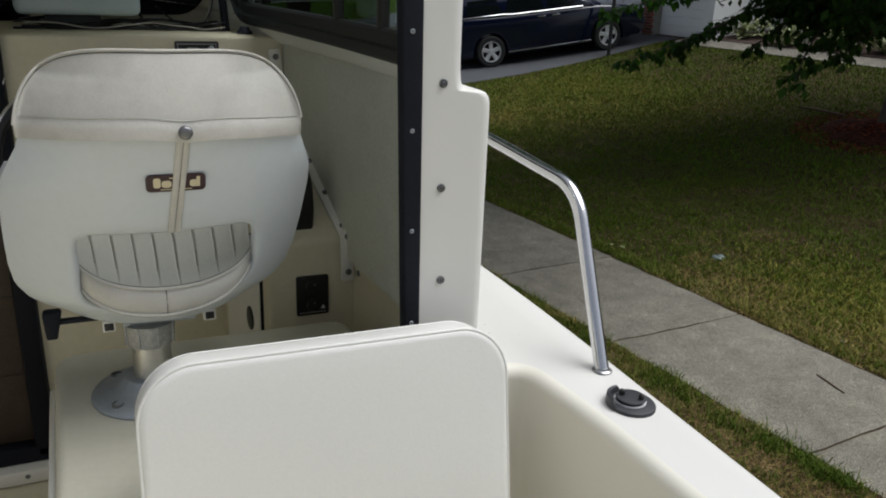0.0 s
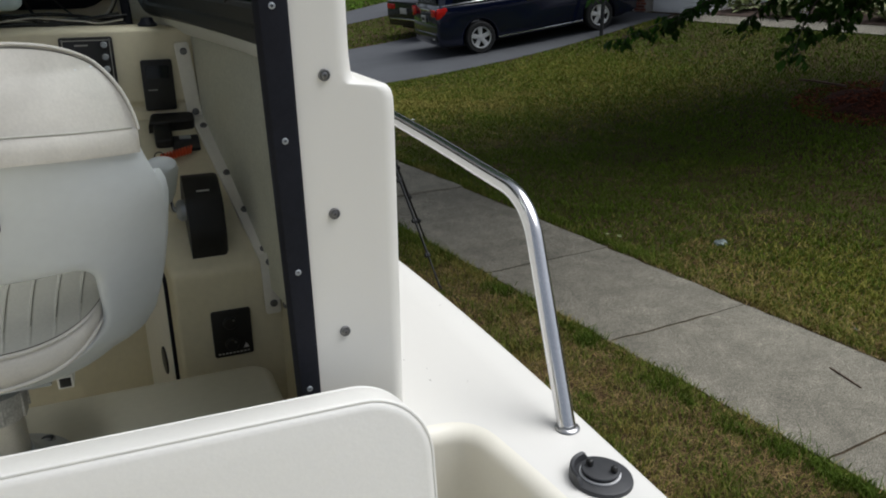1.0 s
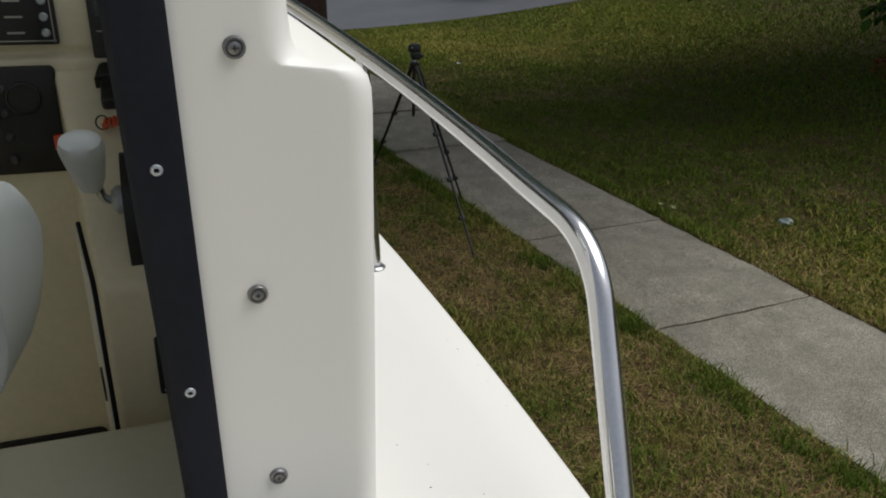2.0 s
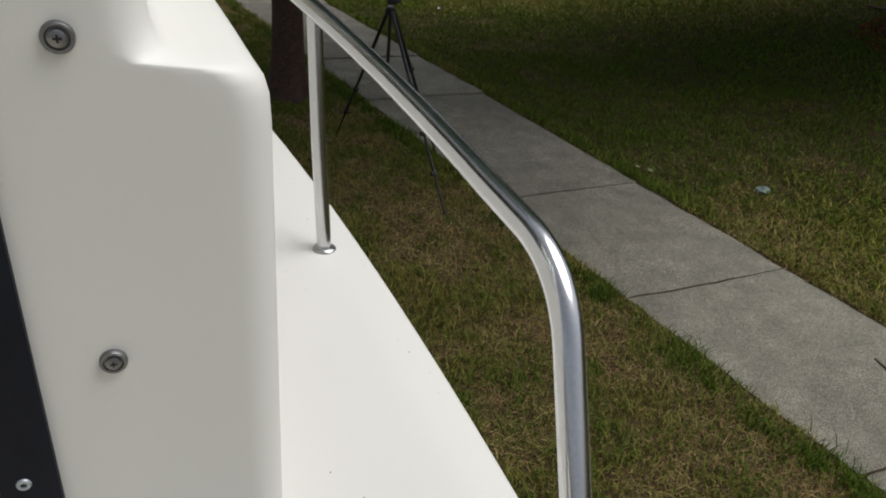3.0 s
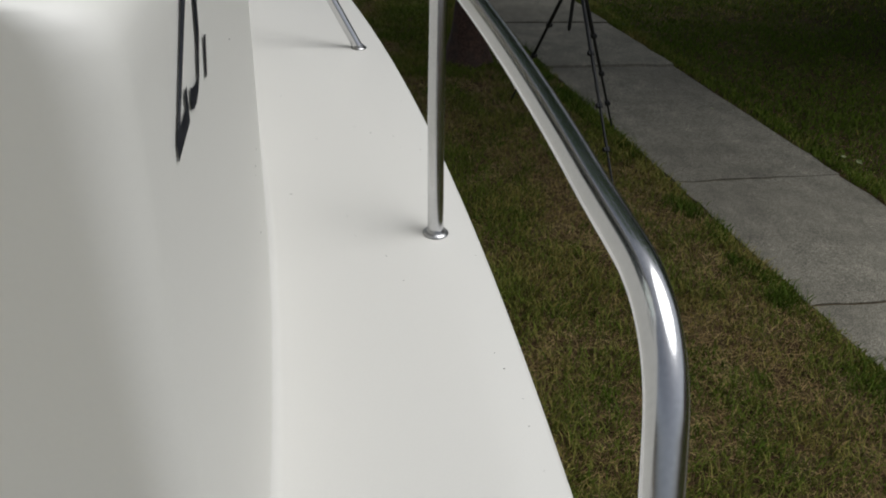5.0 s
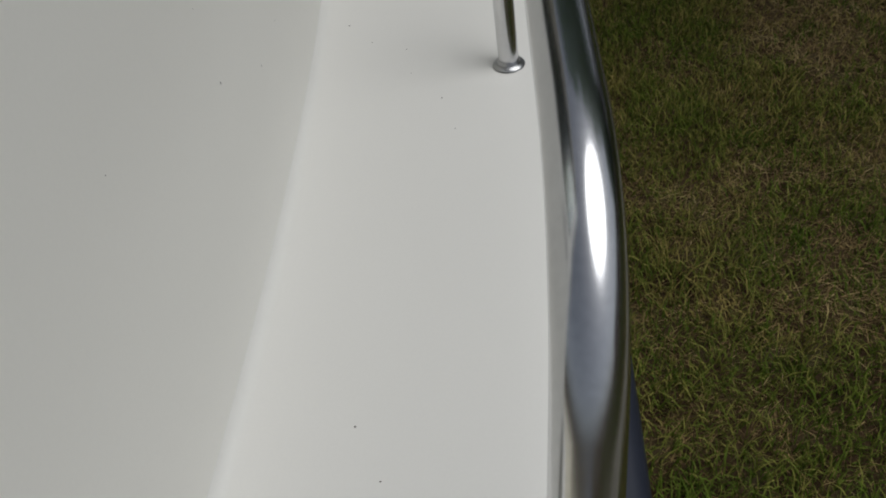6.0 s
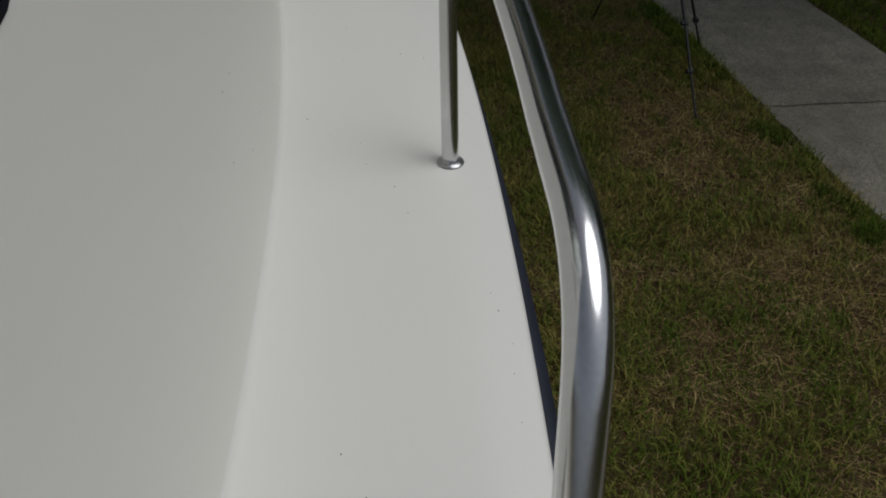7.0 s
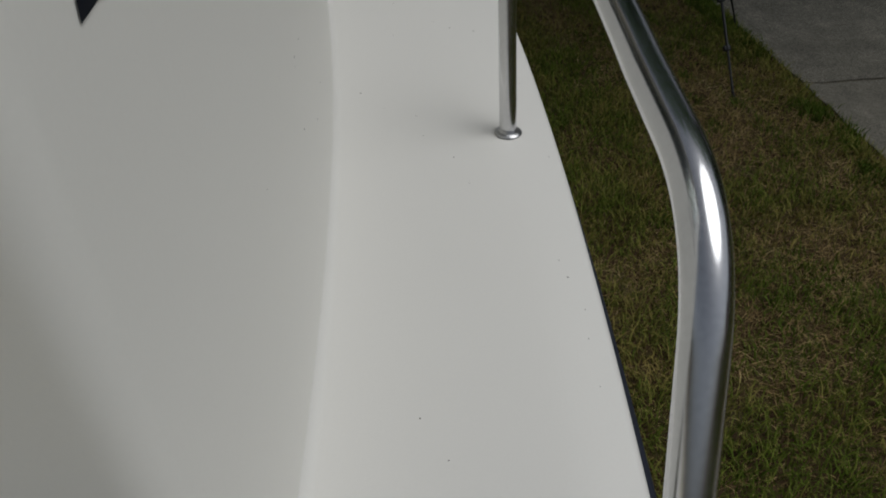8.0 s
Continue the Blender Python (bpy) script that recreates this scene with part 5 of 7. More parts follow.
    part("hub", cyl(0.030, 0.34, (0, 0, 0.045), seg=24), CHROME, t)

    # pale housing and wiring on the dash
    t = thing("display_unit", "pale plastic back of a display unit on the dash", "display", (-0.636, 1.40, 2.211))
    part("housing", box((0.35, 0.12, 0.24), (0, 0, 0.166), 0.022, 4), PALEBLUE, t)
    part("bracket", box((0.16, 0.05, 0.06), (-0.02, 0.03, 0.026), 0.006), BLACK, t)
    rng = random.Random(11)
    for k in range(7):
        c = thing("cable", "loose cable lying along the dash", "cable", (-0.45, 1.38, 2.211), group="dash cables")
        y0 = rng.uniform(-0.06, 0.18)
        ps = [(-0.35 + 0.06 * i + rng.uniform(-0.02, 0.02), y0 + rng.uniform(-0.03, 0.03), 0.006 + 0.022 * abs(math.sin(i * 0.6 + k)) * (k % 3 != 0)) for i in range(11)]
        part("wire", tube(smooth_path(ps, 0.03, 4), 0.0022 if k == 1 else rng.choice((0.0035, 0.005, 0.003)), 7), GREYWIRE if k == 1 else BLACK, c)
    for label, path, r, m in (
            ("pale cable looping up the windscreen pillar", ((-0.44, 0, 0.004), (-0.415, 0, 0.030), (-0.368, 0, 0.016), (-0.303, 0, 0.003), (-0.255, 0, 0.012), (-0.227, 0, 0.056), (-0.203, 0, 0.30)), 0.0034, PALEWIRE),
            ("pale cable lying along the dash", ((-0.66, -0.02, 0.005), (-0.60, 0.01, 0.010), (-0.52, 0.0, 0.005), (-0.45, -0.01, 0.004), (-0.417, 0, 0.028), (-0.40, 0.02, 0.004)), 0.0034, PALEWIRE),
            ("black cable hanging from the display", ((-0.47, -0.02, 0.07), (-0.452, 0, 0.03), (-0.440, 0.01, 0.004), (-0.43, 0.05, 0.004)), 0.0045, BLACK),
            ("black cable drooping below the windscreen", ((-0.395, 0.13, 0.06), (-0.372, 0.08, 0.035), (-0.330, 0.03, 0.006), (-0.27, 0.0, 0.004)), 0.003, BLACK),
            ("black cable beside the pillar", ((-0.30, 0.0, 0.004), (-0.245, 0.02, 0.010), (-0.215, 0.03, 0.06), (-0.195, 0.05, 0.32)), 0.0028, BLACK)):
        t = thing("cable", label, "cable", (0, 1.58, 2.212), group="dash cables")
        part("wire", tube(smooth_path(path, 0.03, 5), r, 8), m, t)
    t = thing("cable", "thick black cable rising from the dash corner", "cable", (-0.20, 1.40, 2.211), group="dash cables")
    part("wire", tube(smooth_path([(0.0, 0.0, 0.0), (-0.01, 0.03, 0.2), (-0.03, 0.14, 0.56)], 0.1), 0.013, 10), RUBBER, t)
    t = thing("dash_knob", "small dark cap on the dash corner", "knob", (-0.155, 1.30, 2.211))
    part("base", lathe([(0.0, 0.0), (0.024, 0.0), (0.026, 0.006), (0.018, 0.014), (0.014, 0.024), (0, 0.025)], 20), NAVYRUB, t)

    # letters of the hull graphic, drawn as plain slanted shapes on the cabin side
    t = thing("side_graphic", "dark navy slanted graphic on the cabin side", "graphic", (0.07, 0.25, 2.05))
    def on_side(y, z):
        return Vector((cabin_x(y) + 0.0002, y, z))
    for poly in ([(0.079, 2.118), (0.081, 2.128), (0.085, 2.1315), (0.145, 2.185), (0.163, 2.185), (0.094, 2.1304), (0.114, 2.1311), (0.116, 2.1394), (0.124, 2.1399), (0.123, 2.1336), (0.121, 2.1213)],
                 [(0.134, 2.1350), (0.128, 2.1252), (0.139, 2.1213), (0.149, 2.1208), (0.160, 2.1238), (0.168, 2.1288), (0.186, 2.150), (0.192, 2.175), (0.180, 2.175), (0.174, 2.151), (0.160, 2.1308), (0.150, 2.1308), (0.1405, 2.1325)],
                 [(0.191, 2.1195), (0.199, 2.1188), (0.212, 2.140), (0.202, 2.142)]):
        bm = bmesh.new()
        bm.faces.new([bm.verts.new(on_side(y, z)) for y, z in poly])
        bmesh.ops.solidify(bm, geom=bm.faces[:], thickness=0.0008)
        ob = part("stroke", bm, NAVYRUB, t)
        ob.matrix_parent_inverse = Matrix.Translation((-0.07, -0.25, -2.05))


# ---- street furniture, vehicles ----
def build_tripod():
    at = Vector((1.68, 4.95, 0.0))
    t = thing("tripod", "black telescopic camera tripod standing in the grass verge", "tripod", at)
    feet = [Vector((1.868, 4.04, 0.0)) - at, Vector((2.163, 5.064, 0.0)) - at, Vector((1.49, 5.69, 0.0)) - at]
    top = Vector((0.0, 0.0, 1.18))
    for f in feet:
        leg = None
        out = Vector((f.x, f.y, 0)).normalized()
        a = top + out * 0.032 + Vector((0, 0, -0.015))
        d = (f - a).normalized()
        for s0, s1, r in ((0.0, 0.36, 0.0135), (0.35, 0.60, 0.0112), (0.59, 0.80, 0.0092), (0.79, 1.0, 0.0074)):
            bm = tube([a + (f - a) * s0, a + (f - a) * s1], r, 10)
            if leg is None:
                leg = part("leg", bm, BLACK, t)
            else:
                part("leg_section", bm, BLACK, leg)
        side = d.cross(Vector((0, 0, 1))).normalized()
        for s0 in (0.36, 0.60, 0.80):
            p = a + (f - a) * s0
            part("leg_clamp", cyl(0.0185, 0.034, seg=12, m=look(p, p + d), bevel=0.003), BLACK, leg)
            m = look(p, p + d)
            part("clamp_lever", box((0.012, 0.030, 0.030), (0.020, 0.0, 0.0), 0.004, m=m), BLACK, leg)
        part("foot", cyl(0.011, 0.03, seg=10, r2=0.008, m=look(f - d * 0.012, f + d)), RUBBER, leg)
        part("leg_hinge", box((0.030, 0.020, 0.045), bevel=0.005, m=look(a + d * 0.012, a + d)), BLACK, t)
    part("hub", lathe([(0.0, -0.03), (0.030, -0.03), (0.036, -0.015), (0.036, 0.012), (0.024, 0.022), (0.0, 0.022)], 20, m=Matrix.Translation(top)), BLACK, t)
    part("centre_post", cyl(0.0125, 0.40, (top.x, top.y, top.z - 0.16), seg=14), BLACK, t)
    part("post_hook", cyl(0.009, 0.03, (top.x, top.y, top.z - 0.375), seg=10, r2=0.014), BLACK, t)
    part("neck_collar", cyl(0.017, 0.020, (top.x, top.y, top.z + 0.030), seg=16, bevel=0.003), ALU, t, "bright metal collar below the head")
    head = part("head", box((0.070, 0.060, 0.060), (top.x + 0.010, top.y, top.z + 0.068), 0.014, 3), BLACK, t)
    part("knob", cyl(0.013, 0.030, m=Matrix.Translation((top.x + 0.055, top.y, top.z + 0.062)) @ Matrix.Rotation(radians(90), 4, 'Y'), seg=12, bevel=0.003), BLACK, head)
    part("clamp_plate", box((0.085, 0.050, 0.050), (top.x - 0.002, top.y, top.z + 0.118), 0.008, 2), BLACK, head)
    part("quick_plate", box((0.060, 0.045, 0.010), (top.x + 0.002, top.y, top.z + 0.146), 0.003), DARKGREY, head)
    part("plate_screw", cyl(0.005, 0.004, m=Matrix.Translation((top.x - 0.028, top.y - 0.0255, top.z + 0.128)) @ AFT, seg=10), ALU, head)


def wheel(parent, x, y, r, side, name="wheel"):
    """A wheel on its hub at (x, y, r); side +1 faces +y of the car."""
    rot = Matrix.Translation((x, y, r)) @ Matrix.Rotation(radians(-90 * side), 4, 'X')
    w = part(name, lathe([(r * 0.66, -0.11), (r * 0.93, -0.11), (r, -0.07), (r, 0.07), (r * 0.93, 0.11), (r * 0.68, 0.105), (r * 0.66, 0.06)], 40, m=rot), TYRE, parent)
    part("rim", lathe([(r * 0.67, 0.095), (r * 0.64, 0.105), (r * 0.60, 0.06), (r * 0.58, 0.0), (0, 0.0)], 40, m=rot), BLACK, w)
    part("rim_lip", lathe([(r * 0.685, 0.09), (r * 0.67, 0.108), (r * 0.62, 0.104), (r * 0.60, 0.07)], 40, m=rot), RIM, w)
    for k in range(5):
        q = 2 * math.pi * k / 5 + 0.3
        m = rot @ Matrix.Rotation(q, 4, 'Z')
        part("spoke", slab([(0.03, -0.045), (r * 0.63, -0.055), (r * 0.63, 0.055), (0.03, 0.045)], 0.03, 0.012, m=m @ Matrix.Translation((0, 0, 0.055))), RIM, w)
    part("hub_cap", lathe([(0.075, 0.06), (0.07, 0.095), (0.03, 0.1), (0, 0.1)], 20, m=rot), RIM, w)
    return w


def car_body_bm(length, belt, sill, r, axles, width, nose, tail, arch=1.16):
    """Lower body: side outline with wheel arches, extruded and rounded."""
    pts = []
    x0, x1 = -length / 2, length / 2
    for ax in axles:
        pts.append((ax - r * arch, sill))
        for k in range(1, 12):
            q = math.pi - math.pi * k / 12
            pts.append((ax + r * arch * math.cos(q), max(sill, r + r * arch * math.sin(q) * 0.98)))
        pts.append((ax + r * arch, sill))
    out = [(x0 + 0.10, sill + 0.05)] + pts + [(x1 - 0.15, sill + 0.04)] + nose + tail
    bm = slab(out, width / 2 - 0.0, 0.07, 4)
    return bm


def build_van():
    rear = Vector((7.86, 15.80, 0))
    front = Vector((11.0, 15.52, 0))
    zr, zf = rise(dist_across(rear.x, rear.y)) + 0.012, rise(dist_across(front.x, front.y)) + 0.012
    fwd = Vector((front.x - rear.x, front.y - rear.y, zf - zr)).normalized()
    left = Vector((0, 0, 1)).cross(fwd).normalized()
    up = fwd.cross(left)
    base = Matrix((fwd, left, up)).transposed().to_4x4()
    mid = (Vector((rear.x, rear.y, zr)) + Vector((front.x, front.y, zf))) / 2
    base.translation = mid + left * 0.97          # near side wheels stand on the fitted line
    van = thing("minivan", "dark blue minivan with alloy wheels parked on the driveway", "minivan")
    van.matrix_basis = base
    W, r, ax = 1.99, 0.36, (-1.545, 1.545)
    nose = [(2.58, 0.35), (2.62, 0.62), (2.50, 0.88), (2.1, 1.02), (1.35, 1.10)]
    tail = [(0.6, 1.12), (-0.9, 1.13), (-1.7, 1.16), (-2.42, 1.20), (-2.52, 1.05), (-2.58, 0.62), (-2.55, 0.34)]
    half = car_body_bm(5.16, 1.1, 0.24, r, ax, W, nose, tail)
    # outline lies in xy; stand it up, near side towards -y
    bmesh.ops.transform(half, matrix=Matrix(((1, 0, 0, 0), (0, 0, -1, 0), (0, 1, 0, 0), (0, 0, 0, 1))), verts=half.verts)
    geo = bmesh.ops.duplicate(half, geom=half.verts[:] + half.edges[:] + half.faces[:])["geom"]
    for v in [g for g in geo if isinstance(g, bmesh.types.BMVert)]:
        v.co.y = -v.co.y
    bmesh.ops.recalc_face_normals(half, faces=half.faces)
    for v in half.verts:                            # waist crease and tuck-in
        k = (v.co.z - 0.72) / 0.5
        v.co.y *= 1 - 0.035 * k * k
    body = part("body", half, VANBLUE, van, "dark blue painted body", smooth=35)
    # greenhouse
    bm = bmesh.new()
    low = [(-2.40, 1.16), (1.45, 1.08)]
    rows = []
    for z, x0, x1, w in ((1.10, -2.44, 1.62, 0.955), (1.22, -2.42, 1.38, 0.945), (1.45, -2.34, 0.98, 0.90), (1.62, -2.22, 0.66, 0.84), (1.72, -2.0, 0.35, 0.74), (1.75, -1.6, 0.1, 0.5)):
        rows.append([Vector(p) for p in ((x0, -w * 0.9, z), (x0 + 0.12, -w, z), (x1 - 0.4, -w, z), (x1 - 0.1, -w * 0.85, z), (x1, -w * 0.4, z), (x1, w * 0.4, z), (x1 - 0.1, w * 0.85, z), (x1 - 0.4, w, z), (x0 + 0.12, w, z), (x0, w * 0.9, z))])
    vs = grid_faces(bm, rows, True)
    bm.faces.new(vs[-1])
    bmesh.ops.recalc_face_normals(bm, faces=bm.faces)
    part("roof", bm, VANBLUE, van, smooth=30)
    for x0, x1, zt in ((-2.12, -1.18, 1.55), (-1.10, -0.12, 1.57), (-0.05, 0.72, 1.56)):
        for sgn in (-1, 1):
            pts = [(x0, 1.205, 0.953), (x1, 1.185, 0.955), (x1 - 0.12, zt, 0.872), (x0 + 0.1, zt, 0.872)]
            bm = bmesh.new()
            bm.faces.new([bm.verts.new((x, sgn * (w + 0.004), z)) for x, z, w in pts])
            bmesh.ops.solidify(bm, geom=bm.faces[:], thickness=0.006)
            bmesh.ops.recalc_face_normals(bm, faces=bm.faces)
            part("side_window", bm, DARKPANE, van, smooth=0)
    bm = bmesh.new()
    bm.faces.new([bm.verts.new(p) for p in ((-2.450, -0.72, 1.25), (-2.450, 0.72, 1.25), (-2.30, 0.64, 1.58), (-2.30, -0.64, 1.58))])
    bmesh.ops.solidify(bm, geom=bm.faces[:], thickness=0.02)
    part("rear_window", bm, DARKPANE, van, smooth=0)
    for sgn in (-1, 1):
        part("chrome_strip", tube([(-2.46, sgn * 0.80, 1.185), (-2.36, sgn * 0.945, 1.185), (-1.2, sgn * 0.968, 1.178), (-0.9, sgn * 0.97, 1.150), (0.9, sgn * 0.968, 1.135)], 0.011, 6), CHROME, van)
        bm = slab([(-2.56, 0.93), (-2.47, 0.92), (-2.36, 0.99), (-2.26, 1.10), (-2.30, 1.15), (-2.52, 1.14)], 0.05, 0.015)
        bmesh.ops.transform(bm, matrix=Matrix(((1, 0, 0, 0), (0, 0, sgn, sgn * 0.935), (0, 1, 0, 0), (0, 0, 0, 1))), verts=bm.verts)
        bmesh.ops.recalc_face_normals(bm, faces=bm.faces)
        part("tail_lamp", bm, REDLENS, van)
        part("tail_lamp_inner", box((0.04, 0.28, 0.16), (-2.56, sgn * 0.78, 1.05), 0.015), REDLENS, van)
        part("reflector", box((0.03, 0.16, 0.05), (-2.585, sgn * 0.70, 0.47), 0.01), PLATE, van)
        for x in (0.05, 0.42):
            part("door_handle", box((0.20, 0.02, 0.03), (x - 0.25, sgn * 0.995, 1.02 - 0.0 * x), 0.008), CHROME, van)
        for x in ax:
            wheel(van, x, sgn * 0.90, r, sgn)
        part("sill_strip", box((2.2, 0.02, 0.03), (0.0, sgn * 0.975, 0.30), 0.006), CHROME, van)
    part("number_plate", box((0.02, 0.32, 0.16), (-2.575, 0.0, 0.90), 0.004), PLATE, van)
    bm = bmesh.new()
    for k in range(6):
        box((0.004, 0.03, 0.07), (-2.587, -0.11 + 0.044 * k, 0.90), bm=bm)
    part("plate_bars", bm, DARKGREY, van)
    part("tailgate_strip", box((0.03, 1.0, 0.05), (-2.545, 0, 1.10), 0.01), CHROME, van)
    part("bumper", box((0.2, 1.80, 0.22), (-2.50, 0, 0.50), 0.05, 3), CARBLACK, van)
    part("underbody", box((4.6, 1.5, 0.12), (0, 0, 0.26), 0.03), BLACK, van)


def build_sedan():
    p = on_ground(5.9, 13.45)
    q = on_ground(8.9, 13.55)
    fwd = (q - p).normalized()
    left = Vector((0, 0, 1)).cross(fwd).normalized()
    m = Matrix((fwd, left, fwd.cross(left))).transposed().to_4x4()
    m.translation = p + fwd * 4.1 + left * 1.05 + Vector((0, 0, 0.012))
    car = thing("sedan", "black sedan parked beyond the minivan", "car")
    car.matrix_basis = m
    r, ax = 0.33, (-1.38, 1.38)
    nose = [(2.36, 0.35), (2.40, 0.55), (2.2, 0.78), (1.1, 0.92)]
    tail = [(-1.5, 0.98), (-2.25, 1.02), (-2.38, 0.95), (-2.42, 0.6), (-2.38, 0.32)]
    half = car_body_bm(4.8, 1.0, 0.24, r, ax, 1.82, nose, tail)
    bmesh.ops.transform(half, matrix=Matrix(((1, 0, 0, 0), (0, 0, -1, 0), (0, 1, 0, 0), (0, 0, 0, 1))), verts=half.verts)
    geo = bmesh.ops.duplicate(half, geom=half.verts[:] + half.edges[:] + half.faces[:])["geom"]
    for v in [g for g in geo if isinstance(g, bmesh.types.BMVert)]:
        v.co.y = -v.co.y
    bmesh.ops.recalc_face_normals(half, faces=half.faces)
    part("body", half, CARBLACK, car, smooth=35)
    bm = bmesh.new()
    rows = []
    for z, x0, x1, w in ((0.90, -2.0, 1.25, 0.86), (1.1, -1.75, 0.85, 0.80), (1.36, -1.1, 0.2, 0.66), (1.44, -0.7, -0.05, 0.5)):
        rows.append([Vector(t) for t in ((x0, -w, z), (x1, -w, z), (x1 + 0.1, 0, z), (x1, w, z), (x0, w, z), (x0 - 0.06, 0, z))])
    vs = grid_faces(bm, rows, True)
    bm.faces.new(vs[-1])
    bmesh.ops.recalc_face_normals(bm, faces=bm.faces)
    part("cabin", bm, DARKPANE, car, smooth=30)
    for sgn in (-1, 1):
        part("tail_lamp", box((0.10, 0.42, 0.15), (-2.36, sgn * 0.66, 0.82), 0.03), REDLENS, car)
        for x in ax:
            wheel(car, x, sgn * 0.81, r, sgn)
    part("number_plate", box((0.02, 0.32, 0.15), (-2.42, 0.0, 0.72), 0.004), PLATE, car)
    part("bumper_strip", box((0.04, 1.5, 0.04), (-2.42, 0, 0.50), 0.01), CHROME, car)
    part("underbody", box((4.2, 1.4, 0.12), (0, 0, 0.25), 0.03), BLACK, car)


def build_house():
    h = thing("house", "house with a white garage door, brick pier and dark shaded front", "house", on_ground(12.5, 10))
    inv = Matrix.Translation(-on_ground(12.5, 10))
    rot = Matrix.Rotation(math.atan2(NY, NX), 4, 'Z')

    def place(d, s, z):
        x, y = plan(d, s)
        return Matrix.Translation((x, y, z)) @ rot

    def hp(name, bm, material, m, label="", parent=None):
        o = part(name, bm, material, parent or h, label, m=m if parent is None else None)
        if parent is None:
            o.matrix_parent_inverse = inv
        return o
    zb = 1.0
    hp("garage_wall", box((0.3, 9.5, 2.7), (0.25, 0, 1.35)), SIDING, place(12.5, 13.45, zb))
    hp("main_wall", box((0.3, 24, 2.9), (0.25, 0, 1.45)), BRICK, place(16.4, -3.2, zb + 0.3))
    hp("side_wall", box((4.2, 0.3, 2.7), (2.2, 0, 1.35)), SIDING, place(12.4, 8.75, zb))
    hp("garage_roof", box((7.5, 9.8, 0.25), (3.6, 0, 3.0), 0.02, m=Matrix.Rotation(radians(-14), 4, 'Y')), ROOF, place(12.3, 13.4, zb - 0.2))
    hp("main_roof", box((8.5, 24.4, 0.25), (4.2, 0, 3.2), 0.02, m=Matrix.Rotation(radians(-14), 4, 'Y')), ROOF, place(15.9, -3.2, zb + 0.2))
    # garage door of four panels high
    for g, s in enumerate((11.75,)):
        door = hp("garage_door", box((0.05, 2.7, 2.3), (0.07, 0, 1.15)), SIDING, place(12.5, s, zb), "white panelled garage door")
        for i in range(4):
            for j in range(4):
                o = part("panel", box((0.03, 0.56, 0.46), (0.035, -0.99 + 0.66 * j, 0.30 + 0.56 * i), 0.012), SIDING, door)
    # white siding boards beside the door
    for i in range(12):
        o = part("board", box((0.03, 1.62, 0.205), (0.092, 0, 0.11 + 0.21 * i), 0.006, 1, m=Matrix.Rotation(radians(0.0), 4, 'Y')), SIDING, h, m=place(12.5, 9.52, zb))
        o.matrix_parent_inverse = inv
    pier = hp("brick_pier", box((0.30, 0.42, 2.65), (0.05, 0, 1.325)), MORTAR, place(12.45, 10.6, zb), "red brick pier")
    bmk = mesh_of("brick", box((0.012, 0.195, 0.062), (0, 0, 0), 0.003, 1), BRICK)
    for i in range(34):
        for j in range(2):
            o = new("brick", bmk)
            o.parent = pier
            o.location = (-0.106, -0.105 + 0.21 * j + (0.05 if i % 2 else -0.0) * (1 if j == 0 else -1), 0.05 + 0.075 * i)
    for s in (3.5, -2.0, -7.0):
        w = hp("window", box((0.06, 1.5, 1.4), (0.07, 0, 1.9), 0.01), SIDING, place(16.4, s, zb + 0.3))
        part("pane", box((0.03, 0.64, 1.24), (0.03, -0.35, 1.9)), DARKPANE, w)
        part("pane", box((0.03, 0.64, 1.24), (0.03, 0.35, 1.9)), DARKPANE, w)
    # a short white railing at the path
    r = thing("porch_railing", "short white porch railing beside the path", "railing", on_ground(12.9, 6.3))
    for k in range(5):
        part("baluster", box((0.03, 0.03, 0.5), (0.0, -0.2 + 0.1 * k, 0.25), 0.004), SIDING, r)
    part("top_rail", box((0.05, 0.5, 0.04), (0, 0, 0.52), 0.006), SIDING, r)


def leaf_cloud(bm, centres, n, size, rng, droop=0.6, spread=None):
    """Small folded leaves round centres; each leaf is an island."""
    for c, rad in centres:
        for _ in range(n):
            v = Vector((rng.gauss(0, 1), rng.gauss(0, 1), rng.gauss(0, 0.8)))
            p = c + v.normalized() * rad * rng.random() ** 0.5
            s = size * rng.uniform(0.6, 1.25)
            q = rng.uniform(0, 2 * math.pi)
            d = Vector((math.cos(q), math.sin(q), -droop * rng.uniform(0.2, 1.6))).normalized()
            w = d.cross(Vector((rng.uniform(-0.5, 0.5), rng.uniform(-0.5, 0.5), 1))).normalized()
            nn = w.cross(d)
            b0 = bm.verts.new(p)
            t0 = bm.verts.new(p + d * s)
            m0 = bm.verts.new(p + d * s * 0.48 - nn * s * 0.05)
            l0 = bm.verts.new(p + d * s * 0.45 + w * s * 0.27 + nn * s * 0.06)
            r0 = bm.verts.new(p + d * s * 0.45 - w * s * 0.27 + nn * s * 0.06)
            bm.faces.new((b0, m0, l0))
            bm.faces.new((m0, t0, l0))
            bm.faces.new((b0, r0, m0))
            bm.faces.new((m0, r0, t0))


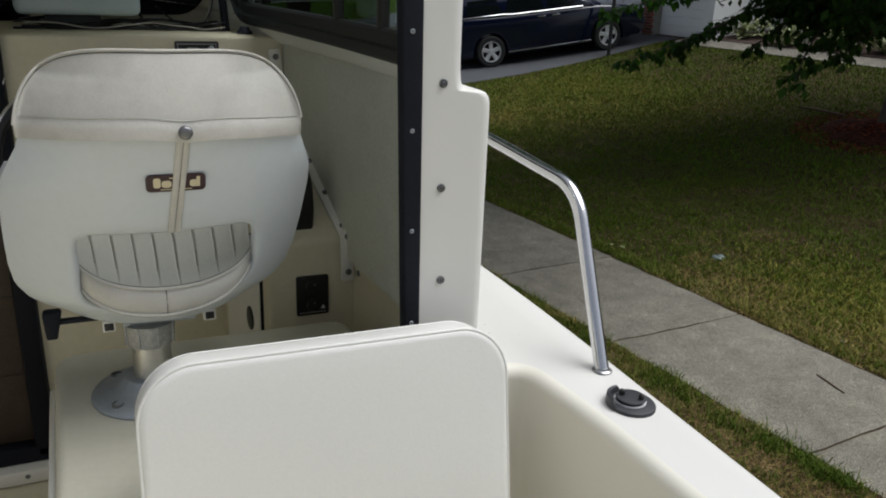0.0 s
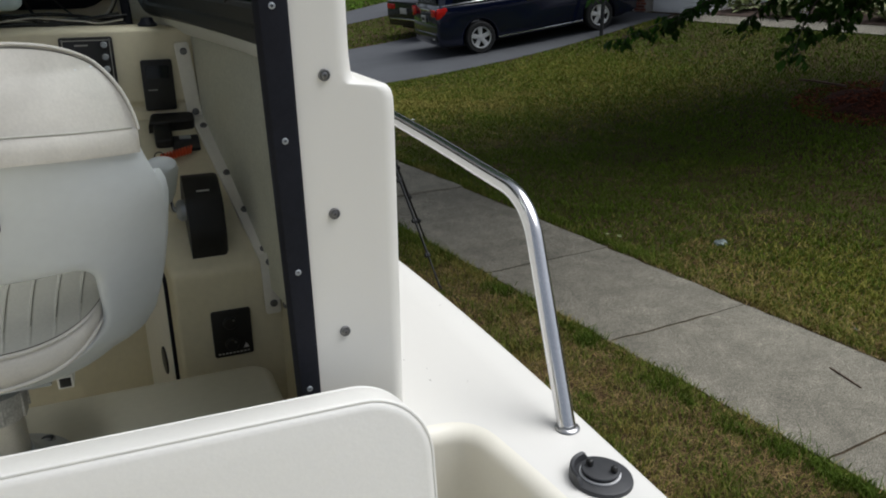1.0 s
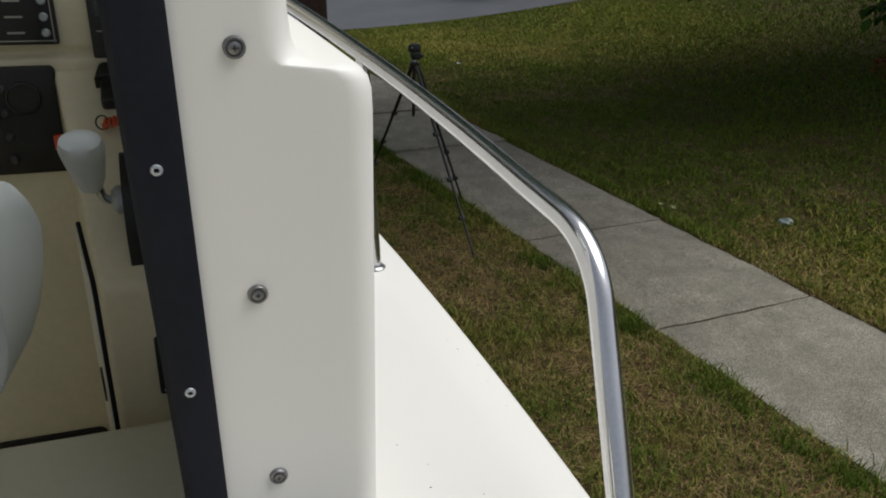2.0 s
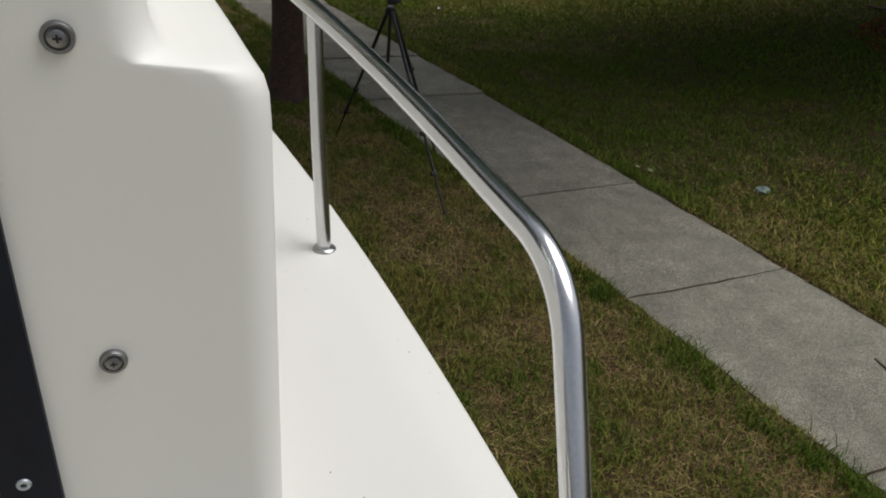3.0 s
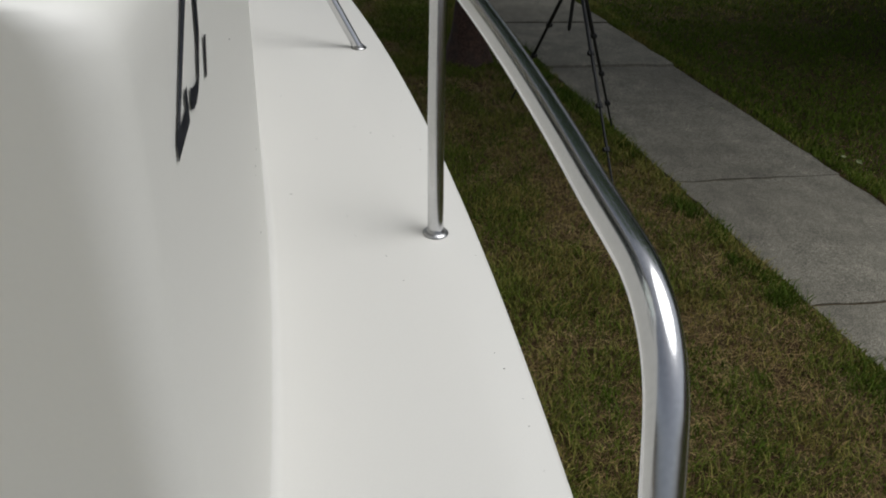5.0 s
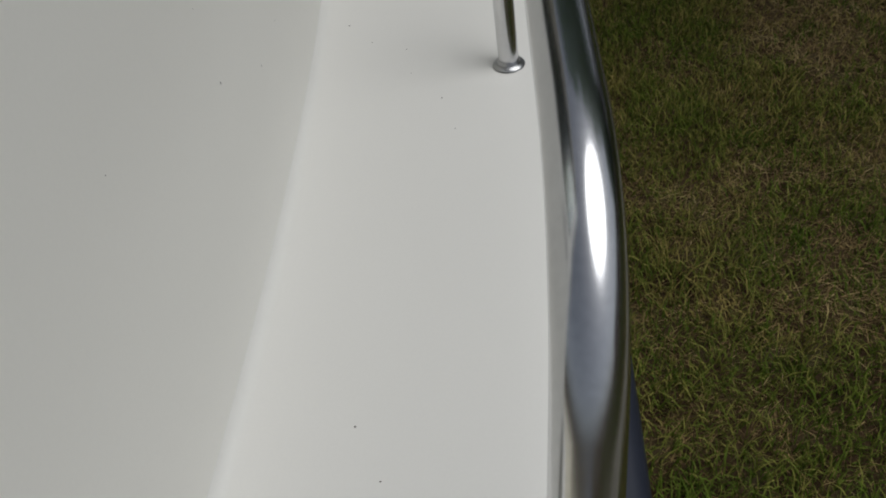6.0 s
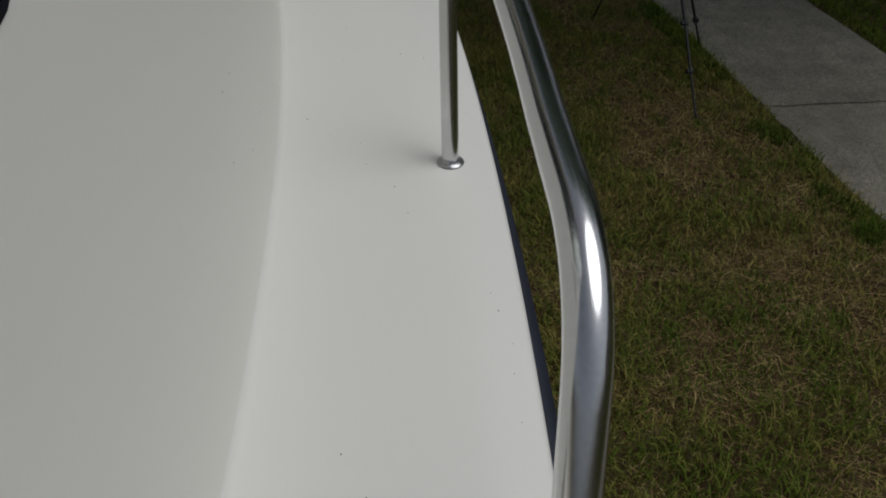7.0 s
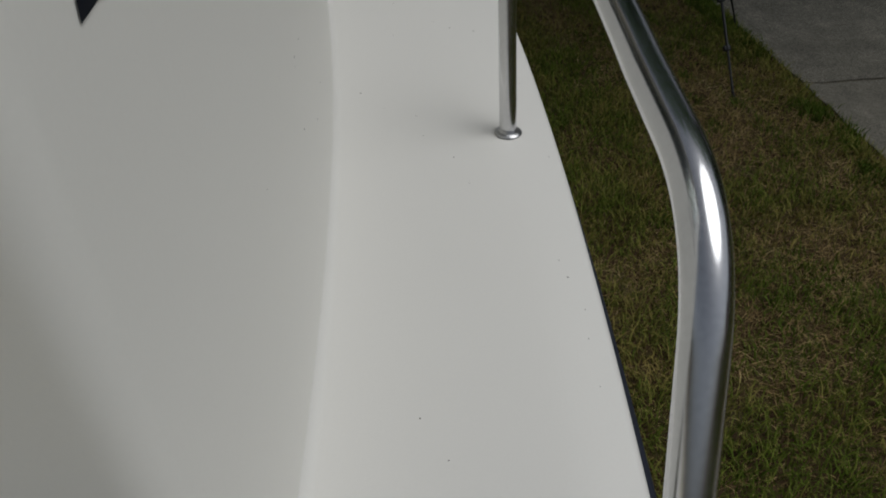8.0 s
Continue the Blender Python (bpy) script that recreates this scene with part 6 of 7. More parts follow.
def leaf_mesh():
    """One hanging pointed leaf, folded along its midrib, tip towards -z."""
    bm = bmesh.new()
    mid = [bm.verts.new((0, 0.10 * t * t, -t)) for t in (0.0, 0.3, 0.65, 1.0)]
    for sg in (1, -1):
        rim = [bm.verts.new((sg * w, 0.06 + 0.10 * t * t, -t)) for t, w in ((0.22, 0.24), (0.5, 0.29), (0.8, 0.15))]
        for f in ((mid[0], mid[1], rim[0]), (mid[1], rim[1], rim[0]), (mid[1], mid[2], rim[1]), (mid[2], rim[2], rim[1]), (mid[2], mid[3], rim[2])):
            bm.faces.new(f if sg > 0 else tuple(reversed(f)))
    return mesh_of("leaf", bm, TWIGLEAF, 60)


def even_path(pts, step):
    """The same line with points at even steps."""
    out = [pts[0]]
    for a, b in zip(pts, pts[1:]):
        n = max(1, round((b - a).length / step))
        out += [a.lerp(b, (k + 1) / n) for k in range(n)] if (b - out[-1]).length > step * 0.6 else []
    return out


def build_tree():
    x, y = 10.16, 6.86
    base = Vector((x, y, rise(dist_across(x, y)) - 0.02))
    tree = thing("tree", "young broadleaf lawn tree with low drooping branches in a mulch ring", "tree", base)
    inv = Matrix.Translation(-base)
    rng = random.Random(3)
    bm = bmesh.new()
    rows = []
    for i in range(22):
        z = 4.4 * i / 21
        rad = 0.118 - 0.014 * z + 0.05 * math.exp(-z * 6)
        rows.append([Vector((rad * math.cos(q) * (1 + 0.07 * math.sin(3 * q + z)) + 0.03 * math.sin(z), rad * math.sin(q) * (1 + 0.07 * math.sin(2 * q)), z)) for q in [2 * math.pi * k / 20 for k in range(20)]])
    grid_faces(bm, rows, True)
    bmesh.ops.recalc_face_normals(bm, faces=bm.faces)
    part("trunk", bm, BARK, tree)
    # limbs of the crown
    centres = []
    for k in range(14):
        q = 2 * math.pi * k / 14 + rng.uniform(-0.15, 0.15)
        out = Vector((math.cos(q), math.sin(q), 0))
        L = rng.uniform(1.8, 2.8)
        zz = rng.uniform(1.9, 3.6)
        ps = smooth_path([Vector((0, 0, zz)), out * L * 0.4 + Vector((0, 0, zz + 0.6)), out * L + Vector((0, 0.3, zz + rng.uniform(0.2, 0.9)))], 0.8, 5)
        part("limb", tube(ps, 0.035, 7, taper=0.008), BARK, tree)
    # low boughs towards the driveway and the street, with leaves hanging from their twigs
    leaf = leaf_mesh()
    boughs = (((8.9, 7.5, 2.65), (7.5, 8.1, 1.75), (6.41, 8.37, 1.34)), ((9.3, 7.2, 2.55), (8.1, 7.9, 2.1), (7.11, 8.15, 1.55)), ((9.1, 7.1, 2.5), (8.2, 7.3, 1.95), (7.70, 7.3, 1.62)),
              ((9.2, 6.9, 2.45), (8.2, 6.75, 1.85), (7.63, 6.38, 1.27)), ((9.3, 6.6, 2.4), (8.6, 6.4, 1.9), (8.02, 6.22, 1.60)), ((9.0, 8.0, 2.75), (7.9, 8.8, 2.35), (6.75, 9.45, 1.98)),
              ((9.3, 6.3, 2.6), (8.3, 5.95, 2.35), (7.8, 5.85, 2.12)))
    for bi, pts in enumerate(boughs):
        ps = even_path(smooth_path([base + Vector((0, 0, 2.15 + 0.1 * bi))] + [Vector(p) for p in pts], 0.7, 6), 0.17)
        limb = part("bough", tube(ps, 0.028, 7, taper=0.004), BARK, tree)
        limb.matrix_parent_inverse = inv
        n = len(ps)
        tw = bmesh.new()
        spots = []
        for i in range(n // 2, n):
            t = i / (n - 1)
            ahead = (ps[min(i + 1, n - 1)] - ps[max(i - 1, 0)]).normalized()
            for sg in (1, -1):
                side = Vector((-ahead.y, ahead.x, 0)).normalized() * sg
                L = rng.uniform(0.18, 0.5) * (1.25 - 0.8 * t)
                a = ps[i]
                b = a + side * L * 0.8 + ahead * L * 0.6 + Vector((0, 0, rng.uniform(-0.12, 0.08)))
                tube([a, (a + b) / 2 + Vector((0, 0, 0.02)), b], 0.004, 4, bm=tw, caps=False, taper=0.002)
                for f in frange(0.35, 1.0, 4):
                    spots.append((a.lerp(b, f), side))
            spots.append((ps[i], ahead))
        tagged(part("twigs", tw, BARK, limb), kind="stuff")
        rng.shuffle(spots)
        for c, d in spots[:60 if bi in (0, 3) else 36]:
            o = new("leaf", leaf)
            o.parent = limb
            s = rng.uniform(0.11, 0.17)
            o.matrix_basis = Matrix.Translation(c) @ Matrix.Rotation(rng.uniform(0, 6.28), 4, 'Z') @ Matrix.Rotation(radians(rng.uniform(-55, 30)), 4, 'X') @ Matrix.Diagonal((s * 1.15, s, s, 1))
        for c, d in spots[60 if bi in (0, 3) else 36:]:
            centres.append((c - base, 0.05))
    bm = bmesh.new()
    leaf_cloud(bm, centres, 2, 0.15, rng, 1.2)
    # the mass of the crown, thickest low down
    top = []
    while len(top) < 1080:
        p = Vector((rng.uniform(-1, 1), rng.uniform(-1, 1), rng.uniform(-1, 1)))
        if 0.35 < p.length < 1:
            c = Vector((-0.7 + 3.85 * p.x, -0.05 + 2.6 * p.y, 3.8 + 2.2 * p.z))
            edge = math.hypot(p.x, p.y)
            if c.z > 1.7 + 0.4 * edge + 0.4 * noise.noise(c * 0.9) and not (c.z < 2.85 and c.x < -2.1 - 0.25 * c.y):
                top.append((c, rng.uniform(0.35, 0.6)))
    leaf_cloud(bm, top, 60, 0.16, rng, 1.0)
    skirt = [(Vector((rng.uniform(-2.5, -0.6), rng.uniform(-1.2, 1.2), rng.uniform(1.62, 2.1))), 0.3) for _ in range(75)]
    leaf_cloud(bm, skirt, 26, 0.15, rng, 1.2)
    part("crown", bm, LEAF, tree, "dark green drooping leaves", smooth=0)
    # mulch, heaped at the trunk and thinning out into the lawn
    bm = bmesh.new()
    rows = []
    for r, h in ((0.0, 0.13), (0.25, 0.11), (0.5, 0.07), (0.72, 0.04), (0.88, 0.012), (1.0, -0.05)):
        row = []
        for k in range(44):
            q = 2 * math.pi * k / 44
            rr = r * (1 + 0.22 * noise.noise((math.cos(q) * 1.7, math.sin(q) * 1.7, 0.3)))
            px, py = base.x - 0.15 + rr * math.cos(q), base.y - 0.05 + rr * math.sin(q)
            row.append(Vector((px, py, rise(dist_across(px, py)) + h + 0.03 * noise.noise((px * 5, py * 5, 0)))))
        rows.append(row)
    grid_faces(bm, rows, True)
    # loose chips over it
    for _ in range(2200):
        q, r = rng.uniform(0, 6.2832), 1.25 * rng.random() ** 0.6
        px, py = base.x - 0.15 + r * math.cos(q), base.y - 0.05 + r * math.sin(q)
        z = rise(dist_across(px, py)) + max(0.02, 0.15 * (1 - r / 0.95))
        box((rng.uniform(0.03, 0.09), rng.uniform(0.012, 0.025), 0.008), bm=bm, m=Matrix.Translation((px, py, z)) @ Matrix.Rotation(rng.uniform(0, 6.28), 4, 'Z') @ Matrix.Rotation(rng.uniform(-0.5, 0.5), 4, 'Y'))
    bmesh.ops.recalc_face_normals(bm, faces=bm.faces)
    tagged(part("mulch_ring", bm, MULCH, smooth=0), "reddish bark mulch ring round the tree", "mulch", kind="stuff")
    # a dead branch in the grass beside the mulch
    a = Vector((10.22, 8.60, rise(dist_across(10.22, 8.6)) + 0.03))
    br = thing("dead_branch", "thin dead branch lying in the grass beside the mulch", "branch", a)
    part("stick", tube([(0, 0, 0), (0.03, -0.3, 0.01), (-0.02, -0.62, 0.02), (0.0, -0.92, 0.015)], 0.016, 8, taper=0.022), POLEWOOD, br)
    part("stub", tube([(0.02, -0.4, 0.01), (0.10, -0.52, 0.06)], 0.008, 6, taper=0.004), POLEWOOD, br)


def build_street_tree():
    base = Vector((1.235, 6.66, -0.03))
    tree = thing("street_tree", "brown-barked street tree in the grass verge, crown high over it", "tree", base)
    rng = random.Random(29)
    bm = bmesh.new()
    rows = []
    n = 36
    for i in range(44):
        z = 3.6 * (i / 43) ** 1.35
        r = 0.142 - 0.010 * z + 0.11 * math.exp(-z * 5.0)
        row = []
        for k in range(n):
            q = 2 * math.pi * k / n
            flute = 0.10 * math.exp(-z * 3.2) * math.cos(5 * q + 0.8) + 0.045 * math.exp(-z * 1.5) * math.cos(3 * q)
            ridge = 0.030 * noise.noise((math.cos(q) * 7, math.sin(q) * 7, z * 1.6)) + 0.022 * noise.noise((math.cos(q) * 16, math.sin(q) * 16, z * 5))
            rr = r * (1 + flute + ridge)
            row.append(Vector((rr * math.cos(q) + 0.012 * math.sin(1.7 * z), rr * math.sin(q) + 0.02 * z * 0.3, z)))
        rows.append(row)
    grid_faces(bm, rows, True)
    bmesh.ops.recalc_face_normals(bm, faces=bm.faces)
    part("trunk", bm, TRUNKBARK, tree, "dark reddish-brown fissured trunk", smooth=30)
    centres = []
    for k in range(13):
        q = 2 * math.pi * k / 13 + rng.uniform(-0.2, 0.2)
        out = Vector((math.cos(q), math.sin(q), 0))
        L, z0 = rng.uniform(2.4, 3.7), rng.uniform(2.7, 3.5)
        z1 = z0 + rng.uniform(0.9, 3.2)
        ps = smooth_path([Vector((0, 0.02, z0)), out * L * 0.35 + Vector((0.25, 0, z0 + 0.55 * (z1 - z0))), out * L + Vector((1.0, 0, z1))], 0.9, 5)
        part("limb", tube(ps, 0.055, 8, taper=0.012), TRUNKBARK, tree)
        for p in ps[3:]:
            centres.append((p + Vector((rng.uniform(-0.3, 0.3), rng.uniform(-0.3, 0.3), 0.1)), 0.55))
    while len(centres) < 680:
        p = Vector((rng.uniform(-1, 1), rng.uniform(-1, 1), rng.uniform(-1, 1)))
        if p.length < 1:
            c = Vector((1.6 + 3.9 * p.x, -0.3 + 3.8 * p.y, 5.5 + 2.4 * p.z))
            if c.z > 3.45 + 0.35 * noise.noise(c * 0.8) and noise.noise(c * 0.55) > -0.32:
                centres.append((c, rng.uniform(0.35, 0.6)))
    bm = bmesh.new()
    leaf_cloud(bm, centres, 46, 0.15, rng, 0.8)
    part("crown", bm, LEAF, tree, "dense green leaves", smooth=0)


def build_plants():
    rng = random.Random(8)
    for i in range(13):
        s = 8.2 - 1.35 * i + rng.uniform(-0.3, 0.3)
        d = 12.85 + rng.uniform(0, 0.5)
        p = on_ground(d, s)
        pl = thing("hosta_plant", "pale variegated hosta clump in the planting bed", "plant", p, group="bed plants")
        bm = bmesh.new()
        leaf_cloud(bm, [(Vector((rng.uniform(-0.2, 0.2), rng.uniform(-0.25, 0.25), 0.26)), 0.34) for _ in range(8)], 30, 0.2, rng, 0.3)
        part("leaves", bm, HOSTA, pl, smooth=0)
    for i in range(9):
        s = 7.6 - 2.0 * i + rng.uniform(-0.4, 0.4)
        p = on_ground(14.9 + rng.uniform(-0.2, 0.3), s)
        sh = thing("shrub", "dark green shrub against the house", "shrub", p, group="foundation shrubs")
        bm = bmesh.new()
        leaf_cloud(bm, [(Vector((rng.uniform(-0.4, 0.4), rng.uniform(-0.6, 0.6), rng.uniform(0.3, 1.2))), 0.45) for _ in range(16)], 60, 0.12, rng, 0.4)
        part("leaves", bm, LEAFDARK, sh, smooth=0)
        part("stem", tube([(0, 0, -0.05), (0.05, 0, 0.6)], 0.03, 7), BARK, sh)
    # hedge and far trees
    for i in range(14):
        p = on_ground(-4 + 3.2 * i, 33 + rng.uniform(-1, 1))
        hd = thing("hedge_bush", "dense dark hedge bush across the far lawn", "hedge", p, group="far hedge")
        bm = bmesh.new()
        leaf_cloud(bm, [(Vector((rng.uniform(-1.6, 1.6), rng.uniform(-0.6, 0.6), rng.uniform(0.2, 2.2))), 0.7) for _ in range(30)], 40, 0.28, rng, 0.4)
        part("leaves", bm, LEAFDARK, hd, smooth=0)
    for i in range(16):
        p = on_ground(-14 + 4.4 * i, 44 + rng.uniform(-4, 6))
        t = thing("tree", "tall leafy tree far behind the lawns", "tree", p, group="far trees")
        part("trunk", tube([(0, 0, -0.2), (0.1, 0, 2.0), (0.0, 0.1, 4.5)], 0.22, 9, taper=0.1), BARK, t)
        bm = bmesh.new()
        H = rng.uniform(6, 9)
        leaf_cloud(bm, [(Vector((rng.gauss(0, 1.5), rng.gauss(0, 1.5), rng.uniform(2.2, H))), 1.0) for _ in range(45)], 45, 0.42, rng, 0.5)
        part("crown", bm, LEAFDARK, t, smooth=0)


def build_street_items():
    x, y = 10.62, 14.98
    p = thing("lamp_post", "slim dark post at the edge of the driveway", "post", (x, y, rise(dist_across(x, y)) - 0.02))
    part("shaft", tube([(0, 0, 0), (0, 0, 2.2)], 0.045, 12), DARKGREY, p)
    part("cap", lathe([(0.0, 2.36), (0.06, 2.33), (0.10, 2.2), (0.045, 2.19)], 14), BLACK, p)
    x, y = 4.535, 3.965
    t = thing("litter", "crumpled clear plastic scrap lying in the grass", "litter", (x, y, rise(dist_across(x, y)) + 0.02))
    bm = bmesh.new()
    bmesh.ops.create_icosphere(bm, subdivisions=3, radius=0.05)
    for v in bm.verts:
        v.co += v.co.normalized() * 0.02 * noise.noise(v.co * 40)
        v.co.z *= 0.55
        v.co.x *= 1.3
    part("scrap", bm, PLASTICBIT, t, smooth=20)
    t = thing("twig", "thin dry twig lying on the sidewalk", "twig", (3.57, 1.8, 0.012))
    part("stick", tube([(0.02, 0.13, 0.0), (0.005, 0.03, 0.004), (-0.01, -0.12, 0.0)], 0.005, 6), POLEWOOD, t)
    rng = random.Random(21)
    for k in range(26):
        d, s = rng.uniform(0.05, 8.0), rng.uniform(-4, 7)
        p = on_ground(d, s)
        lf = thing("fallen_leaf", "small pale fallen leaf or scrap on the ground", "leaf", p + Vector((0, 0, 0.035 if d > 1.3 else 0.012)), group="fallen leaves")
        bm = bmesh.new()
        leaf_cloud(bm, [(Vector((0, 0, 0)), 0.002)], 1, rng.uniform(0.03, 0.07), rng, 0.05)
        part("blade", bm, HOSTA if k % 3 else PLASTICBIT, lf, smooth=0)


# ---- grass: blades as one mesh a stretch ----
def field(x, y, size, seed):
    """Smooth random relief between 0 and 1 with bumps of about the given size."""
    tab = np.random.RandomState(seed).rand(128, 128)
    u, v = x / size + 500.3, y / size + 500.7
    i, j = np.floor(u).astype(int), np.floor(v).astype(int)
    fu, fv = u - i, v - j
    fu, fv = fu * fu * (3 - 2 * fu), fv * fv * (3 - 2 * fv)
    i0, j0, i1, j1 = i % 128, j % 128, (i + 1) % 128, (j + 1) % 128
    return (tab[i0, j0] * (1 - fu) + tab[i1, j0] * fu) * (1 - fv) + (tab[i0, j1] * (1 - fu) + tab[i1, j1] * fu) * fv


def clumps(d, s):
    """How well the grass grows: shared by blades and thatch, so that straw shows where it is thin."""
    return 0.42 * field(d, s, 0.62, 41) + 0.36 * field(d, s, 0.24, 42) + 0.22 * field(d, s, 0.09, 43)


def blade_mesh(name, d, s, h, w, lean, rs, material, label):
    n = len(d)
    x = ORG[0] + d * NX - s * NY
    y = ORG[1] + d * NY + s * NX
    u = np.clip(d - 1.3, 0, None)
    z = np.where(u < 9.5, 0.0099 * u * u, 0.8935 + 0.752 * (1 - np.exp(-np.clip(u - 9.5, 0, None) / 4.0))) - 0.004
    q, q2 = rs.rand(n) * 2 * np.pi, rs.rand(n) * 2 * np.pi
    dx, dy = np.cos(q), np.sin(q)
    lx, ly = np.cos(q2) * lean, np.sin(q2) * lean
    co = np.empty((n, 5, 3), dtype=np.float32)
    co[:, 0] = np.stack([x - dx * w, y - dy * w, z], 1)
    co[:, 1] = np.stack([x + dx * w, y + dy * w, z], 1)
    co[:, 2] = np.stack([x + dx * w * 0.8 + lx * 0.35, y + dy * w * 0.8 + ly * 0.35, z + h * 0.6], 1)
    co[:, 3] = np.stack([x - dx * w * 0.8 + lx * 0.35, y - dy * w * 0.8 + ly * 0.35, z + h * 0.6], 1)
    co[:, 4] = np.stack([x + lx, y + ly, z + h * 0.92], 1)
    me = bpy.data.meshes.new(name)
    me.vertices.add(n * 5)
    me.vertices.foreach_set("co", co.ravel())
    idx = np.arange(n, dtype=np.int32)[:, None] * 5
    loops = (idx + np.array([[0, 1, 2, 3, 3, 2, 4]], dtype=np.int32)).ravel()
    me.loops.add(n * 7)
    me.loops.foreach_set("vertex_index", loops)
    me.polygons.add(n * 2)
    starts = (np.arange(n, dtype=np.int32)[:, None] * 7 + np.array([[0, 4]], dtype=np.int32)).ravel()
    me.polygons.foreach_set("loop_start", starts)
    me.update(calc_edges=True)
    me.validate()
    me.materials.append(material)
    tagged(new(name, me), label, "grass", kind="stuff")


def blades(name, count, area, height, width, material, seed, label, lay=1.0, gather=0.0):
    """Scattered blades; gather > 0 keeps them to the clumps, < 0 to the gaps between."""
    rs = np.random.RandomState(seed)
    d0, d1, s0, s1 = area
    d = d0 + (d1 - d0) * rs.rand(count)
    s = s0 + (s1 - s0) * rs.rand(count)
    g = (clumps(d, s) - 0.5) * 2.6
    keep = rs.rand(count) < 0.80 + gather * g
    d, s, g = d[keep], s[keep], g[keep]
    n = len(d)
    h = height * (0.45 + 0.9 * rs.rand(n)) * np.clip(1 + 0.75 * gather * g, 0.35, 1.8)
    w = width * (0.7 + 0.6 * rs.rand(n))
    blade_mesh(name, d, s, h, w, h * (0.25 + 1.1 * rs.rand(n)) * lay, rs, material, label)


def tufts(name, count, area, radius, each, height, width, material, seed, label):
    """Separate thick tufts, their blades leaning outward at random."""
    rs = np.random.RandomState(seed)
    d0, d1, s0, s1 = area
    cd, cs = d0 + (d1 - d0) * rs.rand(count), s0 + (s1 - s0) * rs.rand(count)
    size = 0.5 + rs.rand(count)
    k = np.repeat(np.arange(count), each)
    n = len(k)
    d = cd[k] + rs.randn(n) * radius * size[k] * 0.8
    s = cs[k] + rs.randn(n) * radius * size[k] * 1.3
    h = height * (0.4 + 0.8 * rs.rand(n)) * (0.5 + 0.5 * size[k])
    blade_mesh(name, d, s, h, width * (0.7 + 0.6 * rs.rand(n)), h * (0.2 + 0.9 * rs.rand(n)), rs, material, label)


def drift_patch(name, count, spots, height, width, material, seed, label):
    """Dry, sun-paled drifts that fade out round their middles (d, s, spread across, spread along)."""
    rs = np.random.RandomState(seed)
    d, s = [], []
    for cd, cs, rd, r_s in spots:
        d.append(cd + rs.randn(count) * rd)
        s.append(cs + rs.randn(count) * r_s)
    d, s = np.concatenate(d), np.concatenate(s)
    ok = (d > 1.34) & (d < 11.6) & (s < 9.3)
    d, s = d[ok], s[ok]
    n = len(d)
    h = height * (0.5 + 0.8 * rs.rand(n))
    blade_mesh(name, d, s, h, width * (0.7 + 0.6 * rs.rand(n)), h * (0.3 + 1.2 * rs.rand(n)), rs, material, label)


def build_grass():
    blades("verge_grass", 240000, (-2.2, -0.01, -6.0, 8.5), 0.046, 0.0021, GRASS, 1, "dry patchy verge grass between boat and sidewalk", gather=0.75)
    blades("verge_thatch", 130000, (-2.2, -0.02, -4.5, 8.0), 0.018, 0.0015, STRAW, 11, "dry straw-coloured thatch lying in the verge", 4.5, gather=-0.7)
    blades("verge_beyond", 110000, (-2.2, -0.02, -20.0, -6.0), 0.05, 0.0045, GRASS, 21, "dry verge grass further along the street", gather=0.55)
    blades("verge_ahead", 40000, (-2.2, -0.02, 8.5, 14.5), 0.05, 0.0045, GRASS, 22, "dry verge grass up to the driveway", gather=0.55)
    blades("lawn_beyond", 110000, (1.32, 11.7, -20.0, -6.0), 0.05, 0.0085, LAWN, 23, "mown lawn further along the street", gather=0.3)
    tufts("verge_tufts", 210, (-2.1, -0.1, -4.5, 6.0), 0.055, 80, 0.055, 0.0024, TUFT, 15, "greener tufts scattered through the verge")
    tufts("edge_tufts", 110, (-0.17, -0.045, -5.5, 7.0), 0.045, 110, 0.066, 0.0026, TUFT, 16, "dark green tufts along the sidewalk edge")
    blades("lawn_thatch", 45000, (1.3, 3.4, -4.5, 6.0), 0.012, 0.0024, STRAW, 12, "dry straw-coloured thatch along the lawn edge", 4.5, gather=-0.35)
    blades("straw_edge", 26000, (1.27, 2.1, -5.0, -0.3), 0.03, 0.0026, STRAW, 13, "pale straw grass along the lawn edge", 1.8)
    blades("edge_grass", 11500, (-0.13, 0.012, -10.0, 9.3), 0.05, 0.0030, GRASS, 2, "grass tufts spilling over the sidewalk edge", gather=0.6)
    blades("lawn_edge_grass", 21000, (1.262, 1.45, -10.0, 9.3), 0.055, 0.0032, GRASS, 5, "dry grass along the far sidewalk edge", gather=0.5)
    blades("lawn_near", 240000, (1.32, 5.0, -8.0, 9.35), 0.042, 0.0032, LAWN, 3, "mown lawn, green with straw-coloured patches", gather=0.4)
    blades("lawn_far", 170000, (5.0, 11.7, -6, 9.35), 0.05, 0.006, LAWN, 4, "mown lawn rising towards the house", gather=0.25)
    # dry patches, laid thick where the lawn is lit to brighten it by colour
    drift_patch("dry_lawn", 14000, ((4.6, 6.6, 1.1, 1.2), (3.0, 7.6, 0.8, 1.0), (6.8, 5.2, 1.2, 1.0), (7.4, 7.6, 0.9, 1.0), (2.4, -2.2, 0.6, 0.9)), 0.046, 0.005, DRYLITLAWN, 19, "dry yellowed drifts in the lawn, paler to stand for sunlit grass")
    blades("far_lawn", 60000, (-2.2, 14, 22.6, 33), 0.06, 0.02, FARLAWN, 7, "green lawn of the next house")
    blades("far_verge", 22000, (-2.2, 10, 14.7, 19.4), 0.05, 0.012, LAWN, 6, "lawn beyond the driveway")


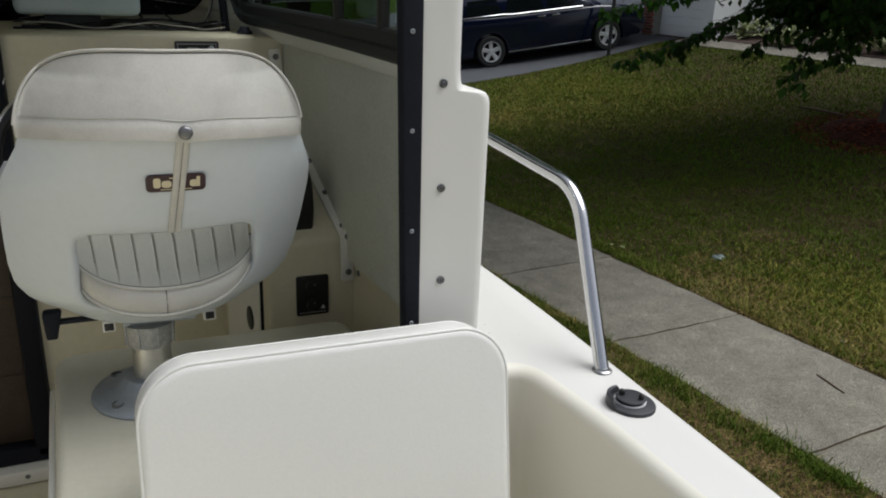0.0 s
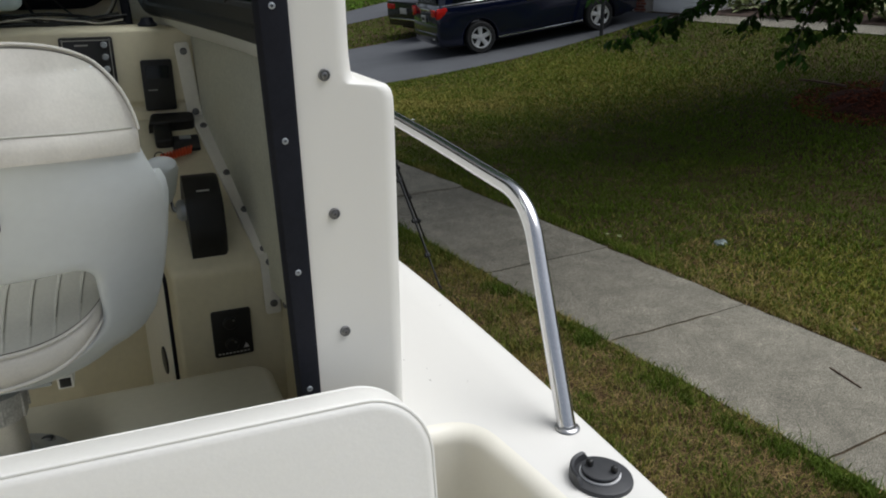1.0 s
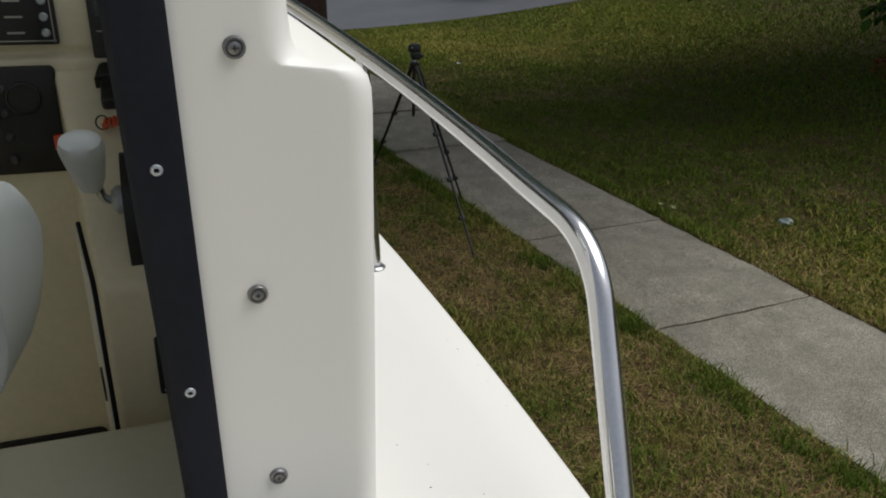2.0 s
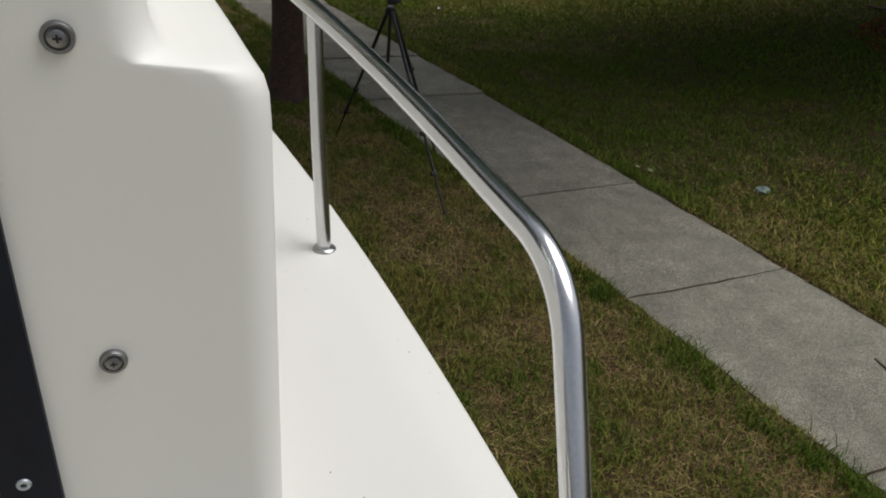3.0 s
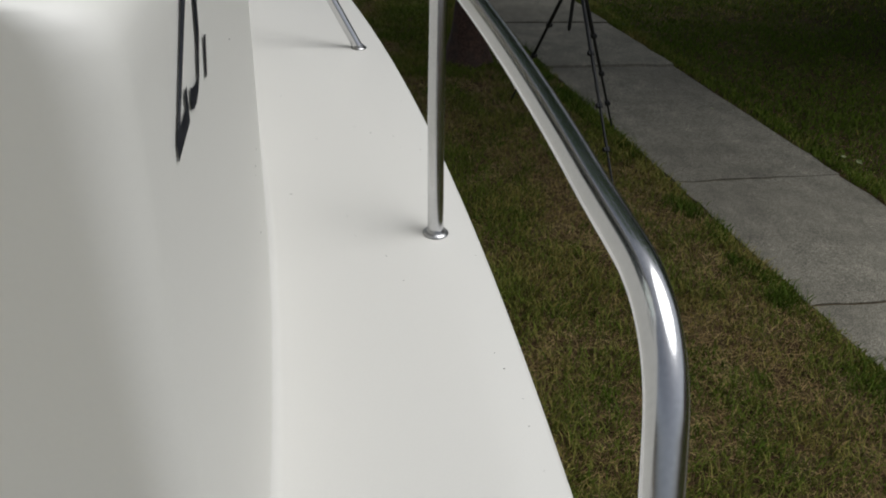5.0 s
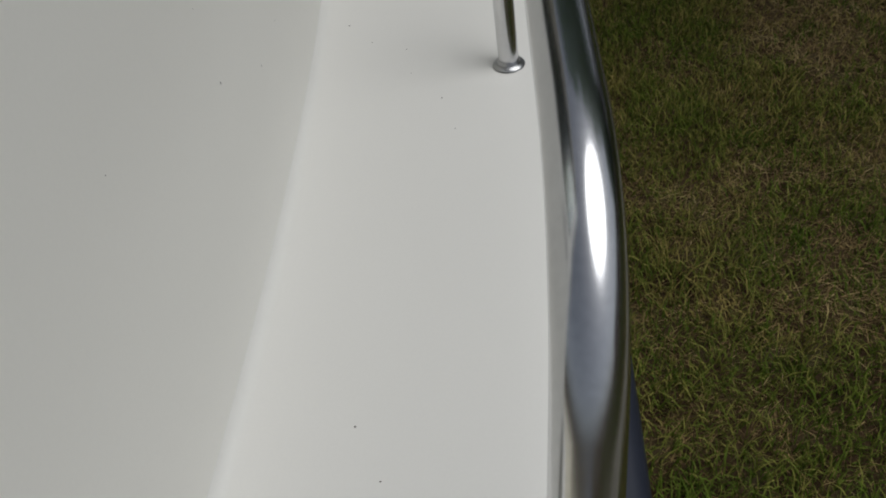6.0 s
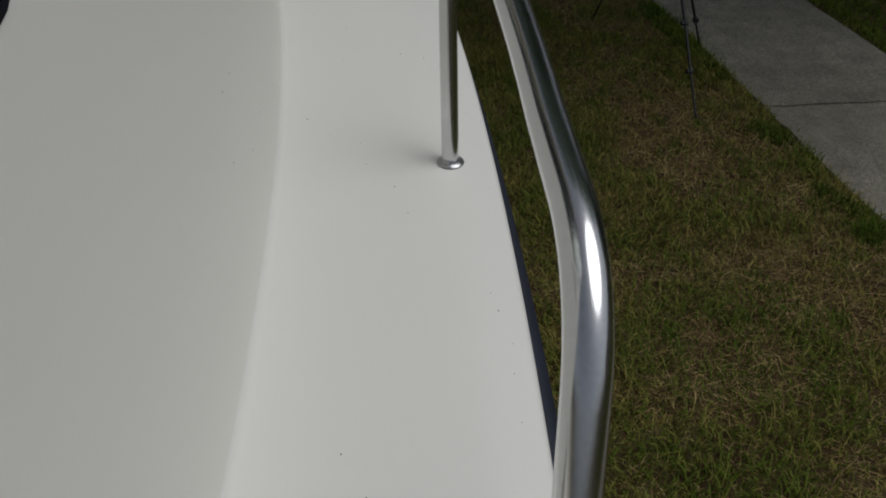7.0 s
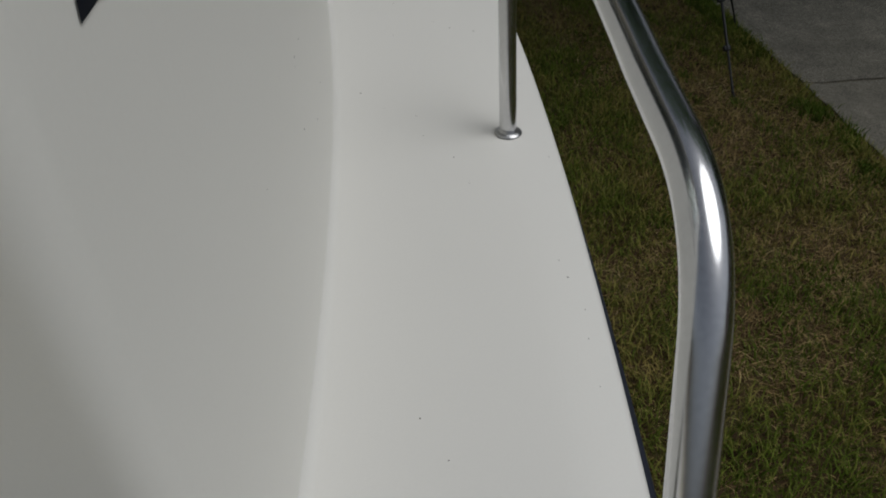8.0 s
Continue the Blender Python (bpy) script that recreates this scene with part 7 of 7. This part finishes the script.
# ---- sidewalk slabs ----
def build_sidewalk():
    bed = strip("sidewalk", 0.012, 1.248, -60, 60, 0.001, SOIL, 2, 2, label="grey concrete sidewalk of cast slabs with worn edges", category="sidewalk")
    cuts = [-9.9, -8.5, -7.05, -5.75, -4.4, -2.93, -1.39, 0.05, 2.375, 3.8, 5.2, 6.6, 8.0, 9.4, 10.8, 12.2, 13.6, 15.0, 16.4, 18, 19.5, 22, 25, 28]
    lip = {2.375: 0.020, 3.8: 0.012, 0.05: 0.004}          # slabs lifted at the end where they begin
    rng = random.Random(14)

    def joint(cut, u):
        """The crack's wander at a cut."""
        return 0.016 * noise.noise((u * 3.1, cut, 5)) + 0.008 * noise.noise((u * 11, cut, 9)) - 0.07 * u

    for a0, b0 in zip(cuts, cuts[1:]):
        mid = (a0 + b0) / 2
        bm = bmesh.new()
        nx, ny = 22, 14
        rows = []
        for i in range(nx):
            u = -0.625 + 1.25 * i / (nx - 1)
            gap0 = 0.004 + 0.005 * max(0.0, noise.noise((u * 5, a0, 2))) + 0.003 * (u < 0.3)
            gap1 = 0.004 + 0.005 * max(0.0, noise.noise((u * 5, b0, 3))) + 0.003 * (u < 0.3)
            v0, v1 = a0 - mid + joint(a0, u) + gap0, b0 - mid + joint(b0, u) - gap1
            row = []
            for j in range(ny):
                f = j / (ny - 1)
                f = 0.5 - 0.5 * math.cos(math.pi * f)
                v = v0 + (v1 - v0) * f
                edge = i in (0, nx - 1)
                e = 0.022 * noise.noise((v * 6, a0 + i, 1)) + 0.010 * noise.noise((v * 23, a0 + i, 4)) if edge else 0
                worn = 0.004 if edge or j in (0, ny - 1) else 0.0
                row.append(Vector((u + e, v, 0.010 - worn + 0.003 * noise.noise((u * 2, v * 2 + a0, 0)) + lip.get(a0, 0.0) * (1 - f))))
            rows.append(row)
        vs = grid_faces(bm, rows)
        ring = [vs[i][0] for i in range(nx)] + [vs[nx - 1][j] for j in range(1, ny)] + [vs[i][ny - 1] for i in range(nx - 2, -1, -1)] + [vs[0][j] for j in range(ny - 2, 0, -1)]
        low = [bm.verts.new((v.co.x * 1.002, v.co.y, -0.03)) for v in ring]
        for k in range(len(ring)):
            k2 = (k + 1) % len(ring)
            bm.faces.new((ring[k2], ring[k], low[k], low[k2]))
        bmesh.ops.recalc_face_normals(bm, faces=bm.faces)
        x, y = plan(0.63, mid)
        part("slab", bm, CONCRETE, bed, m=Matrix.Translation((x, y, rng.uniform(-0.001, 0.002))) @ Matrix.Rotation(math.atan2(NY, NX), 4, 'Z'), smooth=30)


build_ground()
build_boat()
build_handrail()
build_rod_holder()
build_helm_seat()
build_bench_back()
build_helm_fittings()
build_tripod()
build_van()
build_sedan()
build_house()
build_tree()
build_street_tree()
build_plants()
build_street_items()
build_grass()
build_sidewalk()
